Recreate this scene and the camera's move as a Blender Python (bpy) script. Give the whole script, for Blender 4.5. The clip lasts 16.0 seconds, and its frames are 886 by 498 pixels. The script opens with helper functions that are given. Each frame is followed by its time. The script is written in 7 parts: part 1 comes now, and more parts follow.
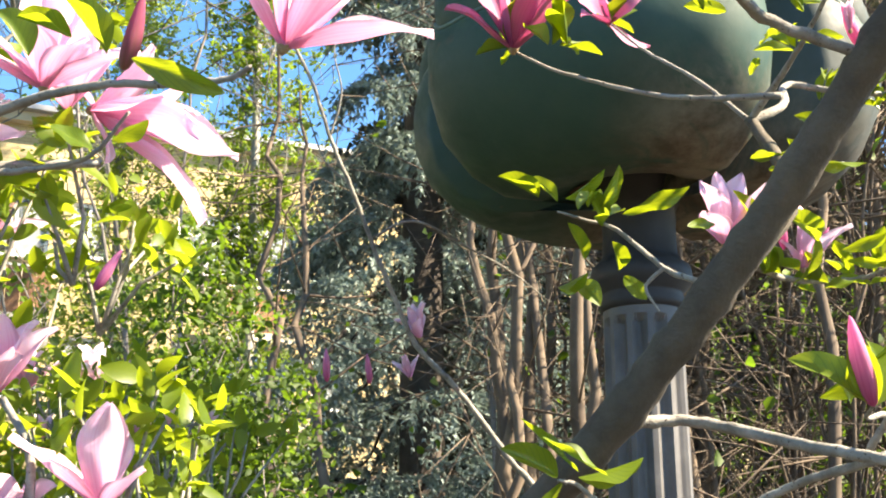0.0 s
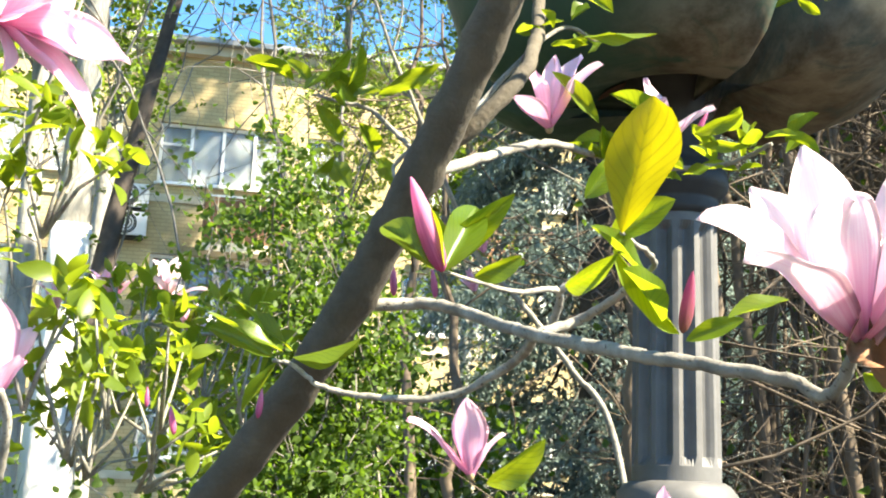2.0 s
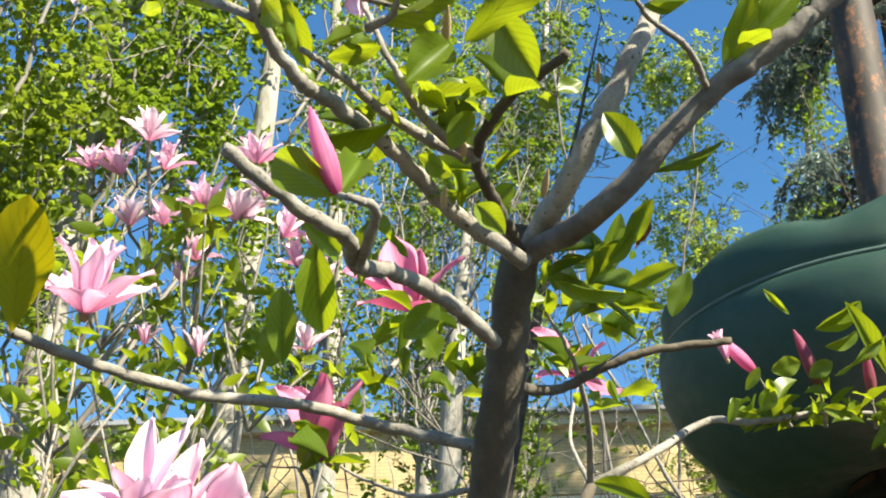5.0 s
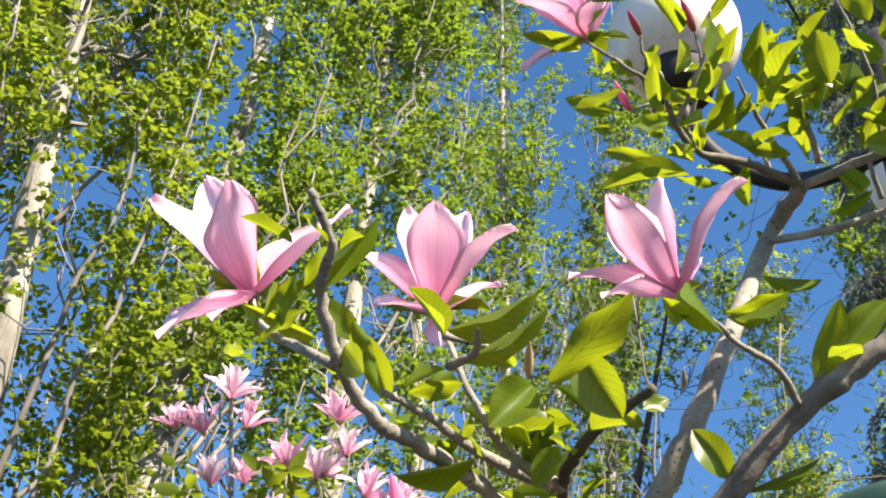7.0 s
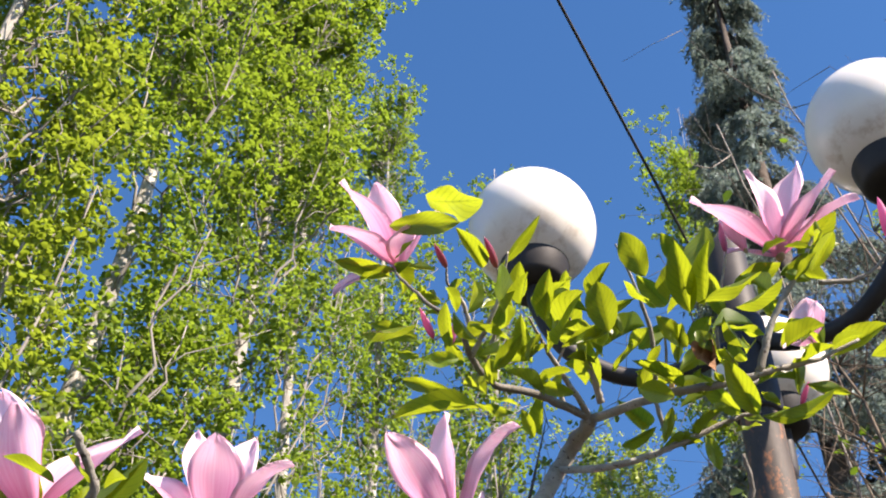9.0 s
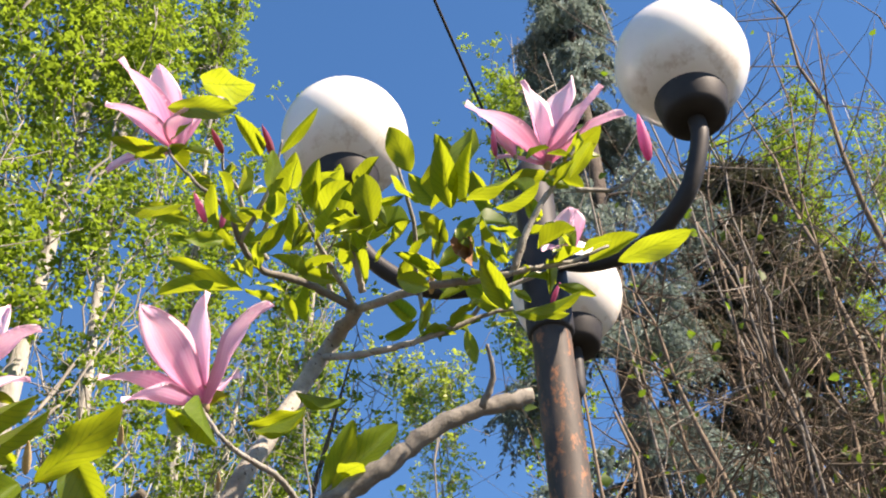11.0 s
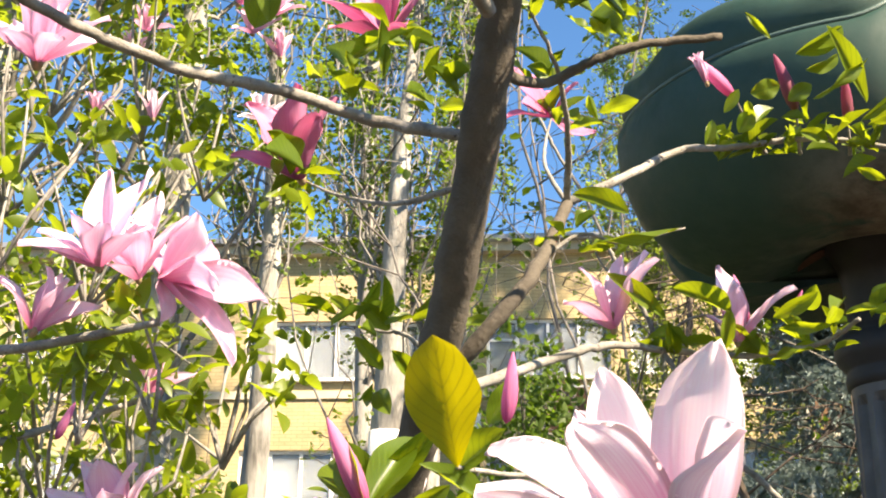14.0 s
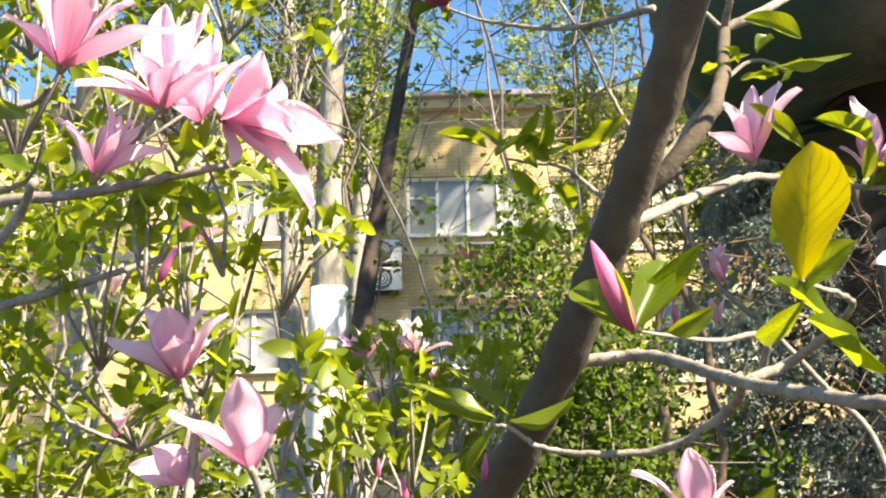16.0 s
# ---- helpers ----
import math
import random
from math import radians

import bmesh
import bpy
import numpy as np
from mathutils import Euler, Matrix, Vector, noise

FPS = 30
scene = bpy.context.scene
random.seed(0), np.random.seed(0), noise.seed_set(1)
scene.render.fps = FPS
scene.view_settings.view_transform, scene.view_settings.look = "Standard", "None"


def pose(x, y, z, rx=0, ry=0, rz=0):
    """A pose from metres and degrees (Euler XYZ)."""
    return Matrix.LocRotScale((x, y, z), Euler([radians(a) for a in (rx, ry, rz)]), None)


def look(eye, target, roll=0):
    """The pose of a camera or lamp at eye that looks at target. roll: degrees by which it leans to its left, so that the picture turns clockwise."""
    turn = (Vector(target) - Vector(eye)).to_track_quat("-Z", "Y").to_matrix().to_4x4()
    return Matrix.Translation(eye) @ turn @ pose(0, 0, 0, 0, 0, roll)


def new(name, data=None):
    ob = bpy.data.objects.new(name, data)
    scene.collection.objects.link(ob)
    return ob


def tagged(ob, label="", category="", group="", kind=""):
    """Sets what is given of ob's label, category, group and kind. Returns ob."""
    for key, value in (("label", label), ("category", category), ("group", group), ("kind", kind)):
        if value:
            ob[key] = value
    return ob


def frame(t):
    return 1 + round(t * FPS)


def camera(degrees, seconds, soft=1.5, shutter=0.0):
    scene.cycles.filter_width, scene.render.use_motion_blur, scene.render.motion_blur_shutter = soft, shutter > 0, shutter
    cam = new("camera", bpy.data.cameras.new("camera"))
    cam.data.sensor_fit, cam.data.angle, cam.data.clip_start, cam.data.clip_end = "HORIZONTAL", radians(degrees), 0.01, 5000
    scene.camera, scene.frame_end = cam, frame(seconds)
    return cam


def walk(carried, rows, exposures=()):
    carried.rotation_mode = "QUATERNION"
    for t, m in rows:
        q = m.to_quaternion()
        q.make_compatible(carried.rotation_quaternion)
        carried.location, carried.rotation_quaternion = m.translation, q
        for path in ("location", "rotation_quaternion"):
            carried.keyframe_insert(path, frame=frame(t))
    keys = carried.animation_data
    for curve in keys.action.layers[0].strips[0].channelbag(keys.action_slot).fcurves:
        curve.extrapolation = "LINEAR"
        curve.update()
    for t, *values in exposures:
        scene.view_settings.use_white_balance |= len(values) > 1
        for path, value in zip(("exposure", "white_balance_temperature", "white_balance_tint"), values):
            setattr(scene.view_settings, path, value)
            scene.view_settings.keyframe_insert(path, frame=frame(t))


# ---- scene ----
cam = camera(39.51, 16.0, soft=2.0)
PATH = [
    (0, look((-0.524, -0.033, 1.531), (-0.3740, 1.8857, 2.0741), -0.07)),
    (0.5, look((-0.427, -0.025, 1.508), (-0.2764, 1.9051, 2.0083), 0.42)),
    (1, look((-0.319, 0.007, 1.508), (-0.2894, 1.9420, 2.0112), 1.61)),
    (1.5, look((-0.240, 0.022, 1.516), (-0.3399, 1.9580, 2.0096), 0.45)),
    (2, look((-0.116, -0.006, 1.501), (-0.3576, 1.9326, 1.9306), 2.02)),
    (2.5, look((0.001, 0.001, 1.502), (-0.3696, 1.9285, 1.8833), 2.41)),
    (3, look((0.058, 0.030, 1.512), (-0.3780, 1.9311, 1.9561), 1.67)),
    (3.5, look((0.066, 0.067, 1.539), (-0.4506, 1.8978, 2.1561), 1.70)),
    (4, look((0.107, 0.054, 1.568), (-0.520, 1.816, 2.277), 1.60)),
    (4.5, look((0.170, 0.008, 1.588), (-0.568, 1.668, 2.420), 1.80)),
    (5, look((0.185, -0.010, 1.614), (-0.6006, 1.5651, 2.5634), 1.02)),
    (5.2, look((0.184, -0.014, 1.618), (-0.6178, 1.5181, 2.6227), 1.51)),
    (7.3, look((0.199, -0.038, 1.673), (-0.6113, 1.2793, 2.9411), 3.10)),
    (7.5, look((0.207, -0.044, 1.674), (-0.5832, 1.2691, 2.9599), 3.11)),
    (8, look((0.224, -0.051, 1.680), (-0.4910, 1.2517, 3.0188), 2.60)),
    (8.5, look((0.245, -0.054, 1.679), (-0.3914, 1.2269, 3.0779), 2.04)),
    (9, look((0.267, -0.056, 1.681), (-0.3000, 1.2054, 3.1253), 1.20)),
    (9.2, look((0.276, -0.062, 1.681), (-0.2654, 1.1935, 3.1411), 1.11)),
    (11.3, look((0.305, -0.036, 1.641), (-0.0241, 1.4550, 2.9332), -3.38)),
    (11.5, look((0.297, -0.031, 1.634), (-0.0771, 1.4871, 2.8812), -2.33)),
    (12, look((0.282, -0.039, 1.624), (-0.2237, 1.5002, 2.7972), -0.03)),
    (12.5, look((0.256, -0.052, 1.604), (-0.3800, 1.4823, 2.7182), 1.69)),
    (13, look((0.235, -0.049, 1.577), (-0.5500, 1.5396, 2.5031), 3.89)),
    (13.5, look((0.191, 0.001, 1.535), (-0.6184, 1.6490, 2.3289), 2.62)),
    (14, look((0.132, 0.032, 1.530), (-0.6114, 1.7512, 2.2318), 0.61)),
    (14.5, look((0.100, 0.046, 1.511), (-0.5283, 1.8566, 2.0809), -0.12)),
    (15, look((0.060, 0.023, 1.508), (-0.5298, 1.8629, 2.0246), -0.37)),
    (15.5, look((-0.010, -0.007, 1.510), (-0.5989, 1.8374, 2.0121), -1.36)),
    (16, look((-0.075, -0.011, 1.518), (-0.7095, 1.8234, 2.0012), -1.22)),
]
walk(cam, PATH, [(0.0, 2.50, 8450, 12), (1.5, 2.62, 8050, 4), (2.5, 2.5, 7950, 5), (4.5, 1.76, 7850, 4), (7.5, 1.68, 7750, 17), (9.2, 1.68, 7550, 21), (11.5, 1.79, 8450, 19), (12.5, 1.85, 8750, 16), (14.0, 1.96, 8750, 16), (14.5, 2.06, 8850, 16), (16.0, 2.10, 9050, 15)])

# ---- world, sun, exposure ----
SUN = Vector((0.718, -0.215, 0.669)).normalized()          # towards the sun
world = bpy.data.worlds.new("sky")
scene.world = world
world.use_nodes = True
wn = world.node_tree
sky = wn.nodes.new("ShaderNodeTexSky")
sky.sky_type, sky.sun_disc = "NISHITA", False
sky.sun_elevation = math.asin(SUN.z)
sky.sun_rotation = math.atan2(SUN.x, SUN.y)
sky.altitude, sky.air_density, sky.dust_density, sky.ozone_density = 1500, 1.0, 0.2, 4.0
hue = wn.nodes.new("ShaderNodeHueSaturation")
hue.inputs["Saturation"].default_value = 1.22
wn.links.new(sky.outputs[0], hue.inputs["Color"])
wn.links.new(hue.outputs[0], wn.nodes["Background"].inputs[0])
wn.nodes["Background"].inputs[1].default_value = 0.092
lamp = bpy.data.lights.new("sun", "SUN")
lamp.energy, lamp.angle, lamp.color = 5.0, radians(0.55), (1.0, 0.955, 0.88)
new("sun", lamp).matrix_world = look(SUN * 30, (0, 0, 0))

# ---- materials ----


def mat(name):
    m = bpy.data.materials.new(name)
    m.use_nodes = True
    nt = m.node_tree
    return m, nt, nt.nodes["Principled BSDF"]


def node(nt, kind, **values):
    n = nt.nodes.new(kind)
    for key, value in values.items():
        n.inputs[key.replace("_", " ")].default_value = value
    return n


def ramp(nt, fac, *stops):
    r = nt.nodes.new("ShaderNodeValToRGB")
    while len(r.color_ramp.elements) < len(stops):
        r.color_ramp.elements.new(0.5)
    for e, (p, c) in zip(r.color_ramp.elements, stops):
        e.position, e.color = p, (*c, 1)
    nt.links.new(fac, r.inputs[0])
    return r.outputs[0]


def noise_tex(nt, scale, detail=4.0, rough=0.6, stretch=None, distortion=0.0):
    n = node(nt, "ShaderNodeTexNoise", Scale=scale, Detail=detail, Roughness=rough, Distortion=distortion)
    c = nt.nodes.new("ShaderNodeTexCoord")
    if stretch:
        mp = node(nt, "ShaderNodeMapping", Scale=stretch)
        nt.links.new(c.outputs["Object"], mp.inputs[0])
        nt.links.new(mp.outputs[0], n.inputs[0])
    else:
        nt.links.new(c.outputs["Object"], n.inputs[0])
    return n.outputs[0]


def bump(nt, bs, fac, strength=0.3, distance=0.01):
    b = node(nt, "ShaderNodeBump", Strength=strength, Distance=distance)
    nt.links.new(fac, b.inputs["Height"])
    nt.links.new(b.outputs[0], bs.inputs["Normal"])


def mixc(nt, fac, a, b, mode="MIX"):
    m = nt.nodes.new("ShaderNodeMix")
    m.data_type, m.blend_type = "RGBA", mode
    for sock, v in ((m.inputs[0], fac), (m.inputs[6], a), (m.inputs[7], b)):
        if hasattr(v, "links"):
            nt.links.new(v, sock)
        else:
            sock.default_value = v if isinstance(v, float) else (*v, 1)
    return m.outputs[2]


def surface(name, lo, hi, scale, rough, bump_scale=0, bump_strength=0.3, metal=0.0, stretch=None, third=None, bump_distance=0.01):
    m, nt, bs = mat(name)
    n1 = noise_tex(nt, scale, 6, 0.65, stretch)
    stops = ((0.3, lo), (0.7, hi)) if third is None else ((0.28, lo), (0.55, hi), (0.72, third))
    col = ramp(nt, n1, *stops)
    n2 = noise_tex(nt, scale * 0.17 + 0.4, 3)
    col = mixc(nt, 0.35, col, ramp(nt, n2, (0.35, [c * 0.6 for c in lo]), (0.65, hi)))
    nt.links.new(col, bs.inputs["Base Color"])
    bs.inputs["Roughness"].default_value, bs.inputs["Metallic"].default_value = rough, metal
    if bump_scale:
        bump(nt, bs, noise_tex(nt, bump_scale, 5, 0.7, stretch), bump_strength, bump_distance)
    return m


def thin_leaf(name, dark, light, through_colour, rough=0.35, share=0.45, vein=False):
    """Foliage: a glossy face that lets part of the light through."""
    m, nt, bs = mat(name)
    rnd = nt.nodes.new("ShaderNodeObjectInfo").outputs["Random"] if vein else nt.nodes.new("ShaderNodeNewGeometry").outputs["Random Per Island"]
    col = ramp(nt, rnd, (0.0, dark), (1.0, light))
    fine = noise_tex(nt, 60 if vein else 3, 4)
    col = mixc(nt, 0.25, col, ramp(nt, fine, (0.3, [c * 0.55 for c in dark]), (0.7, light)))
    tr_col = mixc(nt, 0.5, col, through_colour)
    if vein:
        uv = nt.nodes.new("ShaderNodeUVMap")
        sep = nt.nodes.new("ShaderNodeSeparateXYZ")
        nt.links.new(uv.outputs[0], sep.inputs[0])
        mid = nt.nodes.new("ShaderNodeMath")
        mid.operation, mid.inputs[1].default_value = "SUBTRACT", 0.5
        nt.links.new(sep.outputs[0], mid.inputs[0])
        side = nt.nodes.new("ShaderNodeMath")
        side.operation = "ABSOLUTE"
        nt.links.new(mid.outputs[0], side.inputs[0])
        lean = nt.nodes.new("ShaderNodeMath")
        lean.operation, lean.inputs[1].default_value = "MULTIPLY_ADD", -0.75
        nt.links.new(side.outputs[0], lean.inputs[0])
        nt.links.new(sep.outputs[1], lean.inputs[2])
        saw = nt.nodes.new("ShaderNodeMath")
        saw.operation, saw.inputs[1].default_value = "PINGPONG", 0.062
        nt.links.new(lean.outputs[0], saw.inputs[0])
        line = ramp(nt, saw.outputs[0], (0.0, (1, 1, 1)), (0.016, (0, 0, 0)))
        rib = ramp(nt, side.outputs[0], (0.0, (1, 1, 1)), (0.035, (0, 0, 0)))
        both = mixc(nt, 1.0, line, rib, "ADD")
        soft = mixc(nt, 1.0, both, (0.6, 0.6, 0.6), "MULTIPLY")
        tr_col = mixc(nt, soft, tr_col, [c * 0.5 for c in dark])
        col = mixc(nt, soft, col, [min(1, c * 1.5) for c in light])
        bump(nt, bs, both, -0.35, 0.002)
    nt.links.new(col, bs.inputs["Base Color"])
    bs.inputs["Roughness"].default_value = rough
    bs.inputs["Specular IOR Level"].default_value = 0.5
    tl = nt.nodes.new("ShaderNodeBsdfTranslucent")
    nt.links.new(tr_col, tl.inputs[0])
    mx = nt.nodes.new("ShaderNodeMixShader")
    mx.inputs[0].default_value = share
    nt.links.new(bs.outputs[0], mx.inputs[1])
    nt.links.new(tl.outputs[0], mx.inputs[2])
    nt.links.new(mx.outputs[0], nt.nodes["Material Output"].inputs[0])
    return m


def petal_mat(name, base, tip):
    """Petal skin: deep pink at the claw, paler to the tip, with fine lengthwise streaks."""
    m, nt, bs = mat(name)
    uv = nt.nodes.new("ShaderNodeUVMap")
    sep = nt.nodes.new("ShaderNodeSeparateXYZ")
    nt.links.new(uv.outputs[0], sep.inputs[0])
    col = ramp(nt, sep.outputs[1], (0.0, base), (0.3, [a * 0.45 + b * 0.55 for a, b in zip(base, tip)]), (0.72, tip))
    mp = node(nt, "ShaderNodeMapping", Scale=(26, 1.2, 1))
    nt.links.new(uv.outputs[0], mp.inputs[0])
    streak = node(nt, "ShaderNodeTexNoise", Scale=1.0, Detail=3)
    nt.links.new(mp.outputs[0], streak.inputs[0])
    col = mixc(nt, 0.28, col, ramp(nt, streak.outputs[0], (0.35, base), (0.6, tip)))
    nt.links.new(col, bs.inputs["Base Color"])
    bs.inputs["Roughness"].default_value = 0.5
    bs.inputs["Specular IOR Level"].default_value = 0.25
    bump(nt, bs, streak.outputs[0], 0.25, 0.001)
    tl = nt.nodes.new("ShaderNodeBsdfTranslucent")
    nt.links.new(col, tl.inputs[0])
    mx = nt.nodes.new("ShaderNodeMixShader")
    mx.inputs[0].default_value = 0.55
    nt.links.new(bs.outputs[0], mx.inputs[1])
    nt.links.new(tl.outputs[0], mx.inputs[2])
    nt.links.new(mx.outputs[0], nt.nodes["Material Output"].inputs[0])
    return m


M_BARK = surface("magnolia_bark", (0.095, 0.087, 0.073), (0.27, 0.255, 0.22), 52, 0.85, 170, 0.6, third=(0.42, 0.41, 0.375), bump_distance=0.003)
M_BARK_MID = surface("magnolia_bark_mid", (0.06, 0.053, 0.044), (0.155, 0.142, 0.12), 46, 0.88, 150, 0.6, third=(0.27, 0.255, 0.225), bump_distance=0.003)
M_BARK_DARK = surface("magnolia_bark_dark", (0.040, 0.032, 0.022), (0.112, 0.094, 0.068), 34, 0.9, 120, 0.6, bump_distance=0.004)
_t = M_BARK.node_tree
_p = _t.nodes["Principled BSDF"]
_speck = ramp(_t, noise_tex(_t, 300, 2, 0.5), (0.64, (0, 0, 0)), (0.70, (1, 1, 1)))
_t.links.new(mixc(_t, _speck, _p.inputs["Base Color"].links[0].from_socket, (0.05, 0.038, 0.03)), _p.inputs["Base Color"])
M_LEAF = thin_leaf("magnolia_leaf", (0.065, 0.125, 0.010), (0.14, 0.21, 0.020), (0.52, 0.60, 0.02), 0.37, 0.55, vein=True)
M_LEAF_YELLOW = thin_leaf("magnolia_leaf_yellow", (0.22, 0.22, 0.012), (0.28, 0.27, 0.015), (0.62, 0.52, 0.01), 0.35, 0.55, vein=True)
M_PETAL_OUT = petal_mat("petal_outside", (0.73, 0.23, 0.46), (0.94, 0.72, 0.84))
M_PETAL_IN = petal_mat("petal_inside", (0.86, 0.50, 0.66), (0.95, 0.83, 0.90))
# outer pink on both faces, with the shade on these flowers put into the colour
M_PETAL_SHADED = petal_mat("shaded_petal", (0.52, 0.09, 0.26), (0.77, 0.36, 0.52))
# paler skins of young petals; the white of full sun is put into the colour
M_PETAL_SUNLIT_OUT = petal_mat("sunlit_petal_outside", (0.74, 0.26, 0.50), (0.96, 0.87, 0.91))
M_PETAL_SUNLIT_IN = petal_mat("sunlit_petal_inside", (0.92, 0.66, 0.76), (0.97, 0.93, 0.94))
M_BUD = petal_mat("bud_skin", (0.42, 0.05, 0.19), (0.76, 0.30, 0.50))
M_SCALE = surface("bud_scale", (0.16, 0.10, 0.05), (0.36, 0.26, 0.15), 120, 0.9)
M_DRY = surface("dry_petal", (0.16, 0.07, 0.035), (0.34, 0.18, 0.09), 60, 0.85, 120, 0.5, bump_distance=0.003)
M_FAR_LEAF = thin_leaf("bush_leaf", (0.072, 0.13, 0.012), (0.18, 0.245, 0.02), (0.50, 0.61, 0.03), 0.42, 0.57)
M_POPLAR = thin_leaf("poplar_leaf", (0.05, 0.112, 0.012), (0.135, 0.20, 0.022), (0.34, 0.50, 0.04), 0.42, 0.52)
M_POPLAR_PALE = thin_leaf("pale_poplar_leaf", (0.13, 0.20, 0.03), (0.28, 0.36, 0.06), (0.50, 0.64, 0.09), 0.45, 0.5)
M_OLIVE = thin_leaf("olive_young_leaf", (0.062, 0.118, 0.012), (0.15, 0.205, 0.022), (0.40, 0.52, 0.04), 0.42, 0.53)
M_SHRUB = thin_leaf("shrub_leaf", (0.028, 0.066, 0.008), (0.08, 0.14, 0.014), (0.21, 0.37, 0.024), 0.62, 0.5)
M_SPRUCE = thin_leaf("spruce_needles", (0.11, 0.155, 0.14), (0.29, 0.37, 0.345), (0.28, 0.37, 0.30), 0.7, 0.25)
M_SPRUCE_DARK = thin_leaf("old_spruce_needles", (0.028, 0.034, 0.022), (0.085, 0.088, 0.06), (0.1, 0.11, 0.05), 0.7, 0.2)
M_POPLAR_BARK = surface("poplar_bark", (0.09, 0.085, 0.075), (0.36, 0.35, 0.31), 7, 0.9, 22, 0.8, stretch=(1, 1, 0.25), third=(0.46, 0.45, 0.41), bump_distance=0.03)
M_LIMEWASH = surface("limewashed_bark", (0.68, 0.67, 0.64), (0.84, 0.83, 0.81), 8, 0.9, 22, 0.6, stretch=(1, 1, 0.3), bump_distance=0.02)
M_POPLAR_TWIG = surface("pale_poplar_twig", (0.09, 0.082, 0.07), (0.30, 0.285, 0.255), 5, 0.9, stretch=(1, 1, 0.3))
M_TWIG = surface("bare_twig", (0.05, 0.036, 0.026), (0.178, 0.132, 0.092), 9, 0.9)
M_TWIG_GREY = surface("grey_twig", (0.07, 0.062, 0.055), (0.23, 0.21, 0.185), 9, 0.9)
M_SPRUCE_BARK = surface("spruce_bark", (0.03, 0.024, 0.02), (0.10, 0.08, 0.066), 9, 0.95, 30, 0.7, bump_distance=0.02)
M_GREEN = surface("green_planter_paint", (0.012, 0.040, 0.029), (0.021, 0.059, 0.044), 7, 0.42, 40, 0.06, third=(0.034, 0.066, 0.05))
M_GREYGREEN = surface("grey_green_planter_paint", (0.028, 0.042, 0.037), (0.042, 0.058, 0.052), 7, 0.42, 40, 0.06, third=(0.06, 0.075, 0.068))
for _m in (M_GREEN, M_GREYGREEN):
    _t = _m.node_tree
    _p = _t.nodes["Principled BSDF"]
    _rust = ramp(_t, noise_tex(_t, 5.5, 7, 0.72, None, 0.6), (0.63, (0, 0, 0)), (0.72, (1, 1, 1)))
    _t.links.new(mixc(_t, _rust, _p.inputs["Base Color"].links[0].from_socket, (0.10, 0.065, 0.04)), _p.inputs["Base Color"])
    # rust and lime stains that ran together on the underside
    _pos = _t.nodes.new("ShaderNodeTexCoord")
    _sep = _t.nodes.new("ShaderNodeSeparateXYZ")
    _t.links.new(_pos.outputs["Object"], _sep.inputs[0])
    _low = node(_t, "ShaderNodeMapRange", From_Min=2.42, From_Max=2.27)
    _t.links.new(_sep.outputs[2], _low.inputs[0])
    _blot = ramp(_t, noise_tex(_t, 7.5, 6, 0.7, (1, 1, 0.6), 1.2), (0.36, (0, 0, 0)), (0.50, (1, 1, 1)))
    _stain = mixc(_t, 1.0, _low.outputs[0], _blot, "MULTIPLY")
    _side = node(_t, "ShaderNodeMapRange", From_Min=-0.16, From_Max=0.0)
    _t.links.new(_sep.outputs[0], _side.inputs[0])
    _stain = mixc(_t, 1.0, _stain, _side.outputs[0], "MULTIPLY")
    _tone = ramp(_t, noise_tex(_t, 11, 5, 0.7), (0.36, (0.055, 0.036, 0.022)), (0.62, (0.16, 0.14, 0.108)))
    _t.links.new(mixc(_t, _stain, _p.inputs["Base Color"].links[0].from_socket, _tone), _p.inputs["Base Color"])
    _t.links.new(ramp(_t, noise_tex(_t, 18, 5, 0.7), (0.3, (0.45, 0.45, 0.45)), (0.7, (0.75, 0.75, 0.75))), _p.inputs["Roughness"])
M_PLANTER_RUST = surface("planter_rust_patch", (0.05, 0.022, 0.012), (0.12, 0.055, 0.03), 30, 0.9, 90, 0.5, bump_distance=0.004)
M_BUD_BROWN = petal_mat("bud_skin_brown", (0.20, 0.12, 0.05), (0.42, 0.10, 0.20))
M_SHEATH = surface("tan_bud_sheath", (0.30, 0.19, 0.08), (0.52, 0.40, 0.22), 90, 0.8)
M_GREY = surface("grey_column_paint", (0.055, 0.054, 0.054), (0.092, 0.090, 0.089), 14, 0.6, 60, 0.15, third=(0.14, 0.137, 0.134), bump_distance=0.002)
M_BLACK = surface("black_metal_paint", (0.018, 0.018, 0.020), (0.036, 0.035, 0.035), 20, 0.55, 80, 0.1, bump_distance=0.002)
M_POLE = surface("rusting_pole_paint", (0.030, 0.026, 0.023), (0.062, 0.052, 0.045), 22, 0.65, 90, 0.3, third=(0.19, 0.105, 0.065), stretch=(1, 1, 0.45), bump_distance=0.002)
M_BLACK.node_tree.nodes["Principled BSDF"].inputs["Specular IOR Level"].default_value = 0.2
for _m in (M_GREEN, M_GREYGREEN):
    _m.node_tree.nodes["Principled BSDF"].inputs["Specular IOR Level"].default_value = 0.32
M_RIDGE = surface("worn_planter_edge", (0.035, 0.075, 0.06), (0.10, 0.16, 0.135), 24, 0.55, 60, 0.2)
_t = M_POLE.node_tree
_p = _t.nodes["Principled BSDF"]
_flake = ramp(_t, noise_tex(_t, 34, 6, 0.75, (1, 1, 0.6)), (0.53, (0, 0, 0)), (0.64, (1, 1, 1)))
_t.links.new(mixc(_t, _flake, _p.inputs["Base Color"].links[0].from_socket, (0.23, 0.10, 0.05)), _p.inputs["Base Color"])
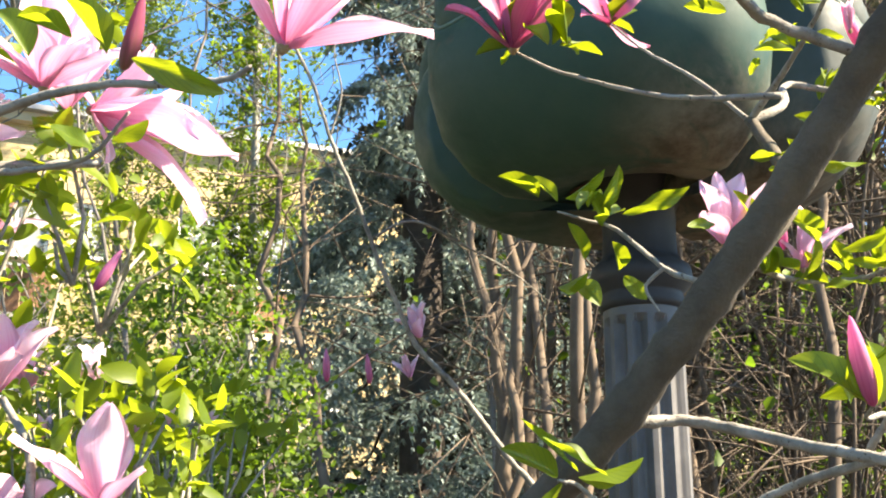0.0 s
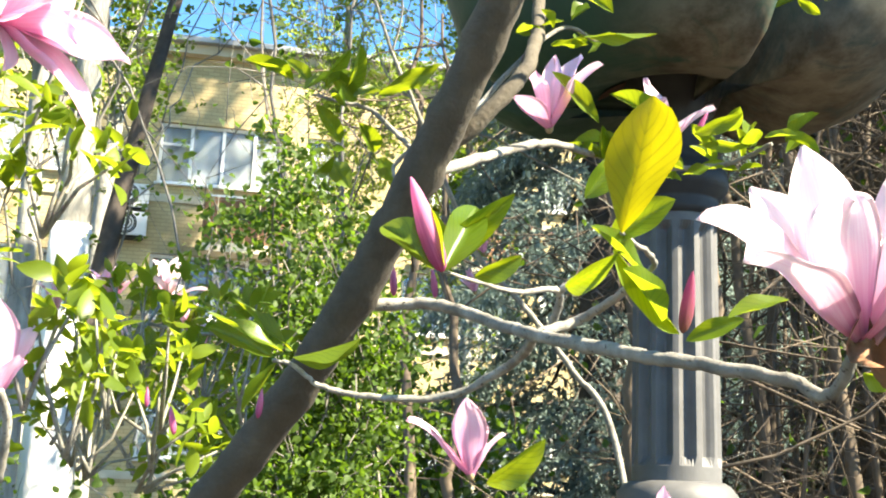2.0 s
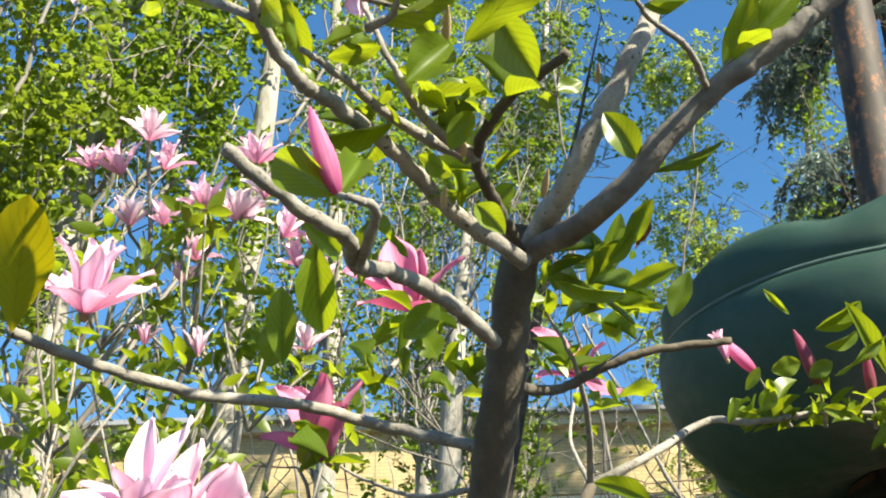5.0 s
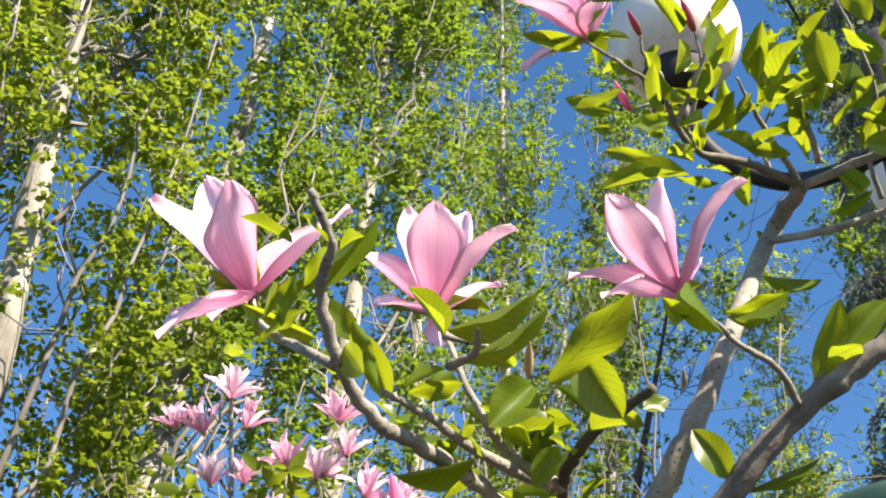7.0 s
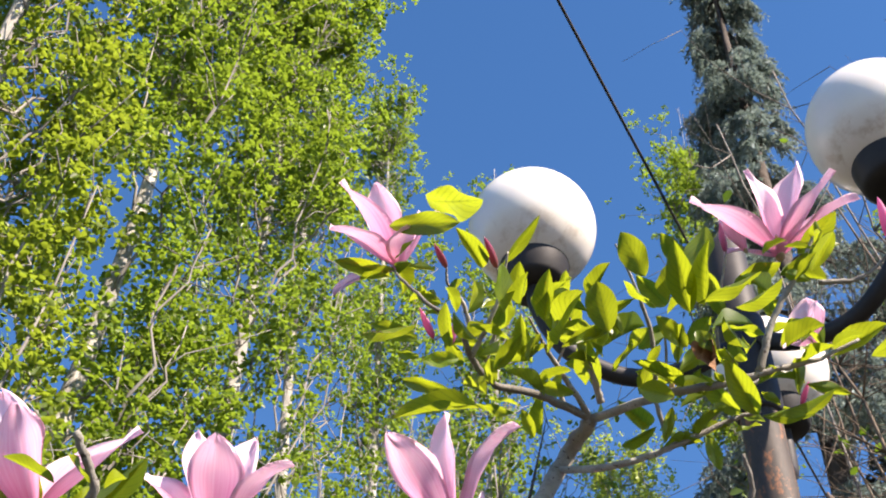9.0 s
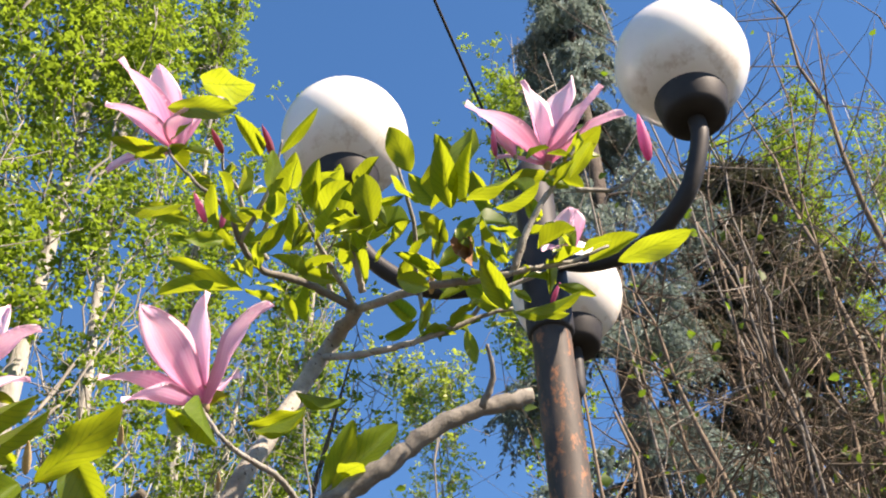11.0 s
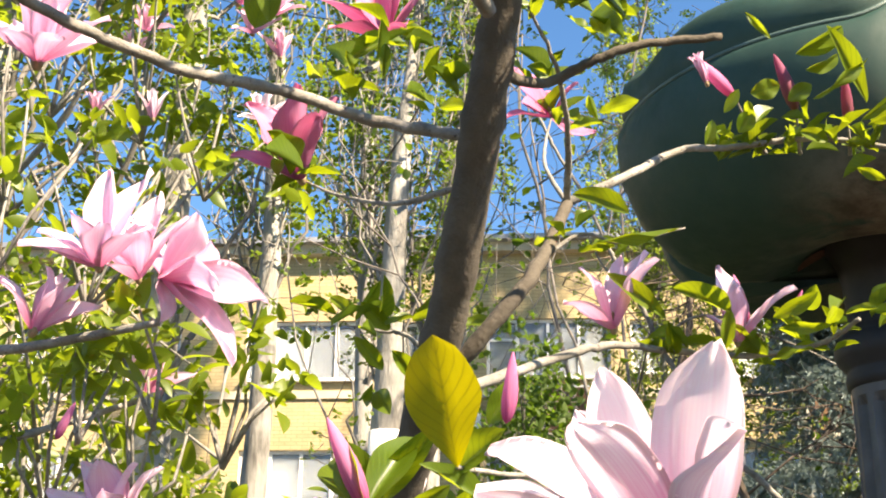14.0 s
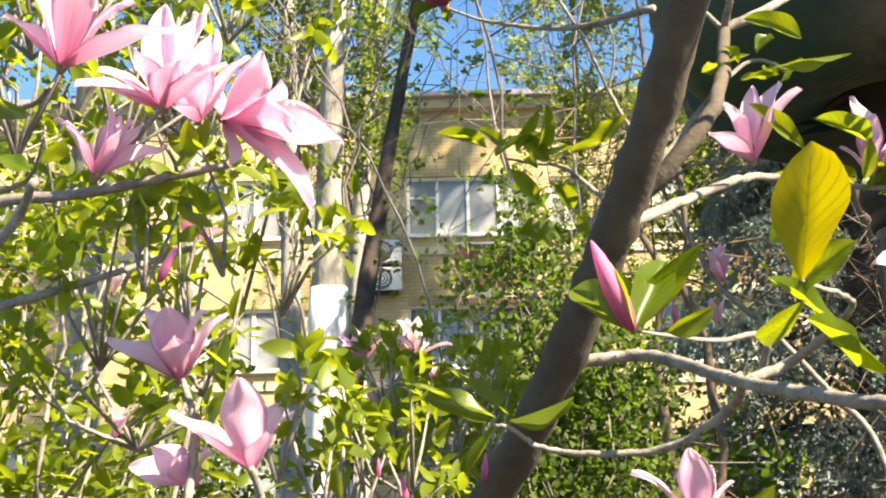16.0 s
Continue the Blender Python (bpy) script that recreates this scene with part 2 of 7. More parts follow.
_p.inputs["Specular IOR Level"].default_value = 0.25
M_GLOBE = surface("milky_globe", (0.76, 0.73, 0.66), (0.82, 0.80, 0.76), 9, 0.22)
_gn = M_GLOBE.node_tree
_spots = ramp(_gn, noise_tex(_gn, 30, 6, 0.65), (0.66, (0, 0, 0)), (0.74, (1, 1, 1)))
_gb = _gn.nodes["Principled BSDF"]
_gn.links.new(mixc(_gn, _spots, _gb.inputs["Base Color"].links[0].from_socket, (0.30, 0.21, 0.13)), _gb.inputs["Base Color"])
_gz = _gn.nodes.new("ShaderNodeSeparateXYZ")
_gc = _gn.nodes.new("ShaderNodeTexCoord")
_gn.links.new(_gc.outputs["Object"], _gz.inputs[0])
_gl = node(_gn, "ShaderNodeMapRange", From_Min=3.90, From_Max=3.81)
_gn.links.new(_gz.outputs[2], _gl.inputs[0])
_grime = mixc(_gn, 1.0, _gl.outputs[0], ramp(_gn, noise_tex(_gn, 16, 6, 0.7), (0.5, (0, 0, 0)), (0.66, (0.8, 0.8, 0.8))), "MULTIPLY")
_gn.links.new(mixc(_gn, _grime, _gb.inputs["Base Color"].links[0].from_socket, (0.34, 0.24, 0.15)), _gb.inputs["Base Color"])
M_GLOBE.node_tree.nodes["Principled BSDF"].inputs["Subsurface Weight"].default_value = 0.25
M_GLOBE.node_tree.nodes["Principled BSDF"].inputs["Subsurface Radius"].default_value = (0.05, 0.05, 0.04)
M_SOIL = surface("soil", (0.014, 0.010, 0.007), (0.04, 0.029, 0.019), 12, 0.95, 30, 0.8, third=(0.035, 0.05, 0.015))
M_WALL = surface("cream_brick_wall", (0.44, 0.34, 0.18), (0.57, 0.46, 0.26), 0.9, 0.9, 9, 0.4)
_t = M_WALL.node_tree
_p = _t.nodes["Principled BSDF"]
_geo = _t.nodes.new("ShaderNodeTexCoord")
_along = node(_t, "ShaderNodeVectorMath")
_along.operation = "DOT_PRODUCT"
_along.inputs[1].default_value = (0.946, 0.325, 0)
_t.links.new(_geo.outputs["Object"], _along.inputs[0])
_up = _t.nodes.new("ShaderNodeSeparateXYZ")
_t.links.new(_geo.outputs["Object"], _up.inputs[0])
_flat = _t.nodes.new("ShaderNodeCombineXYZ")
_t.links.new(_along.outputs["Value"], _flat.inputs[0])
_t.links.new(_up.outputs[2], _flat.inputs[1])
_brick = node(_t, "ShaderNodeTexBrick", Scale=1.0, Mortar_Size=0.008, Brick_Width=0.26, Row_Height=0.085)
_brick.inputs["Color1"].default_value, _brick.inputs["Color2"].default_value, _brick.inputs["Mortar"].default_value = (1, 1, 1, 1), (0.84, 0.82, 0.78, 1), (0.62, 0.6, 0.56, 1)
_t.links.new(_flat.outputs[0], _brick.inputs[0])
_t.links.new(mixc(_t, 0.85, _p.inputs["Base Color"].links[0].from_socket, _brick.outputs["Color"], "MULTIPLY"), _p.inputs["Base Color"])
bump(_t, _p, _brick.outputs["Fac"], -0.4, 0.01)
M_BAND = surface("pale_band", (0.48, 0.42, 0.3), (0.58, 0.52, 0.4), 2, 0.9)
M_BROWN = surface("brown_balcony_board", (0.10, 0.045, 0.02), (0.26, 0.12, 0.055), 3, 0.7, stretch=(4, 4, 0.4))
M_FRAME = surface("white_window_frame", (0.72, 0.72, 0.70), (0.82, 0.82, 0.80), 3, 0.5)
M_METAL = surface("roof_sheet", (0.25, 0.26, 0.28), (0.38, 0.39, 0.4), 2, 0.5, metal=0.4)
M_AC = surface("ac_shell", (0.66, 0.66, 0.63), (0.76, 0.76, 0.73), 3, 0.5)
M_CABLE = surface("cable_rubber", (0.012, 0.012, 0.013), (0.03, 0.03, 0.03), 20, 0.7)
M_CURTAIN = surface("curtain", (0.26, 0.25, 0.23), (0.40, 0.39, 0.36), 3, 0.9)
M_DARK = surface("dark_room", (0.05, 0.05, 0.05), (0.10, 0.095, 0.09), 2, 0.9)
M_GLASS, _nt, _bs = mat("window_glass")
_bs.inputs["Base Color"].default_value = (0.75, 0.82, 0.85, 1)
_bs.inputs["Roughness"].default_value, _bs.inputs["Transmission Weight"].default_value, _bs.inputs["IOR"].default_value = 0.03, 0.85, 1.45

# ---- mesh helpers ----


def link(name, me, material, parent=None, label="", smooth=True):
    for m in material if isinstance(material, (list, tuple)) else (material,):
        me.materials.append(m)
    if smooth:
        me.polygons.foreach_set("use_smooth", [True] * len(me.polygons))
    ob = new(name, me)
    ob.parent = parent
    if label:
        ob["label"] = label
    return ob


def part(name, bm, material, parent=None, label="", smooth=True):
    me = bpy.data.meshes.new(name)
    bm.normal_update()
    bm.to_mesh(me)
    bm.free()
    return link(name, me, material, parent, label, smooth)


def arrays(name, verts, faces, material, parent=None, label="", smooth=True):
    me = bpy.data.meshes.new(name)
    me.from_pydata(verts.tolist() if hasattr(verts, "tolist") else verts, [], faces.tolist() if hasattr(faces, "tolist") else faces)
    me.update()
    return link(name, me, material, parent, label, smooth)


def empty(name, label, category, group="", kind="", at=(0, 0, 0)):
    ob = new(name)
    ob.location = at
    bpy.context.view_layer.update()
    return tagged(ob, label, category, group, kind)


def spline(pts, steps):
    """Points along a Catmull-Rom curve through pts."""
    p = np.array([2 * np.array(pts[0]) - pts[1], *pts, 2 * np.array(pts[-1]) - pts[-2]], float)
    out = []
    for k in range(1, len(p) - 2):
        for u in np.linspace(0, 1, steps, endpoint=False):
            a, b, c, d = p[k - 1:k + 3]
            out.append(0.5 * (2 * b + (c - a) * u + (2 * a - 5 * b + 4 * c - d) * u * u + (3 * b - a - 3 * c + d) * u ** 3))
    out.append(p[-2])
    return np.array(out)


def tube_data(path, radii, sides, wobble=0.0, seed=0):
    """Vertices and faces of a round bar along a path, closed at both ends."""
    rng = np.random.default_rng(seed)
    path = np.asarray(path, float)
    tan = np.gradient(path, axis=0)
    tan /= np.linalg.norm(tan, axis=1)[:, None] + 1e-9
    ref = np.array([0.31, 0.17, 0.93]) if abs(tan[0][2]) < 0.8 else np.array([0.9, 0.3, 0.1])
    verts, faces = [], []
    n = None
    for k, (p, t, r) in enumerate(zip(path, tan, radii)):
        n = np.cross(t, ref) if n is None else n - t * (n @ t)
        n = n / (np.linalg.norm(n) + 1e-9)
        b = np.cross(t, n)
        for s in range(sides):
            a = 2 * math.pi * s / sides
            rr = r * (1 + wobble * rng.normal())
            verts.append(p + rr * (math.cos(a) * n + math.sin(a) * b))
        if k:
            for s in range(sides):
                i, j = (k - 1) * sides, k * sides
                faces.append((i + s, i + (s + 1) % sides, j + (s + 1) % sides, j + s))
    faces.append(tuple(range(sides))[::-1])
    faces.append(tuple(range(len(path) * sides - sides, len(path) * sides)))
    return verts, faces


def tubes(name, bars, sides, material, parent=None, label="", wobble=0.0):
    """Many bars (path, radii) in one mesh."""
    V, F = [], []
    for k, (path, radii) in enumerate(bars):
        v, f = tube_data(path, radii, sides, wobble, k)
        F += [tuple(i + len(V) for i in q) for q in f]
        V += v
    return arrays(name, np.array(V), F, material, parent, label)


def lathe(name, profile, sides, material, parent=None, label="", at=(0, 0, 0), smooth=True):
    """A body turned from (radius, height) pairs."""
    bm = bmesh.new()
    rings = [[bm.verts.new((at[0] + r * math.cos(2 * math.pi * s / sides), at[1] + r * math.sin(2 * math.pi * s / sides), at[2] + z)) for s in range(sides)] for r, z in profile]
    for a, b in zip(rings, rings[1:]):
        for s in range(sides):
            bm.faces.new((a[s], a[(s + 1) % sides], b[(s + 1) % sides], b[s]))
    bm.faces.new(rings[0][::-1])
    bm.faces.new(rings[-1])
    return part(name, bm, material, parent, label, smooth)


def box(name, lo, hi, material, parent=None, label="", turn=None, bevel=0.0):
    bm = bmesh.new()
    bmesh.ops.create_cube(bm, size=1, matrix=Matrix.Translation([(a + b) / 2 for a, b in zip(lo, hi)]) @ Matrix.Diagonal((*[b - a for a, b in zip(lo, hi)], 1)))
    if bevel:
        bmesh.ops.bevel(bm, geom=bm.edges[:], offset=bevel, segments=2, affect="EDGES")
    if turn:
        bm.transform(turn)
    return part(name, bm, material, parent, label, smooth=False)


# ---- ground ----
GROUND = 0.0


def ground():
    bm = bmesh.new()
    xs = sorted({*np.linspace(-14, 14, 29), -900, -200, -60, -30, 30, 60, 200, 900})
    rows = [[bm.verts.new((x, y, GROUND + 0.05 * noise.noise((x * 0.6, y * 0.6, 0)))) for x in xs] for y in xs]
    for a, b in zip(rows, rows[1:]):
        for i in range(len(xs) - 1):
            bm.faces.new((a[i], a[i + 1], b[i + 1], b[i]))
    tagged(part("ground", bm, M_SOIL), "bare garden soil with patches of green", "ground", kind="structure")


ground()

# ---- apartment building ----
FACE_N, FACE_U, FACE_D = Vector((-0.325, 0.946, 0)), Vector((0.946, 0.325, 0)), 27.0
ON_FACE = Matrix(((FACE_U.x, FACE_N.x, 0, FACE_N.x * FACE_D), (FACE_U.y, FACE_N.y, 0, FACE_N.y * FACE_D), (0, 0, 1, 0), (0, 0, 0, 1)))


def building():
    """A four-storey block; x runs along its face, y into it."""
    b = empty("apartment_building", "cream four-storey apartment building with white-framed windows", "building")
    left, right, top = -34.0, 24.0, 11.75
    openings = []
    for k in range(-9, 6):
        u0 = 0.46 + k * 5.55
        for z0 in (8.5, 5.5, 2.5):
            openings += [(u0 - 1.40, u0 + 1.40, z0 + 0.05, z0 + 1.45, "wide"), (u0 + 1.85, u0 + 2.62, z0 + 0.15, z0 + 1.4, "narrow")]
    openings = [o for o in openings if left < o[0] and o[1] < right]
    us = sorted({left, right, *[v for o in openings for v in o[:2]]})
    zs = sorted({0.0, top, *[v for o in openings for v in o[2:4]]})
    bm = bmesh.new()
    for u0, u1 in zip(us, us[1:]):
        run = None
        for z0, z1 in [*zip(zs, zs[1:]), (top, top)]:
            hole = z0 == z1 or any(o[0] <= u0 and u1 <= o[1] and o[2] <= z0 and z1 <= o[3] for o in openings)
            if hole and run:
                bmesh.ops.create_cube(bm, size=1, matrix=Matrix.Translation(((u0 + u1) / 2, 0.2, sum(run) / 2)) @ Matrix.Diagonal((u1 - u0, 0.4, run[1] - run[0], 1)))
                run = None
            elif not hole:
                run = (run[0] if run else z0, z1)
    bm.transform(ON_FACE)
    part("front_wall", bm, M_WALL, b, smooth=False)
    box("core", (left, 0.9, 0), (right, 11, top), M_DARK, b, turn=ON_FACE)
    box("roof", (left - 0.4, -0.45, top), (right + 0.4, 11.4, top + 0.12), M_METAL, b, "grey sheet-metal roof edge", ON_FACE)
    box("cornice", (left - 0.2, -0.25, top - 0.22), (right + 0.2, -0.003, top - 0.004), M_BAND, b, turn=ON_FACE)
    for z in (8.2, 5.2, 2.2):
        box("floor_band", (left, -0.05, z - 0.09), (right, -0.003, z + 0.09), M_BAND, b, turn=ON_FACE)
    for u0, u1, z0, z1, sort in openings:
        if u0 < -24 or u1 > 17:
            continue
        w = box("window", (u0, 0.12, z0), (u1, 0.15, z1), M_GLASS, b, turn=ON_FACE)
        w.visible_shadow = False
        bm = bmesh.new()
        n = 4 if sort == "wide" else 2
        bars = [((u0, z0), (u1, z0 + 0.07)), ((u0, z1 - 0.07), (u1, z1)), ((u0, z0), (u0 + 0.07, z1)), ((u1 - 0.07, z0), (u1, z1))]
        bars += [((u0 + (u1 - u0) * i / n - 0.035, z0), (u0 + (u1 - u0) * i / n + 0.035, z1)) for i in range(1, n)]
        bars.append(((u0 + 0.07, z1 - 0.5), (u0 + (u1 - u0) / n, z1 - 0.45)))
        for k, ((a, c), (d, e)) in enumerate(bars):
            bmesh.ops.create_cube(bm, size=1, matrix=Matrix.Translation(((a + d) / 2, 0.13 + 0.001 * k, (c + e) / 2)) @ Matrix.Diagonal((d - a, 0.09, e - c, 1)))
        bm.transform(ON_FACE)
        part("frame", bm, M_FRAME, w, smooth=False)
        box("sill", (u0 - 0.05, -0.12, z0 - 0.05), (u1 + 0.05, 0.1, z0 - 0.003), M_FRAME, w, turn=ON_FACE)
        if random.random() < 0.7:
            box("curtain", (u0 + 0.1, 0.3, z0), (u0 + (u1 - u0) * random.uniform(0.3, 0.5), 0.34, z1), M_CURTAIN, w, turn=ON_FACE)
    # glazed balconies with brown boarding under the wide windows of the third floor
    for k in (0, 1, 2):
        u0 = 0.46 + k * 5.55
        bal = box("balcony", (u0 - 0.35, -0.75, 6.95), (u0 + 1.45, -0.05, 7.15), M_BAND, b, turn=ON_FACE)
        for i in range(6):
            box("board", (u0 - 0.33 + 0.3 * i, -0.74, 7.154), (u0 - 0.05 + 0.3 * i, -0.68, 8.15), M_BROWN, bal, turn=ON_FACE)
        box("balcony_window", (u0 - 0.34, -0.72, 8.155), (u0 + 1.44, -0.68, 8.2), M_FRAME, bal, turn=ON_FACE)
    return b


building()


def ac_unit(u, z):
    ob = empty("air_conditioner", "white outdoor air conditioner unit on the wall", "air conditioner", "air conditioners on the facade", at=ON_FACE @ Vector((u, -0.25, z)))
    inv = ob.matrix_world.inverted()
    for name, lo, hi, m in (("body", (u - 0.36, -0.40, z - 0.26), (u + 0.36, -0.1, z + 0.26), M_AC), ("bracket", (u - 0.3, -0.38, z - 0.31), (u + 0.3, -0.02, z - 0.263), M_BLACK)):
        o = box(name, lo, hi, m, ob, turn=inv @ ON_FACE, bevel=0.02)
    bm = bmesh.new()
    for r in (0.06, 0.12, 0.18, 0.215):
        for s in range(24):
            a, c = 2 * math.pi * s / 24, 2 * math.pi * (s + 1) / 24
            q = [bm.verts.new((u - 0.08 + rr * math.cos(t), -0.408, z + rr * math.sin(t))) for t in (a, c) for rr in (r, r + 0.025)]
            bm.faces.new((q[0], q[1], q[3], q[2]))
    bm.transform(inv @ ON_FACE)
    part("fan_grille", bm, M_BLACK, ob)


ac_unit(-1.42, 8.12)
ac_unit(-1.42, 7.5)

# ---- lamp post ----
POST = Vector((0.032, 2.218, 0))


def lamp_post():
    p = empty("street_lamp", "three-globe garden lamp on a grey fluted column", "street lamp", at=POST)
    # fluted column
    bm = bmesh.new()
    flutes, per = 12, 8
    def ring(z, r, depth):
        out = []
        for s in range(flutes * per):
            u = (s % per) / per
            cut = depth * math.sin(math.pi * min(1, u / 0.72)) if u < 0.72 else 0
            a = 2 * math.pi * s / (flutes * per)
            out.append(bm.verts.new(((r - cut) * math.cos(a), (r - cut) * math.sin(a), z)))
        return out
    rings = [ring(*v) for v in ((1.57, 0.078, 0.0), (1.605, 0.078, 0.0), (1.622, 0.078, 0.014), (1.8, 0.0765, 0.014), (2.02, 0.075, 0.014), (2.035, 0.075, 0.0), (2.055, 0.075, 0.0))]
    for a, b in zip(rings, rings[1:]):
        for s in range(len(a)):
            bm.faces.new((a[s], a[(s + 1) % len(a)], b[(s + 1) % len(a)], b[s]))
    col = part("column", bm, M_GREY, p, "grey painted fluted cast column")
    for pol in col.data.polygons:
        pol.use_smooth = False
    lathe("base", [(0.15, 0), (0.15, 0.9), (0.125, 0.95), (0.12, 1.44), (0.118, 1.45), (0.122, 1.475), (0.118, 1.505), (0.104, 1.518), (0.100, 1.525), (0.106, 1.535), (0.104, 1.56), (0.092, 1.575), (0.082, 1.58)], 40, M_GREY, p, "grey ringed column base")
    lathe("capital", [(0.074, 2.05), (0.080, 2.052), (0.083, 2.065), (0.078, 2.08), (0.080, 2.085), (0.094, 2.10), (0.098, 2.115), (0.094, 2.135), (0.082, 2.145), (0.072, 2.16), (0.070, 2.20), (0.073, 2.25), (0.09, 2.29), (0.108, 2.32), (0.108, 2.36), (0.05, 2.37)], 40, M_BLACK, p, "black turned capital")
    tubes("pole", [([(0, 0, z) for z in np.linspace(2.3, 3.55, 12)], [0.046] * 12)], 24, M_POLE, p, "dark steel pole with rust streaks")
    lathe("hub", [(0.052, 3.42), (0.056, 3.43), (0.056, 3.70), (0.05, 3.72), (0.05, 3.95), (0.03, 3.99), (0.012, 4.02)], 24, M_BLACK, p)
    for ang in (212, 328, 90):
        c, s = math.cos(radians(ang)), math.sin(radians(ang))
        arm = spline([(c * r, s * r, z) for r, z in ((0.045, 3.62), (0.16, 3.54), (0.30, 3.50), (0.43, 3.56), (0.495, 3.68), (0.50, 3.76))], 7)
        a = tubes("arm", [(arm, [0.021] * len(arm))], 14, M_BLACK, p)
        at = (c * 0.5, s * 0.5, 3.95)
        lathe("collar", [(0.028, -0.205), (0.066, -0.203), (0.076, -0.19), (0.086, -0.135), (0.088, -0.122), (0.05, -0.112)], 32, M_BLACK, a, at=at)
        g = bmesh.new()
        bmesh.ops.create_uvsphere(g, u_segments=40, v_segments=24, radius=0.16, matrix=Matrix.Translation(at))
        part("globe", g, M_GLOBE, a, "white opal globe with dirt specks")
    # planters
    seams = (-58.5, 61.5, 181.5)
    for k, seam in enumerate(seams):
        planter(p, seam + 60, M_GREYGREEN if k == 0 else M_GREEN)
    slot = bmesh.new()
    bmesh.ops.create_uvsphere(slot, u_segments=20, v_segments=10, radius=1)
    slot.transform(pose(0, 0, 0, 0, 0, -52) @ Matrix.Translation((0.262, -0.004, 2.712)) @ pose(0, 0, 0, 0, 20, 0) @ Matrix.Diagonal((0.004, 0.018, 0.0085, 1)))
    part("slot", slot, M_BLACK, p, "dark drain slot")
    clamp = bmesh.new()
    outline = [(0.17, 2.62), (0.245, 2.62), (0.25, 2.70), (0.232, 2.735), (0.226, 2.79), (0.212, 2.735), (0.17, 2.72)]
    sides = [[clamp.verts.new((r, y, z)) for r, z in outline] for y in (-0.017, 0.017)]
    clamp.faces.new(sides[0])
    clamp.faces.new(sides[1][::-1])
    for i in range(len(outline)):
        j = (i + 1) % len(outline)
        clamp.faces.new((sides[0][j], sides[0][i], sides[1][i], sides[1][j]))
    bmesh.ops.bevel(clamp, geom=clamp.edges[:], offset=0.003, segments=2, affect="EDGES")
    clamp.transform(pose(0, 0, 0, 0, 0, -60))
    part("clamp", clamp, M_BLACK, p, "black iron clamp between two planters", smooth=False)
    return p


def corner(v, z=2.25):
    """How far the bowl draws in towards its two ends, more at the lip than at the belly."""
    c = max(0, (abs(v) - 0.6) / 0.4)
    return 1 - (0.10 + 0.10 * min(1, max(0, (z - 2.38) / 0.16))) * c * c


def rise(v, z):
    """How far lip and rim sink beside the middle and climb to the tab at each end."""
    w = min(1, max(0, (abs(v) - 0.6) / 0.36))
    tab = 0.07 * w * w * (3 - 2 * w) * min(1, max(0, (z - 2.40) / 0.1))
    dip = 0.026 * math.exp(-((abs(v) - 0.42) / 0.17) ** 2) * min(1, max(0, (z - 2.54) / 0.06))
    return tab - dip


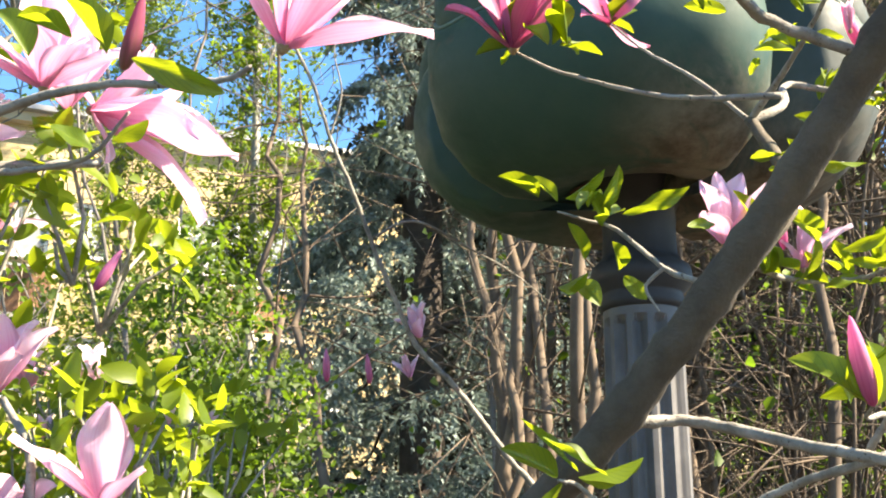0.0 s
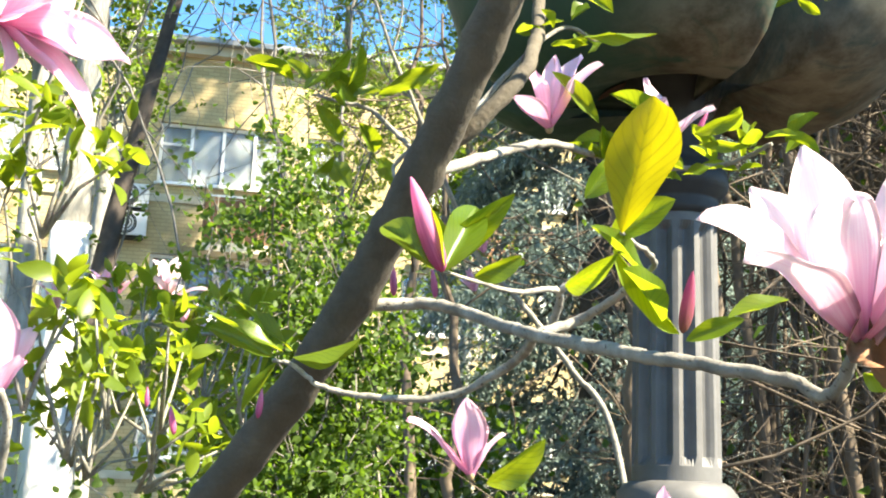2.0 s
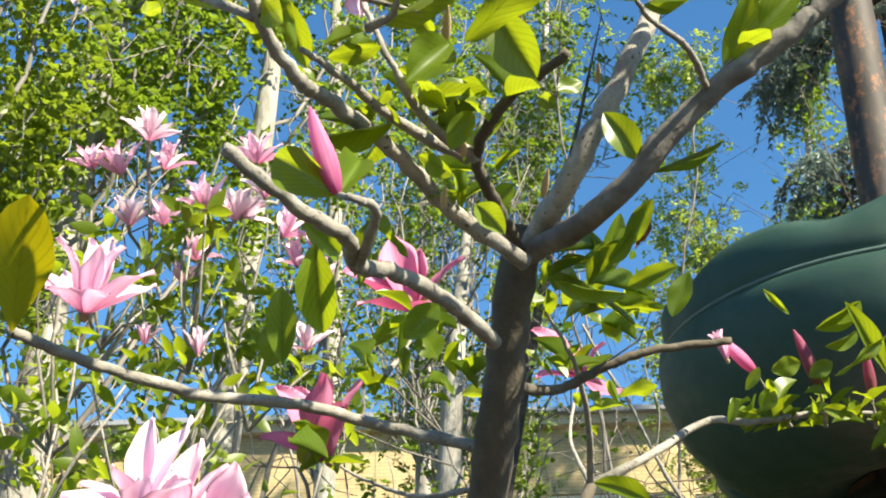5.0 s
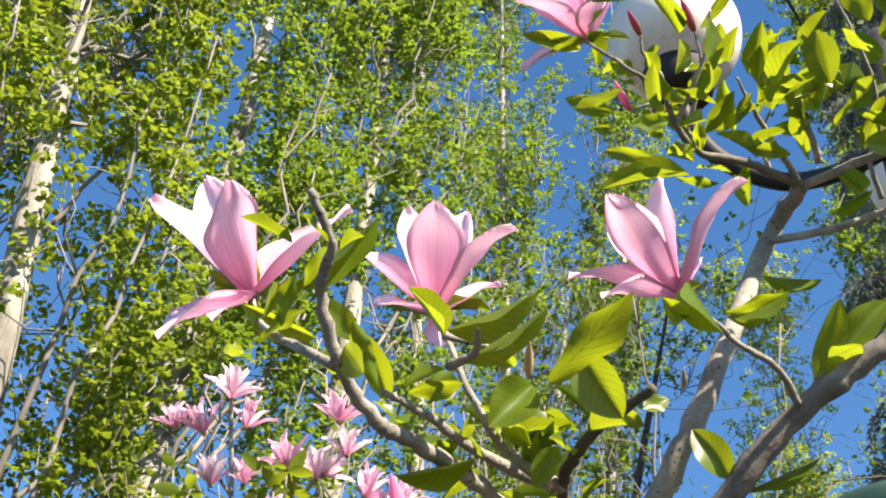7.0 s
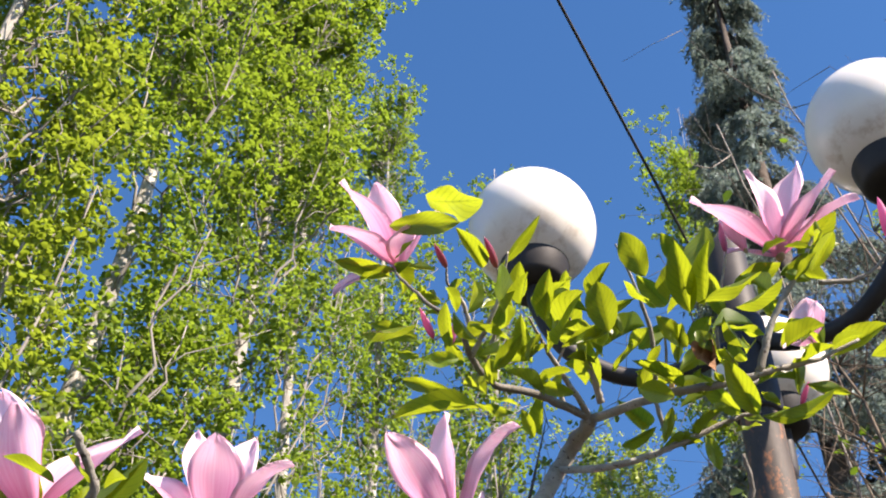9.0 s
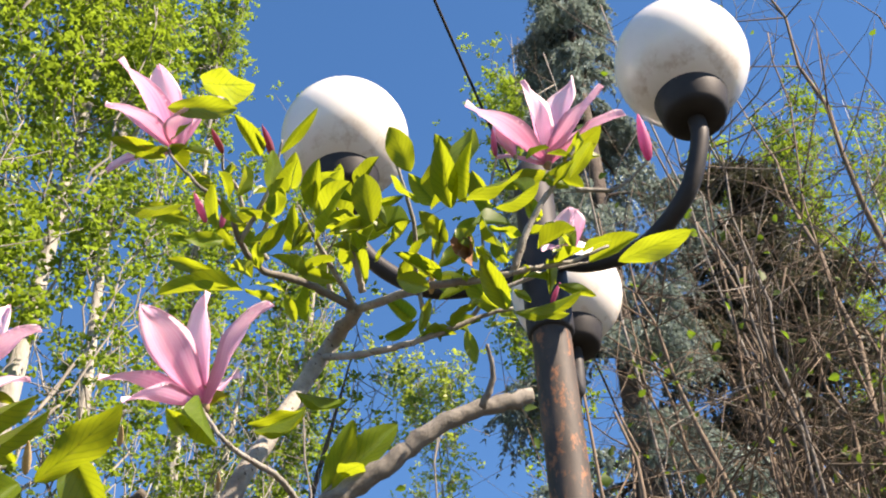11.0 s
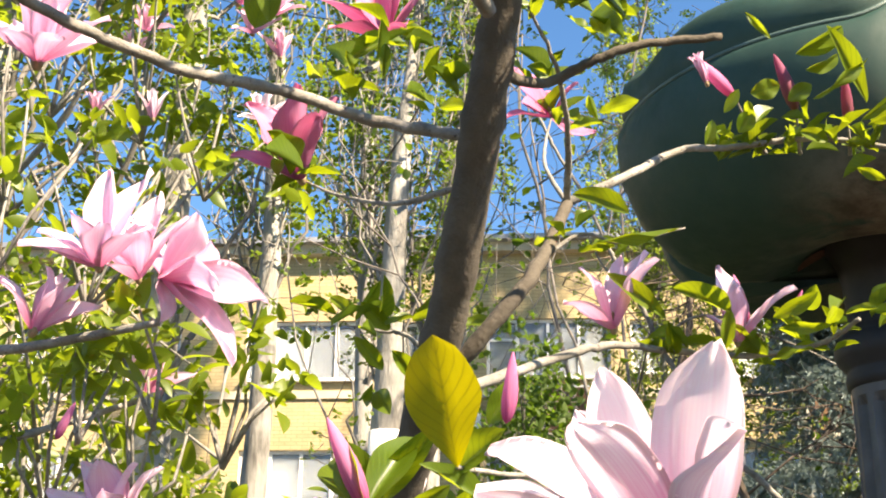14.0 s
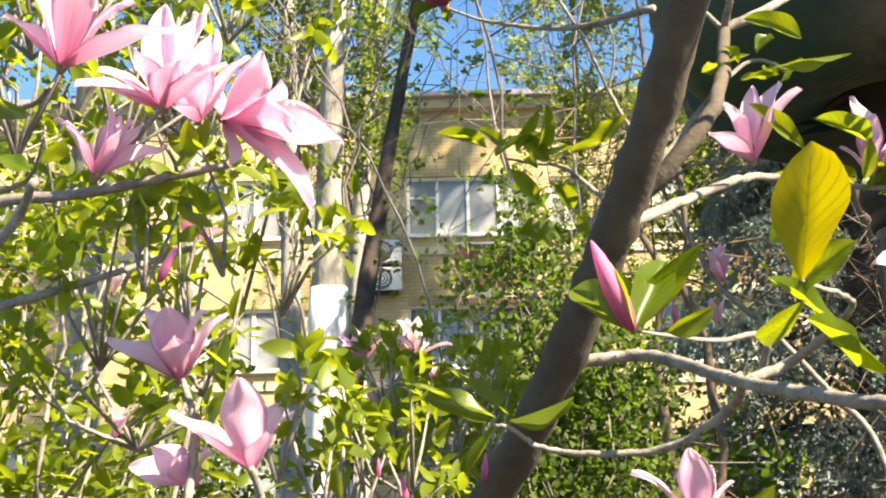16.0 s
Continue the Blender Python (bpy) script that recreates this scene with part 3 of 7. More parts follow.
def planter(post, mid, material):
    """A bulging sector-shaped planter round the pole."""
    prof = [(0.075, 2.325), (0.11, 2.30), (0.16, 2.275), (0.22, 2.256), (0.300, 2.258), (0.372, 2.292), (0.430, 2.352), (0.462, 2.42), (0.468, 2.475), (0.464, 2.504), (0.459, 2.512), (0.453, 2.518), (0.452, 2.523), (0.455, 2.528),
            (0.458, 2.545), (0.458, 2.576), (0.450, 2.604), (0.432, 2.625), (0.402, 2.640), (0.372, 2.650), (0.334, 2.656), (0.312, 2.668)]
    half, steps = 51.0, 40
    bm = bmesh.new()
    grid = []
    for i, (r, z) in enumerate(prof):
        row = []
        for j in range(steps + 1):
            v = 2 * j / steps - 1
            rr = r * corner(v, z)
            a = radians(mid + half * v)
            row.append(bm.verts.new((rr * math.cos(a), rr * math.sin(a), z + rise(v, z))))
        grid.append(row)
    # rolled rim and inner wall
    for dr, dz in ((0.006, 0.012), (-0.012, 0.018), (-0.022, 0.0), (-0.022, -0.09)):
        row = []
        for v in grid[len(prof) - 1]:
            c = Vector((v.co.x, v.co.y, 0))
            row.append(bm.verts.new(v.co + c.normalized() * dr + Vector((0, 0, dz))))
        grid.append(row)
    for a, b in zip(grid, grid[1:]):
        for j in range(steps):
            bm.faces.new((a[j], a[j + 1], b[j + 1], b[j]))
    for j, order in ((0, 1), (steps, -1)):
        edge = [row[j] for row in grid[:len(prof)]]
        inner = [bm.verts.new((0.06 * math.cos(radians(mid + half * (2 * j / steps - 1))), 0.06 * math.sin(radians(mid + half * (2 * j / steps - 1))), v.co.z)) for v in edge]
        for m in range(len(edge) - 1):
            q = (edge[m], edge[m + 1], inner[m + 1], inner[m])
            bm.faces.new(q[::-1] if order > 0 else q)
    bmesh.ops.recalc_face_normals(bm, faces=bm.faces[:])
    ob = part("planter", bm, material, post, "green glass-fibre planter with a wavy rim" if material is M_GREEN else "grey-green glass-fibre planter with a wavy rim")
    # moulded ridge below the rim
    ridge = [grid_point(prof, mid, half, 2 * j / 40 - 1) for j in range(41)]
    tubes("ridge", [(ridge, [0.0042] * 41)], 6, M_RIDGE, ob)
    bm = bmesh.new()
    c = bm.verts.new((0.05 * math.cos(radians(mid)), 0.05 * math.sin(radians(mid)), 2.65))
    arc = [bm.verts.new((0.27 * math.cos(radians(mid + t)), 0.27 * math.sin(radians(mid + t)), 2.64)) for t in np.linspace(-44, 44, 14)]
    for a, b in zip(arc, arc[1:]):
        bm.faces.new((c, a, b))
    part("planter_soil", bm, M_SOIL, ob)
    # scab of rust where the bowl meets its neighbour
    bm = bmesh.new()
    rng = random.Random(int(mid))
    ring = []
    for i in range(9):
        row = []
        u = i / 8
        r = 0.09 + 0.07 * u
        z = np.interp(r, [q[0] for q in prof[:6]], [q[1] for q in prof[:6]])
        for j in range(6):
            edge = 0.985 - 0.42 * (j / 5) * math.sin(math.pi * min(1, 0.15 + 0.85 * u)) * rng.uniform(0.75, 1.1)
            a = radians(mid - half * edge)
            k = corner(edge)
            row.append(bm.verts.new((r * k * math.cos(a), r * k * math.sin(a), z - 0.004)))
        ring.append(row)
    for p, q in zip(ring, ring[1:]):
        for j in range(5):
            bm.faces.new((p[j], p[j + 1], q[j + 1], q[j]))
    part("rust_patch", bm, M_PLANTER_RUST, ob, "brown rust at the seam")


def grid_point(prof, mid, half, v):
    r = 0.4545 * corner(v, 2.519)
    a = radians(mid + half * v)
    return (r * math.cos(a), r * math.sin(a), 2.519 + rise(v, 2.519))


lamp_post()


# ---- near magnolia ----
TREE = empty("magnolia_tree", "blooming pink magnolia with bare lower stem and young leaves", "magnolia", at=(-0.45, 1.15, 0))
HOME = TREE.matrix_world.inverted()


def limb(name, r0, r1, *pts):
    pts = [tuple(HOME @ Vector(p)) for p in pts]
    path = spline(pts, 9)
    n = len(path)
    rng = np.random.default_rng(len(name) * 7 + n)
    path[1:-1] += rng.normal(0, min(r0, 0.008) * 0.09, (n - 2, 3))
    radii = np.linspace(r0, r1 if r0 > 0.004 else r1 * 0.55, n) * (1 + 0.03 * rng.normal(size=n).clip(-1.4, 1.8))
    for k in range(5, n, 9):
        radii[k] *= 1.09
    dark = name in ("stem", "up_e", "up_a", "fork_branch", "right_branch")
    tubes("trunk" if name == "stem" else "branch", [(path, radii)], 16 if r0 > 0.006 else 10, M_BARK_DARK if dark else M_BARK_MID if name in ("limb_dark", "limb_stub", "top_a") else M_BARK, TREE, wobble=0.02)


def leaf_mesh(fold, curl, wave, seed, widest=0.86):
    """A leaf of length 1 along x, width 1 across y, with a short stalk."""
    rng = random.Random(seed)
    bm = bmesh.new()
    uvl = bm.loops.layers.uv.new("uv")
    nx, ny = 14, 6
    grid = []
    ph = rng.uniform(0, 6)
    for i in range(nx + 1):
        u = i / nx
        w = (math.sin(math.pi * min(1, u ** widest)) ** 0.72) * (0.62 + 0.46 * u) * 0.5 if 0 < u < 1 else 0.012
        if widest > 1 and 0 < u < 1:
            w = math.sin(math.pi * u ** 1.22) ** 0.5 * (0.42 + 0.58 * min(1, u / 0.55)) * 0.5
        row = []
        for j in range(ny + 1):
            v = 2 * j / ny - 1
            z = fold * abs(v) * w + curl * (u * u) * -1 + wave * w * math.sin(9 * u + ph + 2 * v) * abs(v)
            row.append(bm.verts.new((u, v * w, z)))
        grid.append(row)
    for i in range(nx):
        for j in range(ny):
            f = bm.faces.new((grid[i][j], grid[i + 1][j], grid[i + 1][j + 1], grid[i][j + 1]))
            for lp, (a, b) in zip(f.loops, ((i, j), (i + 1, j), (i + 1, j + 1), (i, j + 1))):
                lp[uvl].uv = (b / ny, a / nx)
    me = bpy.data.meshes.new("leaf")
    bm.normal_update()
    bm.to_mesh(me)
    bm.free()
    me.polygons.foreach_set("use_smooth", [True] * len(me.polygons))
    me.materials.append(M_LEAF)
    return me


LEAVES = [leaf_mesh(f, c, w, k) for k, (f, c, w) in enumerate(((0.5, 0.05, 0.1), (0.9, 0.15, 0.15), (0.3, -0.10, 0.2), (0.7, 0.30, 0.12), (1.3, 0.08, 0.2), (0.2, 0.18, 0.25)))]
LEAF_YELLOW = leaf_mesh(0.18, 0.05, 0.10, 40, 1.3)
LEAF_YELLOW.materials[0] = M_LEAF_YELLOW


def aim(base, axis, roll, sx, sy, sz):
    """The pose of a thing that points along axis (its x), turned by roll degrees."""
    x = Vector(axis).normalized()
    ref = Vector((0, 0, 1)) if abs(x.z) < 0.9 else Vector((0, -1, 0))
    y = ref.cross(x).normalized()
    z = x.cross(y)
    m = Matrix((x, y, z)).transposed().to_4x4()
    return Matrix.Translation(base) @ m @ pose(0, 0, 0, roll, 0, 0) @ Matrix.Diagonal((sx, sy, sz, 1))


def put(name, me, m, parent):
    ob = new(name, me)
    ob.parent = parent
    ob.matrix_basis = m
    return ob


def leaf(base, tip, width, twist, data=None):
    """A leaf from base to tip that turns its face towards the eye, twisted by some degrees."""
    b, t = Vector(base), Vector(tip)
    x = (t - b).normalized()
    eye = (Vector((0.1, 0, 1.55)) - b).normalized()
    z = (eye - x * eye.dot(x)).normalized()
    y = z.cross(x)
    m = Matrix((x, y, z)).transposed().to_4x4()
    k = (t - b).length
    me = data or LEAVES[int(abs(base[0] * 977 + base[2] * 331)) % len(LEAVES)]
    put("leaf", me, HOME @ Matrix.Translation(b) @ m @ pose(0, 0, 0, twist, 0, 0) @ Matrix.Diagonal((k, width * 1.02, k * 0.6, 1)), TREE)


def cluster(centre, n, length, spread, seed):
    """Young leaves that stand up and out from a twig."""
    rng = random.Random(seed + 100)
    for _ in range(n):
        a, lift = rng.uniform(0, 2 * math.pi), rng.uniform(-0.25, 1.3)
        d = Vector((math.cos(a), math.sin(a), lift))
        b = Vector(centre) + Vector((rng.uniform(-1, 1), rng.uniform(-1, 1), rng.uniform(-0.4, 0.4))) * spread * 0.5
        k = length * rng.uniform(0.55, 1.1)
        m = aim(HOME @ b, d, rng.uniform(-50, 50), k, k * rng.uniform(0.32, 0.46), k * 0.8)
        put("leaf", rng.choice(LEAVES), m, TREE)


def petal_mesh(cup, bend, point, tip_curl, seed, blunt=1.75):
    """A petal of length 1 along z that leans outwards (+x); outer and inner skin."""
    rng = random.Random(seed)
    bm = bmesh.new()
    uvl = bm.loops.layers.uv.new("uv")
    nu, nv = 18, 8
    ph = rng.uniform(0, 6)
    skins = []
    for side in (1, -1):
        grid = []
        for i in range(nu + 1):
            u = i / nu
            w = 0.26 + 0.74 * math.sin(math.pi * 0.5 * min(1, u / 0.62)) ** 1.3
            w *= 0.5
            w *= (1 - (max(0, u - (1 - point)) / point) ** blunt * 0.93) * (1 + 0.035 * math.sin(13 * u + ph) * u)
            row = []
            for j in range(nv + 1):
                v = 2 * j / nv - 1
                x = bend * u * u + tip_curl * max(0, u - 0.6) ** 2 * 3
                x -= cup * v * v * w * 0.34 * (0.5 + 0.9 * (1 - u))
                x += 0.026 * math.sin(7 * u + ph + 2.5 * v) * u + 0.016 * math.cos(v * 5 + ph) * u + 0.012 * math.sin(17 * u + 3 * ph) * v * abs(v) * u
                x += side * 0.0055 * (1 - 0.7 * abs(v)) * (1 - 0.6 * u)
                row.append(bm.verts.new((x - (bend + tip_curl * 0.48) * u, v * w, u)))
            grid.append(row)
        skins.append(grid)
        for i in range(nu):
            for j in range(nv):
                ids = ((i, j), (i + 1, j), (i + 1, j + 1), (i, j + 1))
                ids = ids if side < 0 else ids[::-1]
                f = bm.faces.new([grid[a][b] for a, b in ids])
                f.material_index = 0 if side > 0 else 1
                for lp, (a, b) in zip(f.loops, ids):
                    lp[uvl].uv = (b / nv, a / nu)
    for i in range(nu):
        for j in (0, nv):
            f = bm.faces.new((skins[0][i][j], skins[0][i + 1][j], skins[1][i + 1][j], skins[1][i][j]))
            for lp in f.loops:
                lp[uvl].uv = (0, i / nu)
    me = bpy.data.meshes.new("petal")
    bm.normal_update()
    bm.to_mesh(me)
    bm.free()
    me.polygons.foreach_set("use_smooth", [True] * len(me.polygons))
    me.materials.append(M_PETAL_OUT)
    me.materials.append(M_PETAL_IN)
    return me


PETALS = [petal_mesh(c, b, p, t, k) for k, (c, b, p, t) in enumerate(((0.8, 0.0, 0.44, 0.14), (0.6, -0.10, 0.40, 0.22), (0.85, 0.05, 0.46, -0.04), (0.5, -0.14, 0.42, 0.3), (0.7, -0.05, 0.48, 0.18)))]

BROAD = [petal_mesh(c, b, p, t, 10 + k, 2.3) for k, (c, b, p, t) in enumerate(((0.8, 0.0, 0.40, 0.10), (0.6, -0.08, 0.36, 0.2), (0.85, 0.05, 0.42, -0.04), (0.5, -0.12, 0.38, 0.26), (0.7, -0.05, 0.42, 0.14)))]


def recoloured(meshes, *skins):
    out = [me.copy() for me in meshes]
    for me in out:
        me.materials[0], me.materials[1] = skins
    return out


PETALS_SHADED = recoloured(PETALS, M_PETAL_SHADED, M_PETAL_SHADED)
PETALS_SUNLIT = recoloured(BROAD, M_PETAL_SUNLIT_OUT, M_PETAL_SUNLIT_IN)


def core_mesh(name):
    bm = bmesh.new()
    prof = [(0.03, -0.10), (0.06, -0.06), (0.075, 0.0), (0.06, 0.06), (0.045, 0.16), (0.03, 0.24), (0.01, 0.28)]
    rings = [[bm.verts.new((r * math.cos(a), r * math.sin(a), z)) for a in np.linspace(0, 2 * math.pi, 10, endpoint=False)] for r, z in prof]
    for a, b in zip(rings, rings[1:]):
        for s in range(10):
            bm.faces.new((a[s], a[(s + 1) % 10], b[(s + 1) % 10], b[s]))
    bm.faces.new(rings[0][::-1])
    bm.faces.new(rings[-1])
    me = bpy.data.meshes.new(name)
    bm.normal_update()
    bm.to_mesh(me)
    bm.free()
    me.polygons.foreach_set("use_smooth", [True] * len(me.polygons))
    me.materials.append(M_SCALE)
    return me


CORE = core_mesh("receptacle")


def bloom(base, axis, length, n, spread, seed, parent, home, petals=None):
    """An open magnolia flower: inner petals upright, outer ones flung wide."""
    rng = random.Random(seed)
    z = Vector(axis).normalized()
    turn = z.to_track_quat("Z", "Y").to_matrix().to_4x4()
    at = home @ Matrix.Translation(base) @ turn
    core = put("flower", CORE, at @ Matrix.Diagonal((length, length, length, 1)), parent)
    for k in range(n):
        inner = k < n * 0.45
        a = 360 * (k * 0.382 + rng.uniform(-0.05, 0.05))
        tilt = spread * (rng.uniform(0.15, 0.55) if inner else rng.uniform(0.8, 1.45))
        s = rng.uniform(0.9, 1.06) * (0.95 if inner else 1.0)
        m = pose(0, 0, 0, 0, 0, a) @ Matrix.Translation((0.05, 0, 0)) @ pose(0, 0, 0, 0, tilt, 0) @ pose(0, 0, 0, 0, 0, rng.uniform(-18, 18)) @ Matrix.Diagonal((1, rng.uniform(0.26, 0.36), s, 1))
        put("petal", (petals or PETALS)[rng.randrange(len(PETALS))], m, core)


def blossom(parent, home, base, *tips, petals=None):
    """A flower whose petals run from its base to the tips given, each with its width and, where given, a twist."""
    b = Vector(base)
    dirs = [(Vector(t[:3]) - b).normalized() for t in tips]
    axis = sum(dirs, Vector()).normalized()
    size = sum((Vector(t[:3]) - b).length for t in tips) / len(tips)
    frame_of = home @ Matrix.Translation(b) @ axis.to_track_quat("Z", "Y").to_matrix().to_4x4()
    core = put("flower", CORE, frame_of @ Matrix.Diagonal((size * 0.75, size * 0.75, size * 0.75, 1)), parent)
    back = core.matrix_basis.inverted() @ home
    for k, (t, d) in enumerate(zip(tips, dirs)):
        out = d - axis * axis.dot(d)
        if out.length < 0.2:
            out = out * 2 + (Vector((0.1, 0, 1.55)) - b).normalized() * (0.3 if (Vector(t[:3]) - Vector((0.1, 0, 1.55))).length < (b - Vector((0.1, 0, 1.55))).length else -0.3)
        x = (out - d * d.dot(out)).normalized()
        y = d.cross(x)
        n = (Vector(t[:3]) - b).length
        m = Matrix.Translation(b + x * size * 0.03) @ Matrix((x, y, d)).transposed().to_4x4() @ pose(0, 0, 0, 0, 0, t[4] if len(t) > 4 else 0) @ Matrix.Diagonal((n, t[3] * 1.1, n, 1))
        put("petal", (petals or PETALS)[(k * 2 + int(n * 1000)) % len(PETALS)], back @ m, core)


def flower(base, axis, length, n, spread, seed):
    bloom(base, axis, length, n, spread, seed, TREE, HOME)


def bud_mesh():
    bm = bmesh.new()
    uvl = bm.loops.layers.uv.new("uv")
    prof = [(0.02, 0.0), (0.075, 0.05), (0.115, 0.16), (0.135, 0.32), (0.13, 0.48), (0.105, 0.66), (0.07, 0.83), (0.03, 0.95), (0.006, 1.0)]
    n = 14
    rings = [[bm.verts.new((r * math.cos(a) * (1 + 0.09 * math.cos(3 * a + 4 * z)) + 0.05 * z * z, r * math.sin(a) * (1 + 0.09 * math.cos(3 * a + 4 * z)), z)) for a in np.linspace(0, 2 * math.pi, n, endpoint=False)] for r, z in prof]
    for i, (a, b) in enumerate(zip(rings, rings[1:])):
        for s in range(n):
            f = bm.faces.new((a[s], a[(s + 1) % n], b[(s + 1) % n], b[s]))
            for lp, (q, w) in zip(f.loops, ((s, i), (s + 1, i), (s + 1, i + 1), (s, i + 1))):
                lp[uvl].uv = (q / n, prof[w][1])
    bm.faces.new(rings[0][::-1])
    bm.faces.new(rings[-1])
    me = bpy.data.meshes.new("bud")
    bm.normal_update()
    bm.to_mesh(me)
    bm.free()
    me.polygons.foreach_set("use_smooth", [True] * len(me.polygons))
    me.materials.append(M_BUD)
    return me


BUD = bud_mesh()
BUD_BROWN = BUD.copy()
BUD_BROWN.materials[0] = M_BUD_BROWN
BUD_TAN = BUD.copy()
BUD_TAN.materials[0] = M_SHEATH


def dry_leaf(base, tip, width):
    """A withered, crumpled sheath that hangs from a twig."""
    b, t = Vector(base), Vector(tip)
    x = (t - b).normalized()
    e = (Vector((0.1, 0, 1.55)) - b).normalized()
    z = (e - x * e.dot(x)).normalized()
    m = Matrix((x, z.cross(x), z)).transposed().to_4x4()
    rng = random.Random(5)
    bm = bmesh.new()
    rows = []
    for i in range(11):
        u = i / 10
        w = (0.25 + 0.75 * math.sin(math.pi * min(1, u * 1.05)) ** 0.8) * (1.1 - u)
        rows.append([bm.verts.new((u * (t - b).length, width * v * w * 0.6, width * (0.55 * abs(v) + 0.22 * math.sin(9 * u + 5 * v) + rng.uniform(-0.07, 0.07)))) for v in np.linspace(-1, 1, 8)])
    for p, q in zip(rows, rows[1:]):
        for j in range(7):
            bm.faces.new((p[j], q[j], q[j + 1], p[j + 1]))
    bm.transform(HOME @ Matrix.Translation(b) @ m)
    part("dry_leaf", bm, M_DRY, TREE, "withered brown bud sheath")


def bud(base, tip, seed, data=None):
    z = Vector(tip) - Vector(base)
    k = z.length
    turn = z.to_track_quat("Z", "Y").to_matrix().to_4x4()
    put("bud", data or BUD, HOME @ Matrix.Translation(base) @ turn @ pose(0, 0, 0, 0, 0, 67 * seed) @ Matrix.Diagonal((k * 0.84, k * 0.84, k, 1)), TREE)


limb("stem", 0.0202, 0.0132, (-1.413, 1.871, 0.511), (-0.604, 1.223, 1.400), (-0.505, 1.135, 1.470), (-0.414, 1.053, 1.550), (-0.339, 0.981, 1.630), (-0.276, 0.914, 1.710), (-0.221, 0.848, 1.790), (-0.173, 0.783, 1.870), (-0.130, 0.722, 1.950), (-0.094, 0.671, 2.030))
limb("low_right", 0.0052, 0.0031, (-0.312, 0.952, 1.665), (-0.246, 0.954, 1.669), (-0.198, 0.900, 1.649), (-0.153, 0.806, 1.623), (-0.095, 0.710, 1.599), (-0.056, 0.678, 1.589), (-0.016, 0.646, 1.578), (0.002, 0.631, 1.569), (0.012, 0.594, 1.593))
limb("low_mid", 0.0038, 0.0021, (-0.153, 0.806, 1.623), (-0.119, 0.814, 1.638), (-0.094, 0.751, 1.645), (-0.081, 0.699, 1.650), (-0.102, 0.594, 1.643))
limb("low_bud", 0.0031, 0.0017, (-0.144, 0.844, 1.634), (-0.139, 0.819, 1.655), (-0.168, 0.788, 1.649), (-0.203, 0.696, 1.643))
limb("low_bud_b", 0.0028, 0.0017, (-0.139, 0.819, 1.655), (-0.123, 0.817, 1.666), (-0.110, 0.818, 1.665))
limb("low_left", 0.0038, 0.0024, (-0.153, 0.806, 1.623), (-0.174, 0.899, 1.616), (-0.226, 0.933, 1.594), (-0.287, 0.930, 1.592), (-0.324, 0.927, 1.599), (-0.345, 0.922, 1.614), (-0.361, 0.920, 1.617))
limb("mid_right", 0.0045, 0.0021, (-0.248, 0.879, 1.752), (-0.195, 1.004, 1.810), (-0.156, 1.080, 1.842), (-0.115, 1.133, 1.847), (-0.050, 1.187, 1.849), (0.016, 1.189, 1.855), (0.055, 1.167, 1.868))
limb("fork_branch", 0.0068, 0.0052, (-0.244, 0.875, 1.757), (-0.179, 0.878, 1.821), (-0.163, 0.921, 1.876), (-0.164, 0.989, 1.947))
limb("fork_right", 0.0045, 0.0021, (-0.164, 0.989, 1.947), (-0.122, 1.016, 1.975), (-0.084, 1.099, 2.032), (-0.033, 1.080, 2.018), (0.039, 1.108, 2.026), (0.114, 1.124, 2.009))
limb("fork_up", 0.0035, 0.0021, (-0.164, 0.989, 1.947), (-0.144, 0.932, 1.981), (-0.133, 0.874, 2.011), (-0.136, 0.812, 2.038))
limb("fork_low", 0.0024, 0.0014, (-0.244, 0.875, 1.757), (-0.153, 0.932, 1.887), (-0.112, 0.971, 1.897), (-0.068, 1.017, 1.920))
limb("right_branch", 0.0042, 0.0028, (-0.135, 0.730, 1.940), (-0.118, 0.788, 1.956), (-0.079, 0.797, 1.972), (-0.048, 0.806, 1.982), (0.005, 0.830, 1.990))
limb("left_branch", 0.0045, 0.0035, (-0.154, 0.757, 1.905), (-0.233, 0.751, 1.930), (-0.275, 0.695, 1.935), (-0.297, 0.653, 1.928), (-0.312, 0.615, 1.921), (-0.328, 0.561, 1.918), (-0.337, 0.522, 1.916), (-0.342, 0.473, 1.915))
limb("limb_light", 0.0082, 0.0058, (-0.098, 0.681, 2.011), (-0.042, 0.631, 2.037), (0.001, 0.632, 2.114), (0.032, 0.693, 2.251), (0.067, 0.673, 2.276))
limb("limb_dark", 0.0082, 0.0056, (-0.098, 0.681, 2.011), (-0.020, 0.626, 2.003), (0.048, 0.616, 2.055), (0.100, 0.616, 2.085), (0.153, 0.625, 2.123), (0.203, 0.647, 2.145))
limb("limb_stub", 0.0028, 0.0021, (0.173, 0.618, 2.122), (0.184, 0.608, 2.137), (0.185, 0.593, 2.154))
limb("up_a", 0.0042, 0.0028, (-0.098, 0.681, 2.011), (-0.069, 0.565, 1.987), (-0.062, 0.526, 1.991), (-0.032, 0.494, 1.998), (0.012, 0.477, 2.008))
limb("up_b", 0.0035, 0.0021, (-0.062, 0.526, 1.991), (-0.072, 0.481, 1.992), (-0.074, 0.444, 2.007), (-0.111, 0.464, 2.085))
limb("up_c", 0.0054, 0.0020, (-0.074, 0.625, 1.974), (-0.094, 0.558, 1.982), (-0.099, 0.500, 1.988), (-0.102, 0.437, 1.983), (-0.103, 0.402, 1.977), (-0.103, 0.367, 1.989), (-0.098, 0.339, 2.012), (-0.083, 0.323, 2.025), (-0.081, 0.300, 2.039))
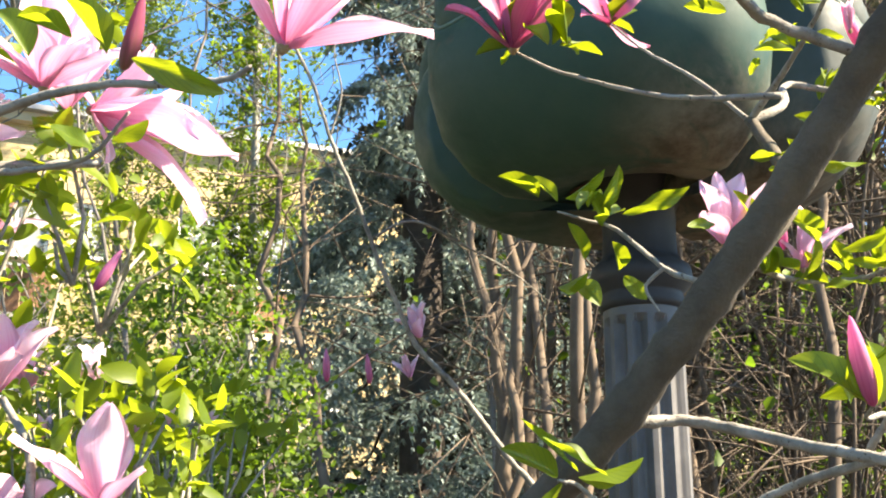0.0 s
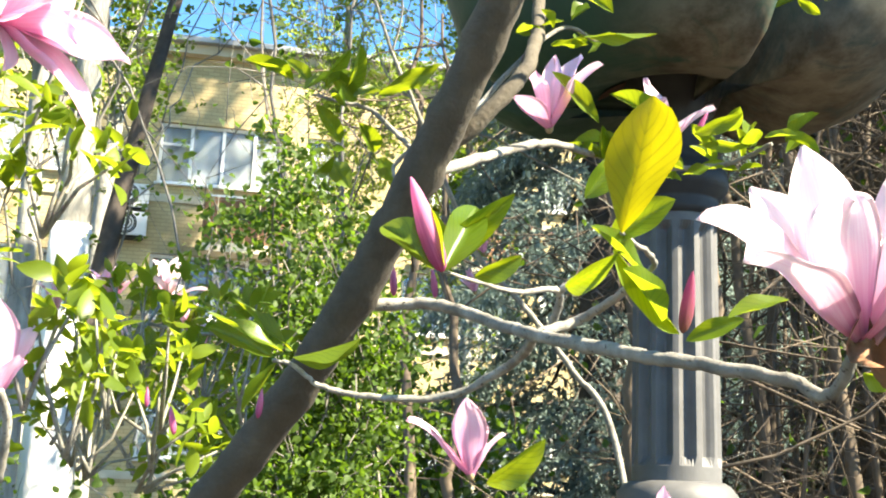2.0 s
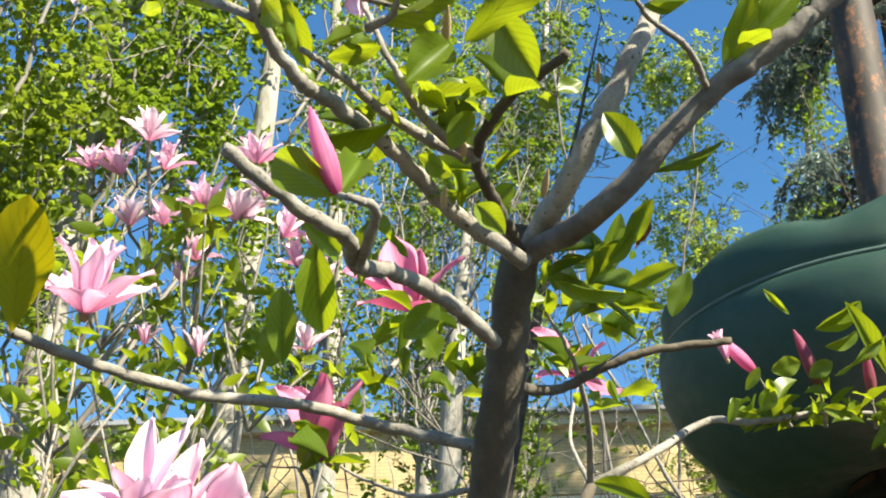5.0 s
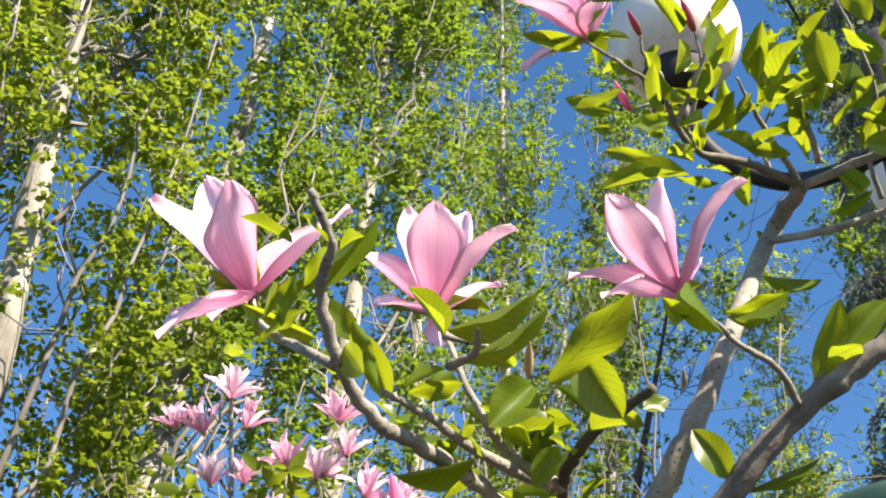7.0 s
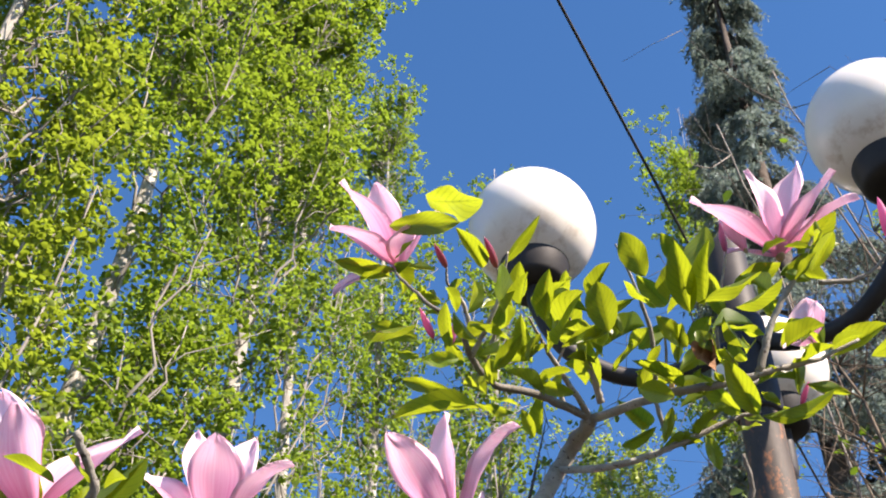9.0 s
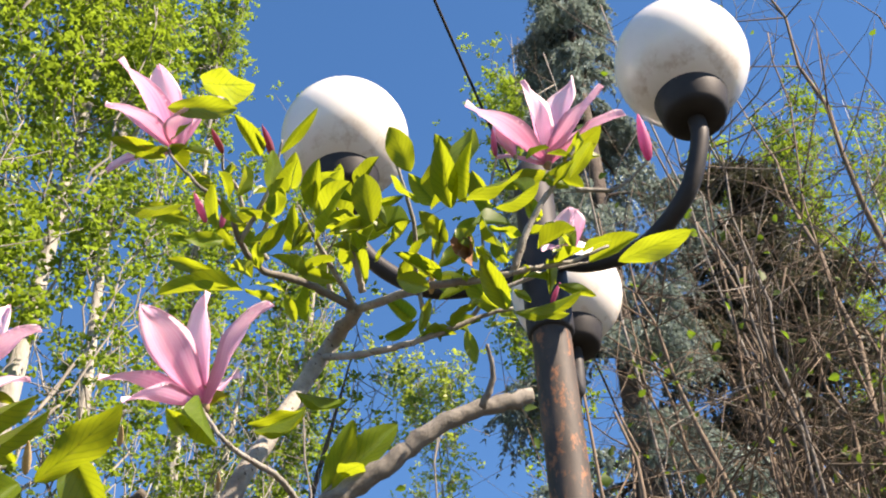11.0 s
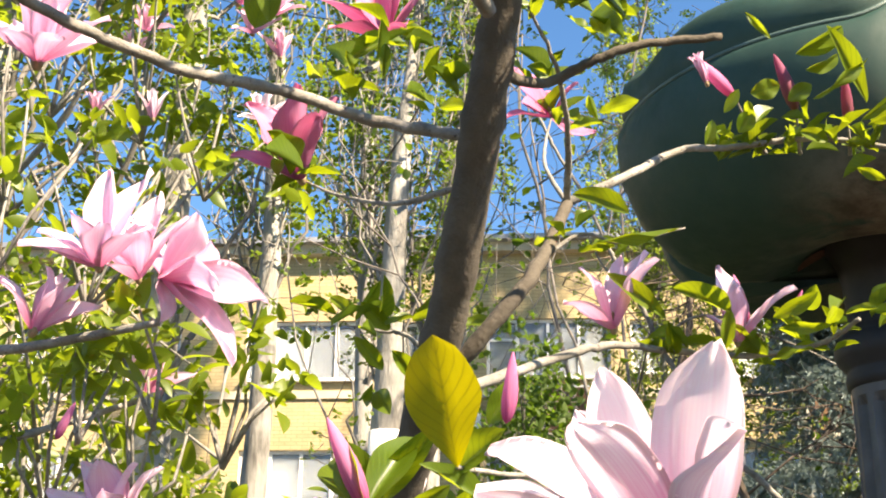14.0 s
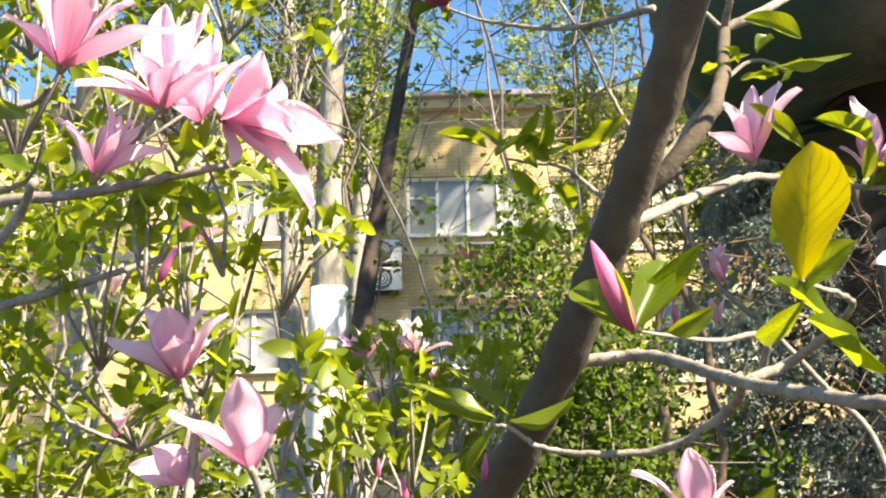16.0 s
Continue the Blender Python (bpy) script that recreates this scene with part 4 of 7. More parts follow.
limb("up_d", 0.0038, 0.0028, (-0.070, 0.532, 1.996), (-0.091, 0.483, 1.998), (-0.100, 0.437, 2.001), (-0.102, 0.402, 1.994))
limb("up_e", 0.0028, 0.0021, (-0.051, 0.491, 2.010), (-0.072, 0.489, 2.000))
limb("up_f", 0.0028, 0.0021, (-0.077, 0.424, 2.015), (-0.059, 0.419, 2.015), (-0.051, 0.406, 2.019))
limb("low_c", 0.0052, 0.0031, (-0.107, 0.651, 1.936), (-0.103, 0.578, 1.931), (-0.103, 0.509, 1.919), (-0.098, 0.461, 1.899), (-0.081, 0.421, 1.892), (-0.089, 0.390, 1.894), (-0.107, 0.357, 1.910))
limb("bud_twig", 0.0028, 0.0021, (-0.092, 0.453, 1.894), (-0.052, 0.398, 1.885), (-0.040, 0.362, 1.870), (-0.050, 0.363, 1.875))
limb("flr_twig", 0.0024, 0.0017, (0.053, 0.615, 2.059), (0.053, 0.573, 2.063), (0.042, 0.532, 2.060), (0.039, 0.506, 2.058), (0.004, 0.549, 2.114))
limb("pair_twig", 0.0017, 0.0014, (0.053, 0.615, 2.059), (0.068, 0.618, 2.082), (0.078, 0.626, 2.094))
limb("flm_twig", 0.0021, 0.0017, (-0.076, 0.415, 2.028), (-0.050, 0.431, 2.021))
limb("fll_twig", 0.0028, 0.0017, (-0.105, 0.366, 1.989), (-0.160, 0.376, 2.034), (-0.212, 0.419, 2.100))
limb("top_a", 0.0034, 0.0019, (0.067, 0.673, 2.276), (0.040, 0.628, 2.274), (0.017, 0.598, 2.268), (0.010, 0.570, 2.274), (0.010, 0.545, 2.284), (-0.004, 0.518, 2.290), (-0.041, 0.530, 2.350))
limb("top_h", 0.0026, 0.0016, (0.067, 0.673, 2.276), (0.061, 0.618, 2.284), (0.059, 0.587, 2.287), (0.059, 0.559, 2.287))
limb("top_b", 0.0028, 0.0017, (0.093, 0.608, 2.235), (0.094, 0.584, 2.248), (0.089, 0.559, 2.276))
limb("top_c", 0.0035, 0.0021, (0.067, 0.673, 2.276), (0.142, 0.619, 2.237), (0.180, 0.626, 2.239), (0.210, 0.630, 2.244), (0.241, 0.643, 2.254), (0.272, 0.651, 2.269))
limb("top_d", 0.0031, 0.0021, (0.032, 0.693, 2.251), (0.091, 0.637, 2.201), (0.133, 0.649, 2.215), (0.172, 0.658, 2.232), (0.194, 0.660, 2.235))
limb("top_e", 0.0031, 0.0021, (0.202, 0.628, 2.244), (0.221, 0.617, 2.279), (0.246, 0.610, 2.309), (0.262, 0.606, 2.334))
limb("top_f", 0.0021, 0.0014, (0.131, 0.616, 2.237), (0.140, 0.583, 2.263), (0.138, 0.559, 2.290), (0.133, 0.538, 2.313))
limb("top_g", 0.0021, 0.0014, (0.010, 0.570, 2.274), (0.040, 0.550, 2.304), (0.055, 0.531, 2.330))
limb("a_twig", 0.0035, 0.0028, (-0.774, 0.737, 1.825), (-0.729, 0.710, 1.833), (-0.679, 0.685, 1.835), (-0.635, 0.667, 1.829), (-0.600, 0.655, 1.828), (-0.584, 0.647, 1.833))
limb("a_twig_b", 0.0028, 0.0021, (-0.789, 0.794, 1.811), (-0.743, 0.789, 1.815), (-0.704, 0.784, 1.824), (-0.676, 0.764, 1.849))
limb("flc5_twig", 0.0024, 0.0017, (-0.164, 0.989, 1.947), (-0.198, 1.034, 2.006), (-0.225, 1.119, 2.075), (-0.243, 1.196, 2.143))
limb("fltop_twig", 0.0028, 0.0017, (-0.197, 0.821, 1.900), (-0.270, 0.865, 1.915), (-0.347, 0.909, 1.952), (-0.394, 0.924, 1.981))
limb("flc4_twig", 0.0024, 0.0017, (-0.248, 0.764, 1.981), (-0.279, 0.843, 2.034), (-0.308, 0.920, 2.093), (-0.347, 0.992, 2.154))
limb("far_shoot", 0.0077, 0.0035, (0.034, 2.559, 1.014), (-0.062, 2.754, 1.671), (-0.161, 2.768, 1.840), (-0.279, 2.738, 1.989), (-0.369, 2.720, 2.081), (-0.425, 2.694, 2.193), (-0.479, 2.665, 2.316), (-0.527, 2.638, 2.434), (-0.575, 2.613, 2.539), (-0.613, 2.586, 2.650), (-0.670, 2.561, 2.762), (-0.710, 2.537, 2.861))
limb("far_twig", 0.0035, 0.0021, (-0.479, 2.665, 2.316), (-0.377, 2.695, 2.369), (-0.241, 2.749, 2.320), (-0.147, 2.756, 2.269), (-0.052, 2.767, 2.199))
limb("far_twig_b", 0.0028, 0.0014, (-0.575, 2.613, 2.539), (-0.551, 2.585, 2.638), (-0.569, 2.559, 2.737), (-0.530, 2.533, 2.824))
limb("far_twig_c", 0.0028, 0.0014, (-0.527, 2.638, 2.434), (-0.586, 2.627, 2.489), (-0.627, 2.604, 2.588), (-0.667, 2.590, 2.650))
limb("bt_a", 0.0021, 0.0014, (0.008, 0.627, 2.305), (-0.002, 0.606, 2.319), (-0.014, 0.589, 2.322), (-0.028, 0.587, 2.318))
limb("bt_b", 0.0021, 0.0014, (-0.002, 0.606, 2.319), (-0.001, 0.581, 2.341), (-0.006, 0.563, 2.348), (-0.004, 0.554, 2.357))
limb("bt_c", 0.0021, 0.0014, (0.003, 0.617, 2.311), (0.018, 0.603, 2.329), (0.029, 0.587, 2.341), (0.032, 0.569, 2.357))
limb("bt_h", 0.0021, 0.0014, (0.257, 0.619, 2.302), (0.287, 0.630, 2.306), (0.314, 0.627, 2.324))
limb("bt_d", 0.0021, 0.0014, (0.049, 0.665, 2.288), (0.050, 0.645, 2.306), (0.063, 0.633, 2.321))
limb("bt_e", 0.0021, 0.0014, (0.115, 0.711, 2.274), (0.116, 0.687, 2.295), (0.131, 0.673, 2.313), (0.137, 0.648, 2.337))
limb("bt_f", 0.0021, 0.0014, (0.145, 0.720, 2.277), (0.171, 0.704, 2.302), (0.172, 0.677, 2.326), (0.197, 0.634, 2.373))
limb("bt_g", 0.0021, 0.0014, (0.168, 0.709, 2.295), (0.218, 0.714, 2.311), (0.251, 0.721, 2.318))
limb("ped_a", 0.0021, 0.0014, (-0.006, 1.102, 2.016), (-0.015, 1.079, 2.034), (-0.023, 1.054, 2.055))
limb("ped_b", 0.0021, 0.0014, (0.023, 1.114, 2.016), (0.025, 1.097, 2.031), (0.027, 1.080, 2.043))
limb("ped_c", 0.0021, 0.0014, (0.066, 1.122, 2.011), (0.068, 1.108, 2.019), (0.069, 1.102, 2.032))
limb("twig_leafcl", 0.0028, 0.0017, (-0.241, 0.927, 1.780), (-0.263, 0.944, 1.795), (-0.299, 0.956, 1.831), (-0.324, 0.954, 1.838), (-0.350, 0.953, 1.845))
limb("twig_leafcl_b", 0.0021, 0.0014, (-0.263, 0.944, 1.795), (-0.278, 0.948, 1.779), (-0.269, 0.943, 1.758))
bud((-0.203, 0.696, 1.643), (-0.223, 0.678, 1.695), 0)
bud((-0.050, 0.363, 1.875), (-0.058, 0.346, 1.911), 1)
bud((-0.098, 0.653, 1.677), (-0.089, 0.645, 1.714), 2)
bud((0.027, 1.080, 2.043), (0.017, 1.054, 2.092), 3, BUD_BROWN)
bud((0.069, 1.102, 2.032), (0.071, 1.084, 2.075), 4, BUD_BROWN)
bud((-0.023, 1.054, 2.055), (-0.053, 1.027, 2.089), 5)
bud((0.120, 1.129, 2.021), (0.120, 1.118, 2.044), 6, BUD_BROWN)
bud((-0.054, 1.224, 1.894), (-0.062, 1.207, 1.939), 7)
bud((-0.011, 1.234, 1.901), (0.001, 1.230, 1.922), 8)
bud((0.314, 0.627, 2.324), (0.314, 0.611, 2.360), 9)
bud((0.222, 0.666, 2.236), (0.231, 0.657, 2.249), 10)
bud((-0.001, 0.559, 2.281), (0.006, 0.548, 2.296), 11)
bud((-0.570, 2.758, 2.002), (-0.576, 2.740, 2.077), 12)
bud((-0.474, 2.752, 1.997), (-0.479, 2.735, 2.065), 13)
bud((-0.066, 0.690, 1.608), (-0.060, 0.682, 1.642), 14, BUD_BROWN)
bud((-0.386, 0.981, 1.577), (-0.383, 0.975, 1.601), 15)
bud((-0.041, 0.773, 2.058), (-0.033, 0.760, 2.080), 16)
bud((-0.750, 1.052, 1.794), (-0.726, 1.047, 1.830), 17)
bud((-0.664, 0.672, 1.839), (-0.650, 0.658, 1.884), 18, BUD_BROWN)
bud((0.032, 0.569, 2.357), (0.033, 0.543, 2.367), 19, BUD_BROWN)
bud((-0.004, 0.554, 2.357), (-0.004, 0.531, 2.363), 20, BUD_BROWN)
bud((0.197, 0.631, 2.369), (0.198, 0.614, 2.384), 21)
bud((-0.028, 0.586, 2.319), (-0.032, 0.566, 2.335), 22)
bud((-0.486, 0.995, 1.585), (-0.485, 0.991, 1.602), 23)
bud((-0.462, 0.999, 1.563), (-0.464, 0.993, 1.587), 24)
bud((-0.033, 0.663, 2.124), (-0.026, 0.648, 2.130), 40, BUD_TAN)
bud((-0.032, 0.739, 2.044), (-0.024, 0.725, 2.053), 41, BUD_TAN)
bud((-0.047, 0.454, 2.017), (-0.038, 0.437, 2.027), 42, BUD_TAN)
bud((-0.044, 0.581, 1.990), (-0.035, 0.566, 2.000), 43, BUD_TAN)
bud((-0.083, 0.526, 1.963), (-0.075, 0.513, 1.969), 44, BUD_TAN)
bud((-0.063, 0.511, 1.983), (-0.057, 0.497, 1.989), 45, BUD_TAN)
bud((0.137, 0.638, 2.246), (0.144, 0.619, 2.253), 46, BUD_TAN)
bud((-0.035, 0.524, 2.076), (-0.027, 0.510, 2.082), 47, BUD_TAN)
leaf((-0.102, 0.594, 1.643), (-0.089, 0.532, 1.691), .036, 0, LEAF_YELLOW)
leaf((-0.203, 0.696, 1.643), (-0.244, 0.714, 1.682), .031, 12)
leaf((-0.203, 0.696, 1.643), (-0.217, 0.683, 1.683), .022, -40)
leaf((-0.203, 0.696, 1.643), (-0.184, 0.721, 1.694), .028, -12)
leaf((-0.206, 0.724, 1.648), (-0.219, 0.694, 1.684), .022, 10)
leaf((-0.219, 0.740, 1.655), (-0.165, 0.705, 1.688), .022, 0)
leaf((-0.187, 0.721, 1.645), (-0.158, 0.716, 1.656), .016, 20)
leaf((-0.081, 0.625, 1.604), (-0.098, 0.592, 1.626), .018, 60)
leaf((-0.089, 0.617, 1.624), (-0.116, 0.581, 1.644), .015, 50)
leaf((-0.107, 0.605, 1.643), (-0.077, 0.589, 1.659), .02, -20)
leaf((-0.130, 0.658, 1.627), (-0.107, 0.620, 1.633), .014, 0)
leaf((-0.104, 0.715, 1.663), (-0.065, 0.730, 1.613), .012, 30)
leaf((-0.027, 0.729, 1.623), (-0.061, 0.731, 1.610), .014, 20)
leaf((-0.018, 0.620, 1.615), (-0.049, 0.613, 1.605), .016, 60)
leaf((0.021, 0.617, 1.593), (0.045, 0.621, 1.607), .012, 50)
leaf((0.021, 0.642, 1.582), (0.038, 0.648, 1.578), .014, 50)
leaf((-0.345, 0.920, 1.620), (-0.292, 0.920, 1.631), .016, 70)
leaf((-0.361, 0.920, 1.620), (-0.402, 0.892, 1.641), .026, 20)
leaf((-0.345, 0.919, 1.624), (-0.394, 0.907, 1.661), .02, 60)
leaf((-0.357, 0.921, 1.616), (-0.386, 0.929, 1.578), .012, 40)
leaf((-0.336, 0.855, 1.615), (-0.388, 0.831, 1.636), .02, 60)
leaf((0.062, 0.624, 2.071), (0.089, 0.600, 2.119), .022, 20)
leaf((0.074, 0.626, 2.093), (0.114, 0.619, 2.124), .024, -10)
leaf((0.075, 0.616, 2.089), (0.097, 0.601, 2.085), .02, 30)
leaf((0.010, 0.626, 2.020), (0.056, 0.634, 2.034), .012, 70)
leaf((0.005, 0.619, 2.026), (-0.007, 0.596, 2.051), .024, 20)
leaf((0.034, 0.565, 2.099), (0.068, 0.572, 2.110), .014, 70)
leaf((0.045, 0.607, 2.156), (0.077, 0.624, 2.150), .014, 60)
leaf((-0.026, 0.433, 1.996), (0.029, 0.415, 2.016), .026, 30)
leaf((-0.033, 0.430, 1.995), (-0.049, 0.417, 1.969), .026, 10)
leaf((-0.011, 0.439, 2.013), (0.002, 0.456, 1.981), .028, 0)
leaf((-0.070, 0.407, 2.025), (-0.024, 0.418, 2.036), .02, 40)
leaf((-0.072, 0.424, 2.018), (-0.023, 0.434, 2.032), .018, 50)
leaf((-0.072, 0.408, 2.022), (-0.072, 0.375, 2.031), .012, 60)
leaf((-0.099, 0.363, 1.997), (-0.089, 0.366, 1.980), .02, 20)
leaf((-0.050, 0.363, 1.875), (-0.081, 0.356, 1.899), .022, 10)
leaf((-0.050, 0.363, 1.875), (-0.051, 0.383, 1.907), .018, 0)
leaf((-0.090, 0.409, 1.884), (-0.097, 0.432, 1.849), .022, 0)
leaf((0.032, 0.490, 2.076), (0.047, 0.486, 2.036), .014, 30)
leaf((0.025, 0.491, 2.053), (0.026, 0.466, 2.051), .014, 30)
leaf((0.022, 0.460, 2.326), (0.066, 0.441, 2.282), .03, 20)
leaf((0.118, 0.552, 2.246), (0.119, 0.529, 2.273), .026, 0)
leaf((0.196, 0.543, 2.310), (0.183, 0.550, 2.267), .024, 20)
leaf((0.148, 0.590, 2.210), (0.127, 0.580, 2.216), .018, 20)
leaf((0.195, 0.629, 2.209), (0.187, 0.588, 2.224), .02, 10)
leaf((0.277, 0.652, 2.253), (0.334, 0.629, 2.250), .022, 10)
leaf((0.195, 0.654, 2.227), (0.247, 0.656, 2.225), .014, 60)
leaf((-0.300, 0.904, 2.096), (-0.331, 0.881, 2.067), .022, 20)
leaf((-0.217, 0.577, 1.912), (-0.210, 0.558, 1.955), .022, 0)
leaf((-0.258, 0.702, 2.058), (-0.268, 0.668, 2.069), .022, 10)
leaf((-0.095, 0.832, 2.058), (-0.069, 0.817, 2.110), .022, 20)
leaf((-0.101, 0.958, 1.916), (-0.141, 0.933, 1.932), .022, 30)
leaf((-0.130, 0.956, 1.895), (-0.065, 0.977, 1.909), .012, 60)
leaf((0.087, 1.094, 2.047), (0.064, 1.053, 2.110), .02, 30)
leaf((-0.319, 0.454, 1.901), (-0.268, 0.400, 1.948), .036, 0, LEAF_YELLOW)
leaf((-0.121, 0.686, 1.685), (-0.102, 0.683, 1.709), .018, 0)
leaf((-0.232, 0.584, 1.915), (-0.220, 0.577, 1.944), .026, 0)
leaf((-0.037, 0.518, 2.382), (0.020, 0.526, 2.370), .022, -20)
leaf((-0.047, 0.544, 2.355), (-0.075, 0.507, 2.349), .016, 17)
leaf((-0.041, 0.585, 2.322), (-0.064, 0.549, 2.317), .017, 4)
leaf((-0.044, 0.595, 2.313), (-0.052, 0.571, 2.302), .010, -9)
leaf((0.021, 0.568, 2.361), (0.016, 0.527, 2.367), .016, 28)
leaf((0.035, 0.573, 2.363), (0.076, 0.546, 2.375), .010, 15)
leaf((0.038, 0.595, 2.345), (0.051, 0.565, 2.348), .018, 2)
leaf((0.063, 0.633, 2.321), (0.086, 0.595, 2.336), .026, -11)
leaf((0.068, 0.608, 2.345), (0.083, 0.580, 2.347), .012, 26)
leaf((0.075, 0.638, 2.321), (0.117, 0.625, 2.321), .015, 13)
leaf((0.085, 0.625, 2.336), (0.124, 0.616, 2.332), .011, 0)
leaf((0.035, 0.631, 2.311), (0.041, 0.591, 2.322), .017, -13)
leaf((0.076, 0.668, 2.296), (0.079, 0.617, 2.314), .015, 24)
leaf((0.003, 0.617, 2.311), (-0.003, 0.585, 2.309), .014, 11)
leaf((-0.027, 0.622, 2.295), (-0.057, 0.604, 2.272), .013, -2)
leaf((0.027, 0.673, 2.272), (0.042, 0.635, 2.284), .013, -15)
leaf((0.105, 0.701, 2.278), (0.092, 0.663, 2.278), .017, 22)
leaf((0.143, 0.644, 2.343), (0.132, 0.608, 2.342), .019, 9)
leaf((0.172, 0.642, 2.356), (0.156, 0.593, 2.365), .021, -4)
leaf((0.181, 0.667, 2.338), (0.180, 0.620, 2.350), .021, -17)
leaf((0.196, 0.653, 2.356), (0.233, 0.643, 2.351), .020, 20)
leaf((0.161, 0.686, 2.313), (0.160, 0.655, 2.312), .015, 7)
leaf((0.172, 0.723, 2.285), (0.155, 0.675, 2.293), .019, -6)
leaf((0.251, 0.721, 2.318), (0.295, 0.704, 2.322), .020, -19)
leaf((0.247, 0.657, 2.372), (0.283, 0.633, 2.380), .020, 18)
leaf((0.114, 0.658, 2.319), (0.142, 0.638, 2.320), .016, 5)
leaf((0.149, 0.670, 2.322), (0.175, 0.648, 2.324), .016, -8)
leaf((0.204, 0.732, 2.290), (0.225, 0.729, 2.273), .012, 29)
leaf((0.013, 0.605, 2.326), (0.038, 0.576, 2.333), .020, 16)
leaf((0.083, 0.652, 2.312), (0.063, 0.628, 2.297), .014, 3)
leaf((0.187, 0.697, 2.314), (0.182, 0.665, 2.312), .014, -10)
leaf((0.129, 0.689, 2.298), (0.156, 0.672, 2.296), .013, 27)
leaf((0.081, 0.703, 2.267), (0.112, 0.688, 2.264), .011, 14)
leaf((-0.015, 0.613, 2.308), (-0.015, 0.580, 2.309), .013, 1)
leaf((0.144, 0.723, 2.274), (0.149, 0.728, 2.244), .013, -12)
leaf((0.217, 0.682, 2.338), (0.214, 0.648, 2.339), .015, 25)
leaf((0.245, 0.695, 2.339), (0.233, 0.687, 2.313), .012, 12)
leaf((-0.017, 0.574, 2.341), (-0.026, 0.546, 2.334), .013, -1)
leaf((0.021, 0.625, 2.311), (0.049, 0.611, 2.307), .013, -14)
leaf((-0.014, 0.636, 2.288), (0.015, 0.638, 2.270), .010, 23)
leaf((-0.142, 0.391, 2.059), (-0.133, 0.418, 2.045), .018, -25)
leaf((-0.180, 0.377, 2.057), (-0.154, 0.409, 2.045), .018, 12)
leaf((-0.123, 0.411, 2.042), (-0.124, 0.442, 2.016), .017, -11)
leaf((-0.123, 0.344, 2.027), (-0.078, 0.352, 2.059), .013, 20)
leaf((-0.066, 0.464, 2.003), (-0.053, 0.468, 1.986), .014, 3)
leaf((-0.085, 0.468, 1.986), (-0.121, 0.449, 1.974), .013, -20)
leaf((-0.076, 0.482, 1.971), (-0.057, 0.487, 1.957), .014, 17)
leaf((-0.014, 0.644, 1.981), (0.010, 0.627, 2.001), .015, -6)
leaf((-0.060, 0.637, 1.965), (-0.020, 0.652, 1.949), .014, 31)
leaf((0.018, 0.667, 1.968), (0.005, 0.669, 1.940), .017, 8)
leaf((-0.019, 0.657, 1.960), (0.015, 0.654, 1.967), .015, -15)
leaf((-0.026, 0.645, 1.973), (-0.006, 0.633, 1.983), .012, 22)
leaf((-0.085, 0.527, 1.904), (-0.102, 0.521, 1.885), .020, -1)
leaf((-0.098, 0.531, 1.892), (-0.088, 0.534, 1.876), .020, -24)
leaf((-0.044, 0.482, 1.990), (-0.056, 0.479, 1.969), .016, 13)
leaf((-0.042, 0.576, 2.059), (-0.031, 0.575, 2.048), .012, -10)
leaf((-0.016, 0.581, 2.066), (-0.029, 0.570, 2.056), .014, 27)
leaf((-0.070, 0.597, 2.015), (-0.087, 0.592, 1.994), .016, 4)
leaf((-0.054, 0.508, 1.949), (-0.040, 0.514, 1.931), .016, -19)
leaf((-0.109, 0.437, 2.015), (-0.076, 0.438, 2.014), .014, 18)
leaf((-0.055, 0.452, 2.025), (-0.055, 0.438, 2.027), .012, -5)
leaf((0.028, 0.569, 2.108), (0.066, 0.571, 2.109), .013, 32)
leaf((-0.350, 0.951, 1.853), (-0.372, 0.946, 1.874), .014, 20)
leaf((-0.112, 1.119, 1.874), (-0.154, 1.076, 1.910), .021, 25)
leaf((-0.054, 1.133, 1.877), (-0.100, 1.095, 1.895), .023, 25)
leaf((-0.063, 1.140, 1.845), (-0.053, 1.123, 1.877), .016, 10)
leaf((-0.015, 1.158, 1.865), (0.032, 1.150, 1.862), .014, 30)
leaf((-0.020, 1.154, 1.874), (0.024, 1.139, 1.889), .018, 20)
leaf((-0.110, 1.139, 1.844), (-0.108, 1.111, 1.868), .016, 10)
leaf((-0.069, 1.148, 1.850), (-0.103, 1.128, 1.852), .014, 20)
leaf((0.011, 1.160, 1.880), (0.022, 1.138, 1.893), .02, 10)
leaf((-0.674, 0.670, 1.849), (-0.700, 0.662, 1.884), .018, 20)
leaf((-0.724, 0.684, 1.852), (-0.744, 0.677, 1.880), .026, 10)
leaf((-0.657, 0.660, 1.842), (-0.598, 0.652, 1.818), .018, 30)
leaf((-0.695, 0.669, 1.858), (-0.729, 0.668, 1.872), .014, 30)
leaf((-0.702, 0.782, 1.828), (-0.732, 0.781, 1.843), .02, 30)
leaf((-0.689, 0.780, 1.834), (-0.664, 0.774, 1.847), .02, 30)
leaf((-0.343, 0.950, 1.856), (-0.313, 0.925, 1.869), .014, 20)
leaf((-0.322, 0.943, 1.843), (-0.301, 0.914, 1.872), .016, 40)
leaf((-0.311, 0.944, 1.835), (-0.326, 0.919, 1.853), .018, 0)
leaf((-0.294, 0.952, 1.844), (-0.241, 0.927, 1.858), .018, 20)
leaf((-0.326, 0.963, 1.806), (-0.339, 0.936, 1.829), .017, 10)
leaf((-0.332, 0.967, 1.789), (-0.316, 0.952, 1.767), .022, 10)
leaf((-0.297, 0.964, 1.798), (-0.306, 0.939, 1.815), .018, 10)
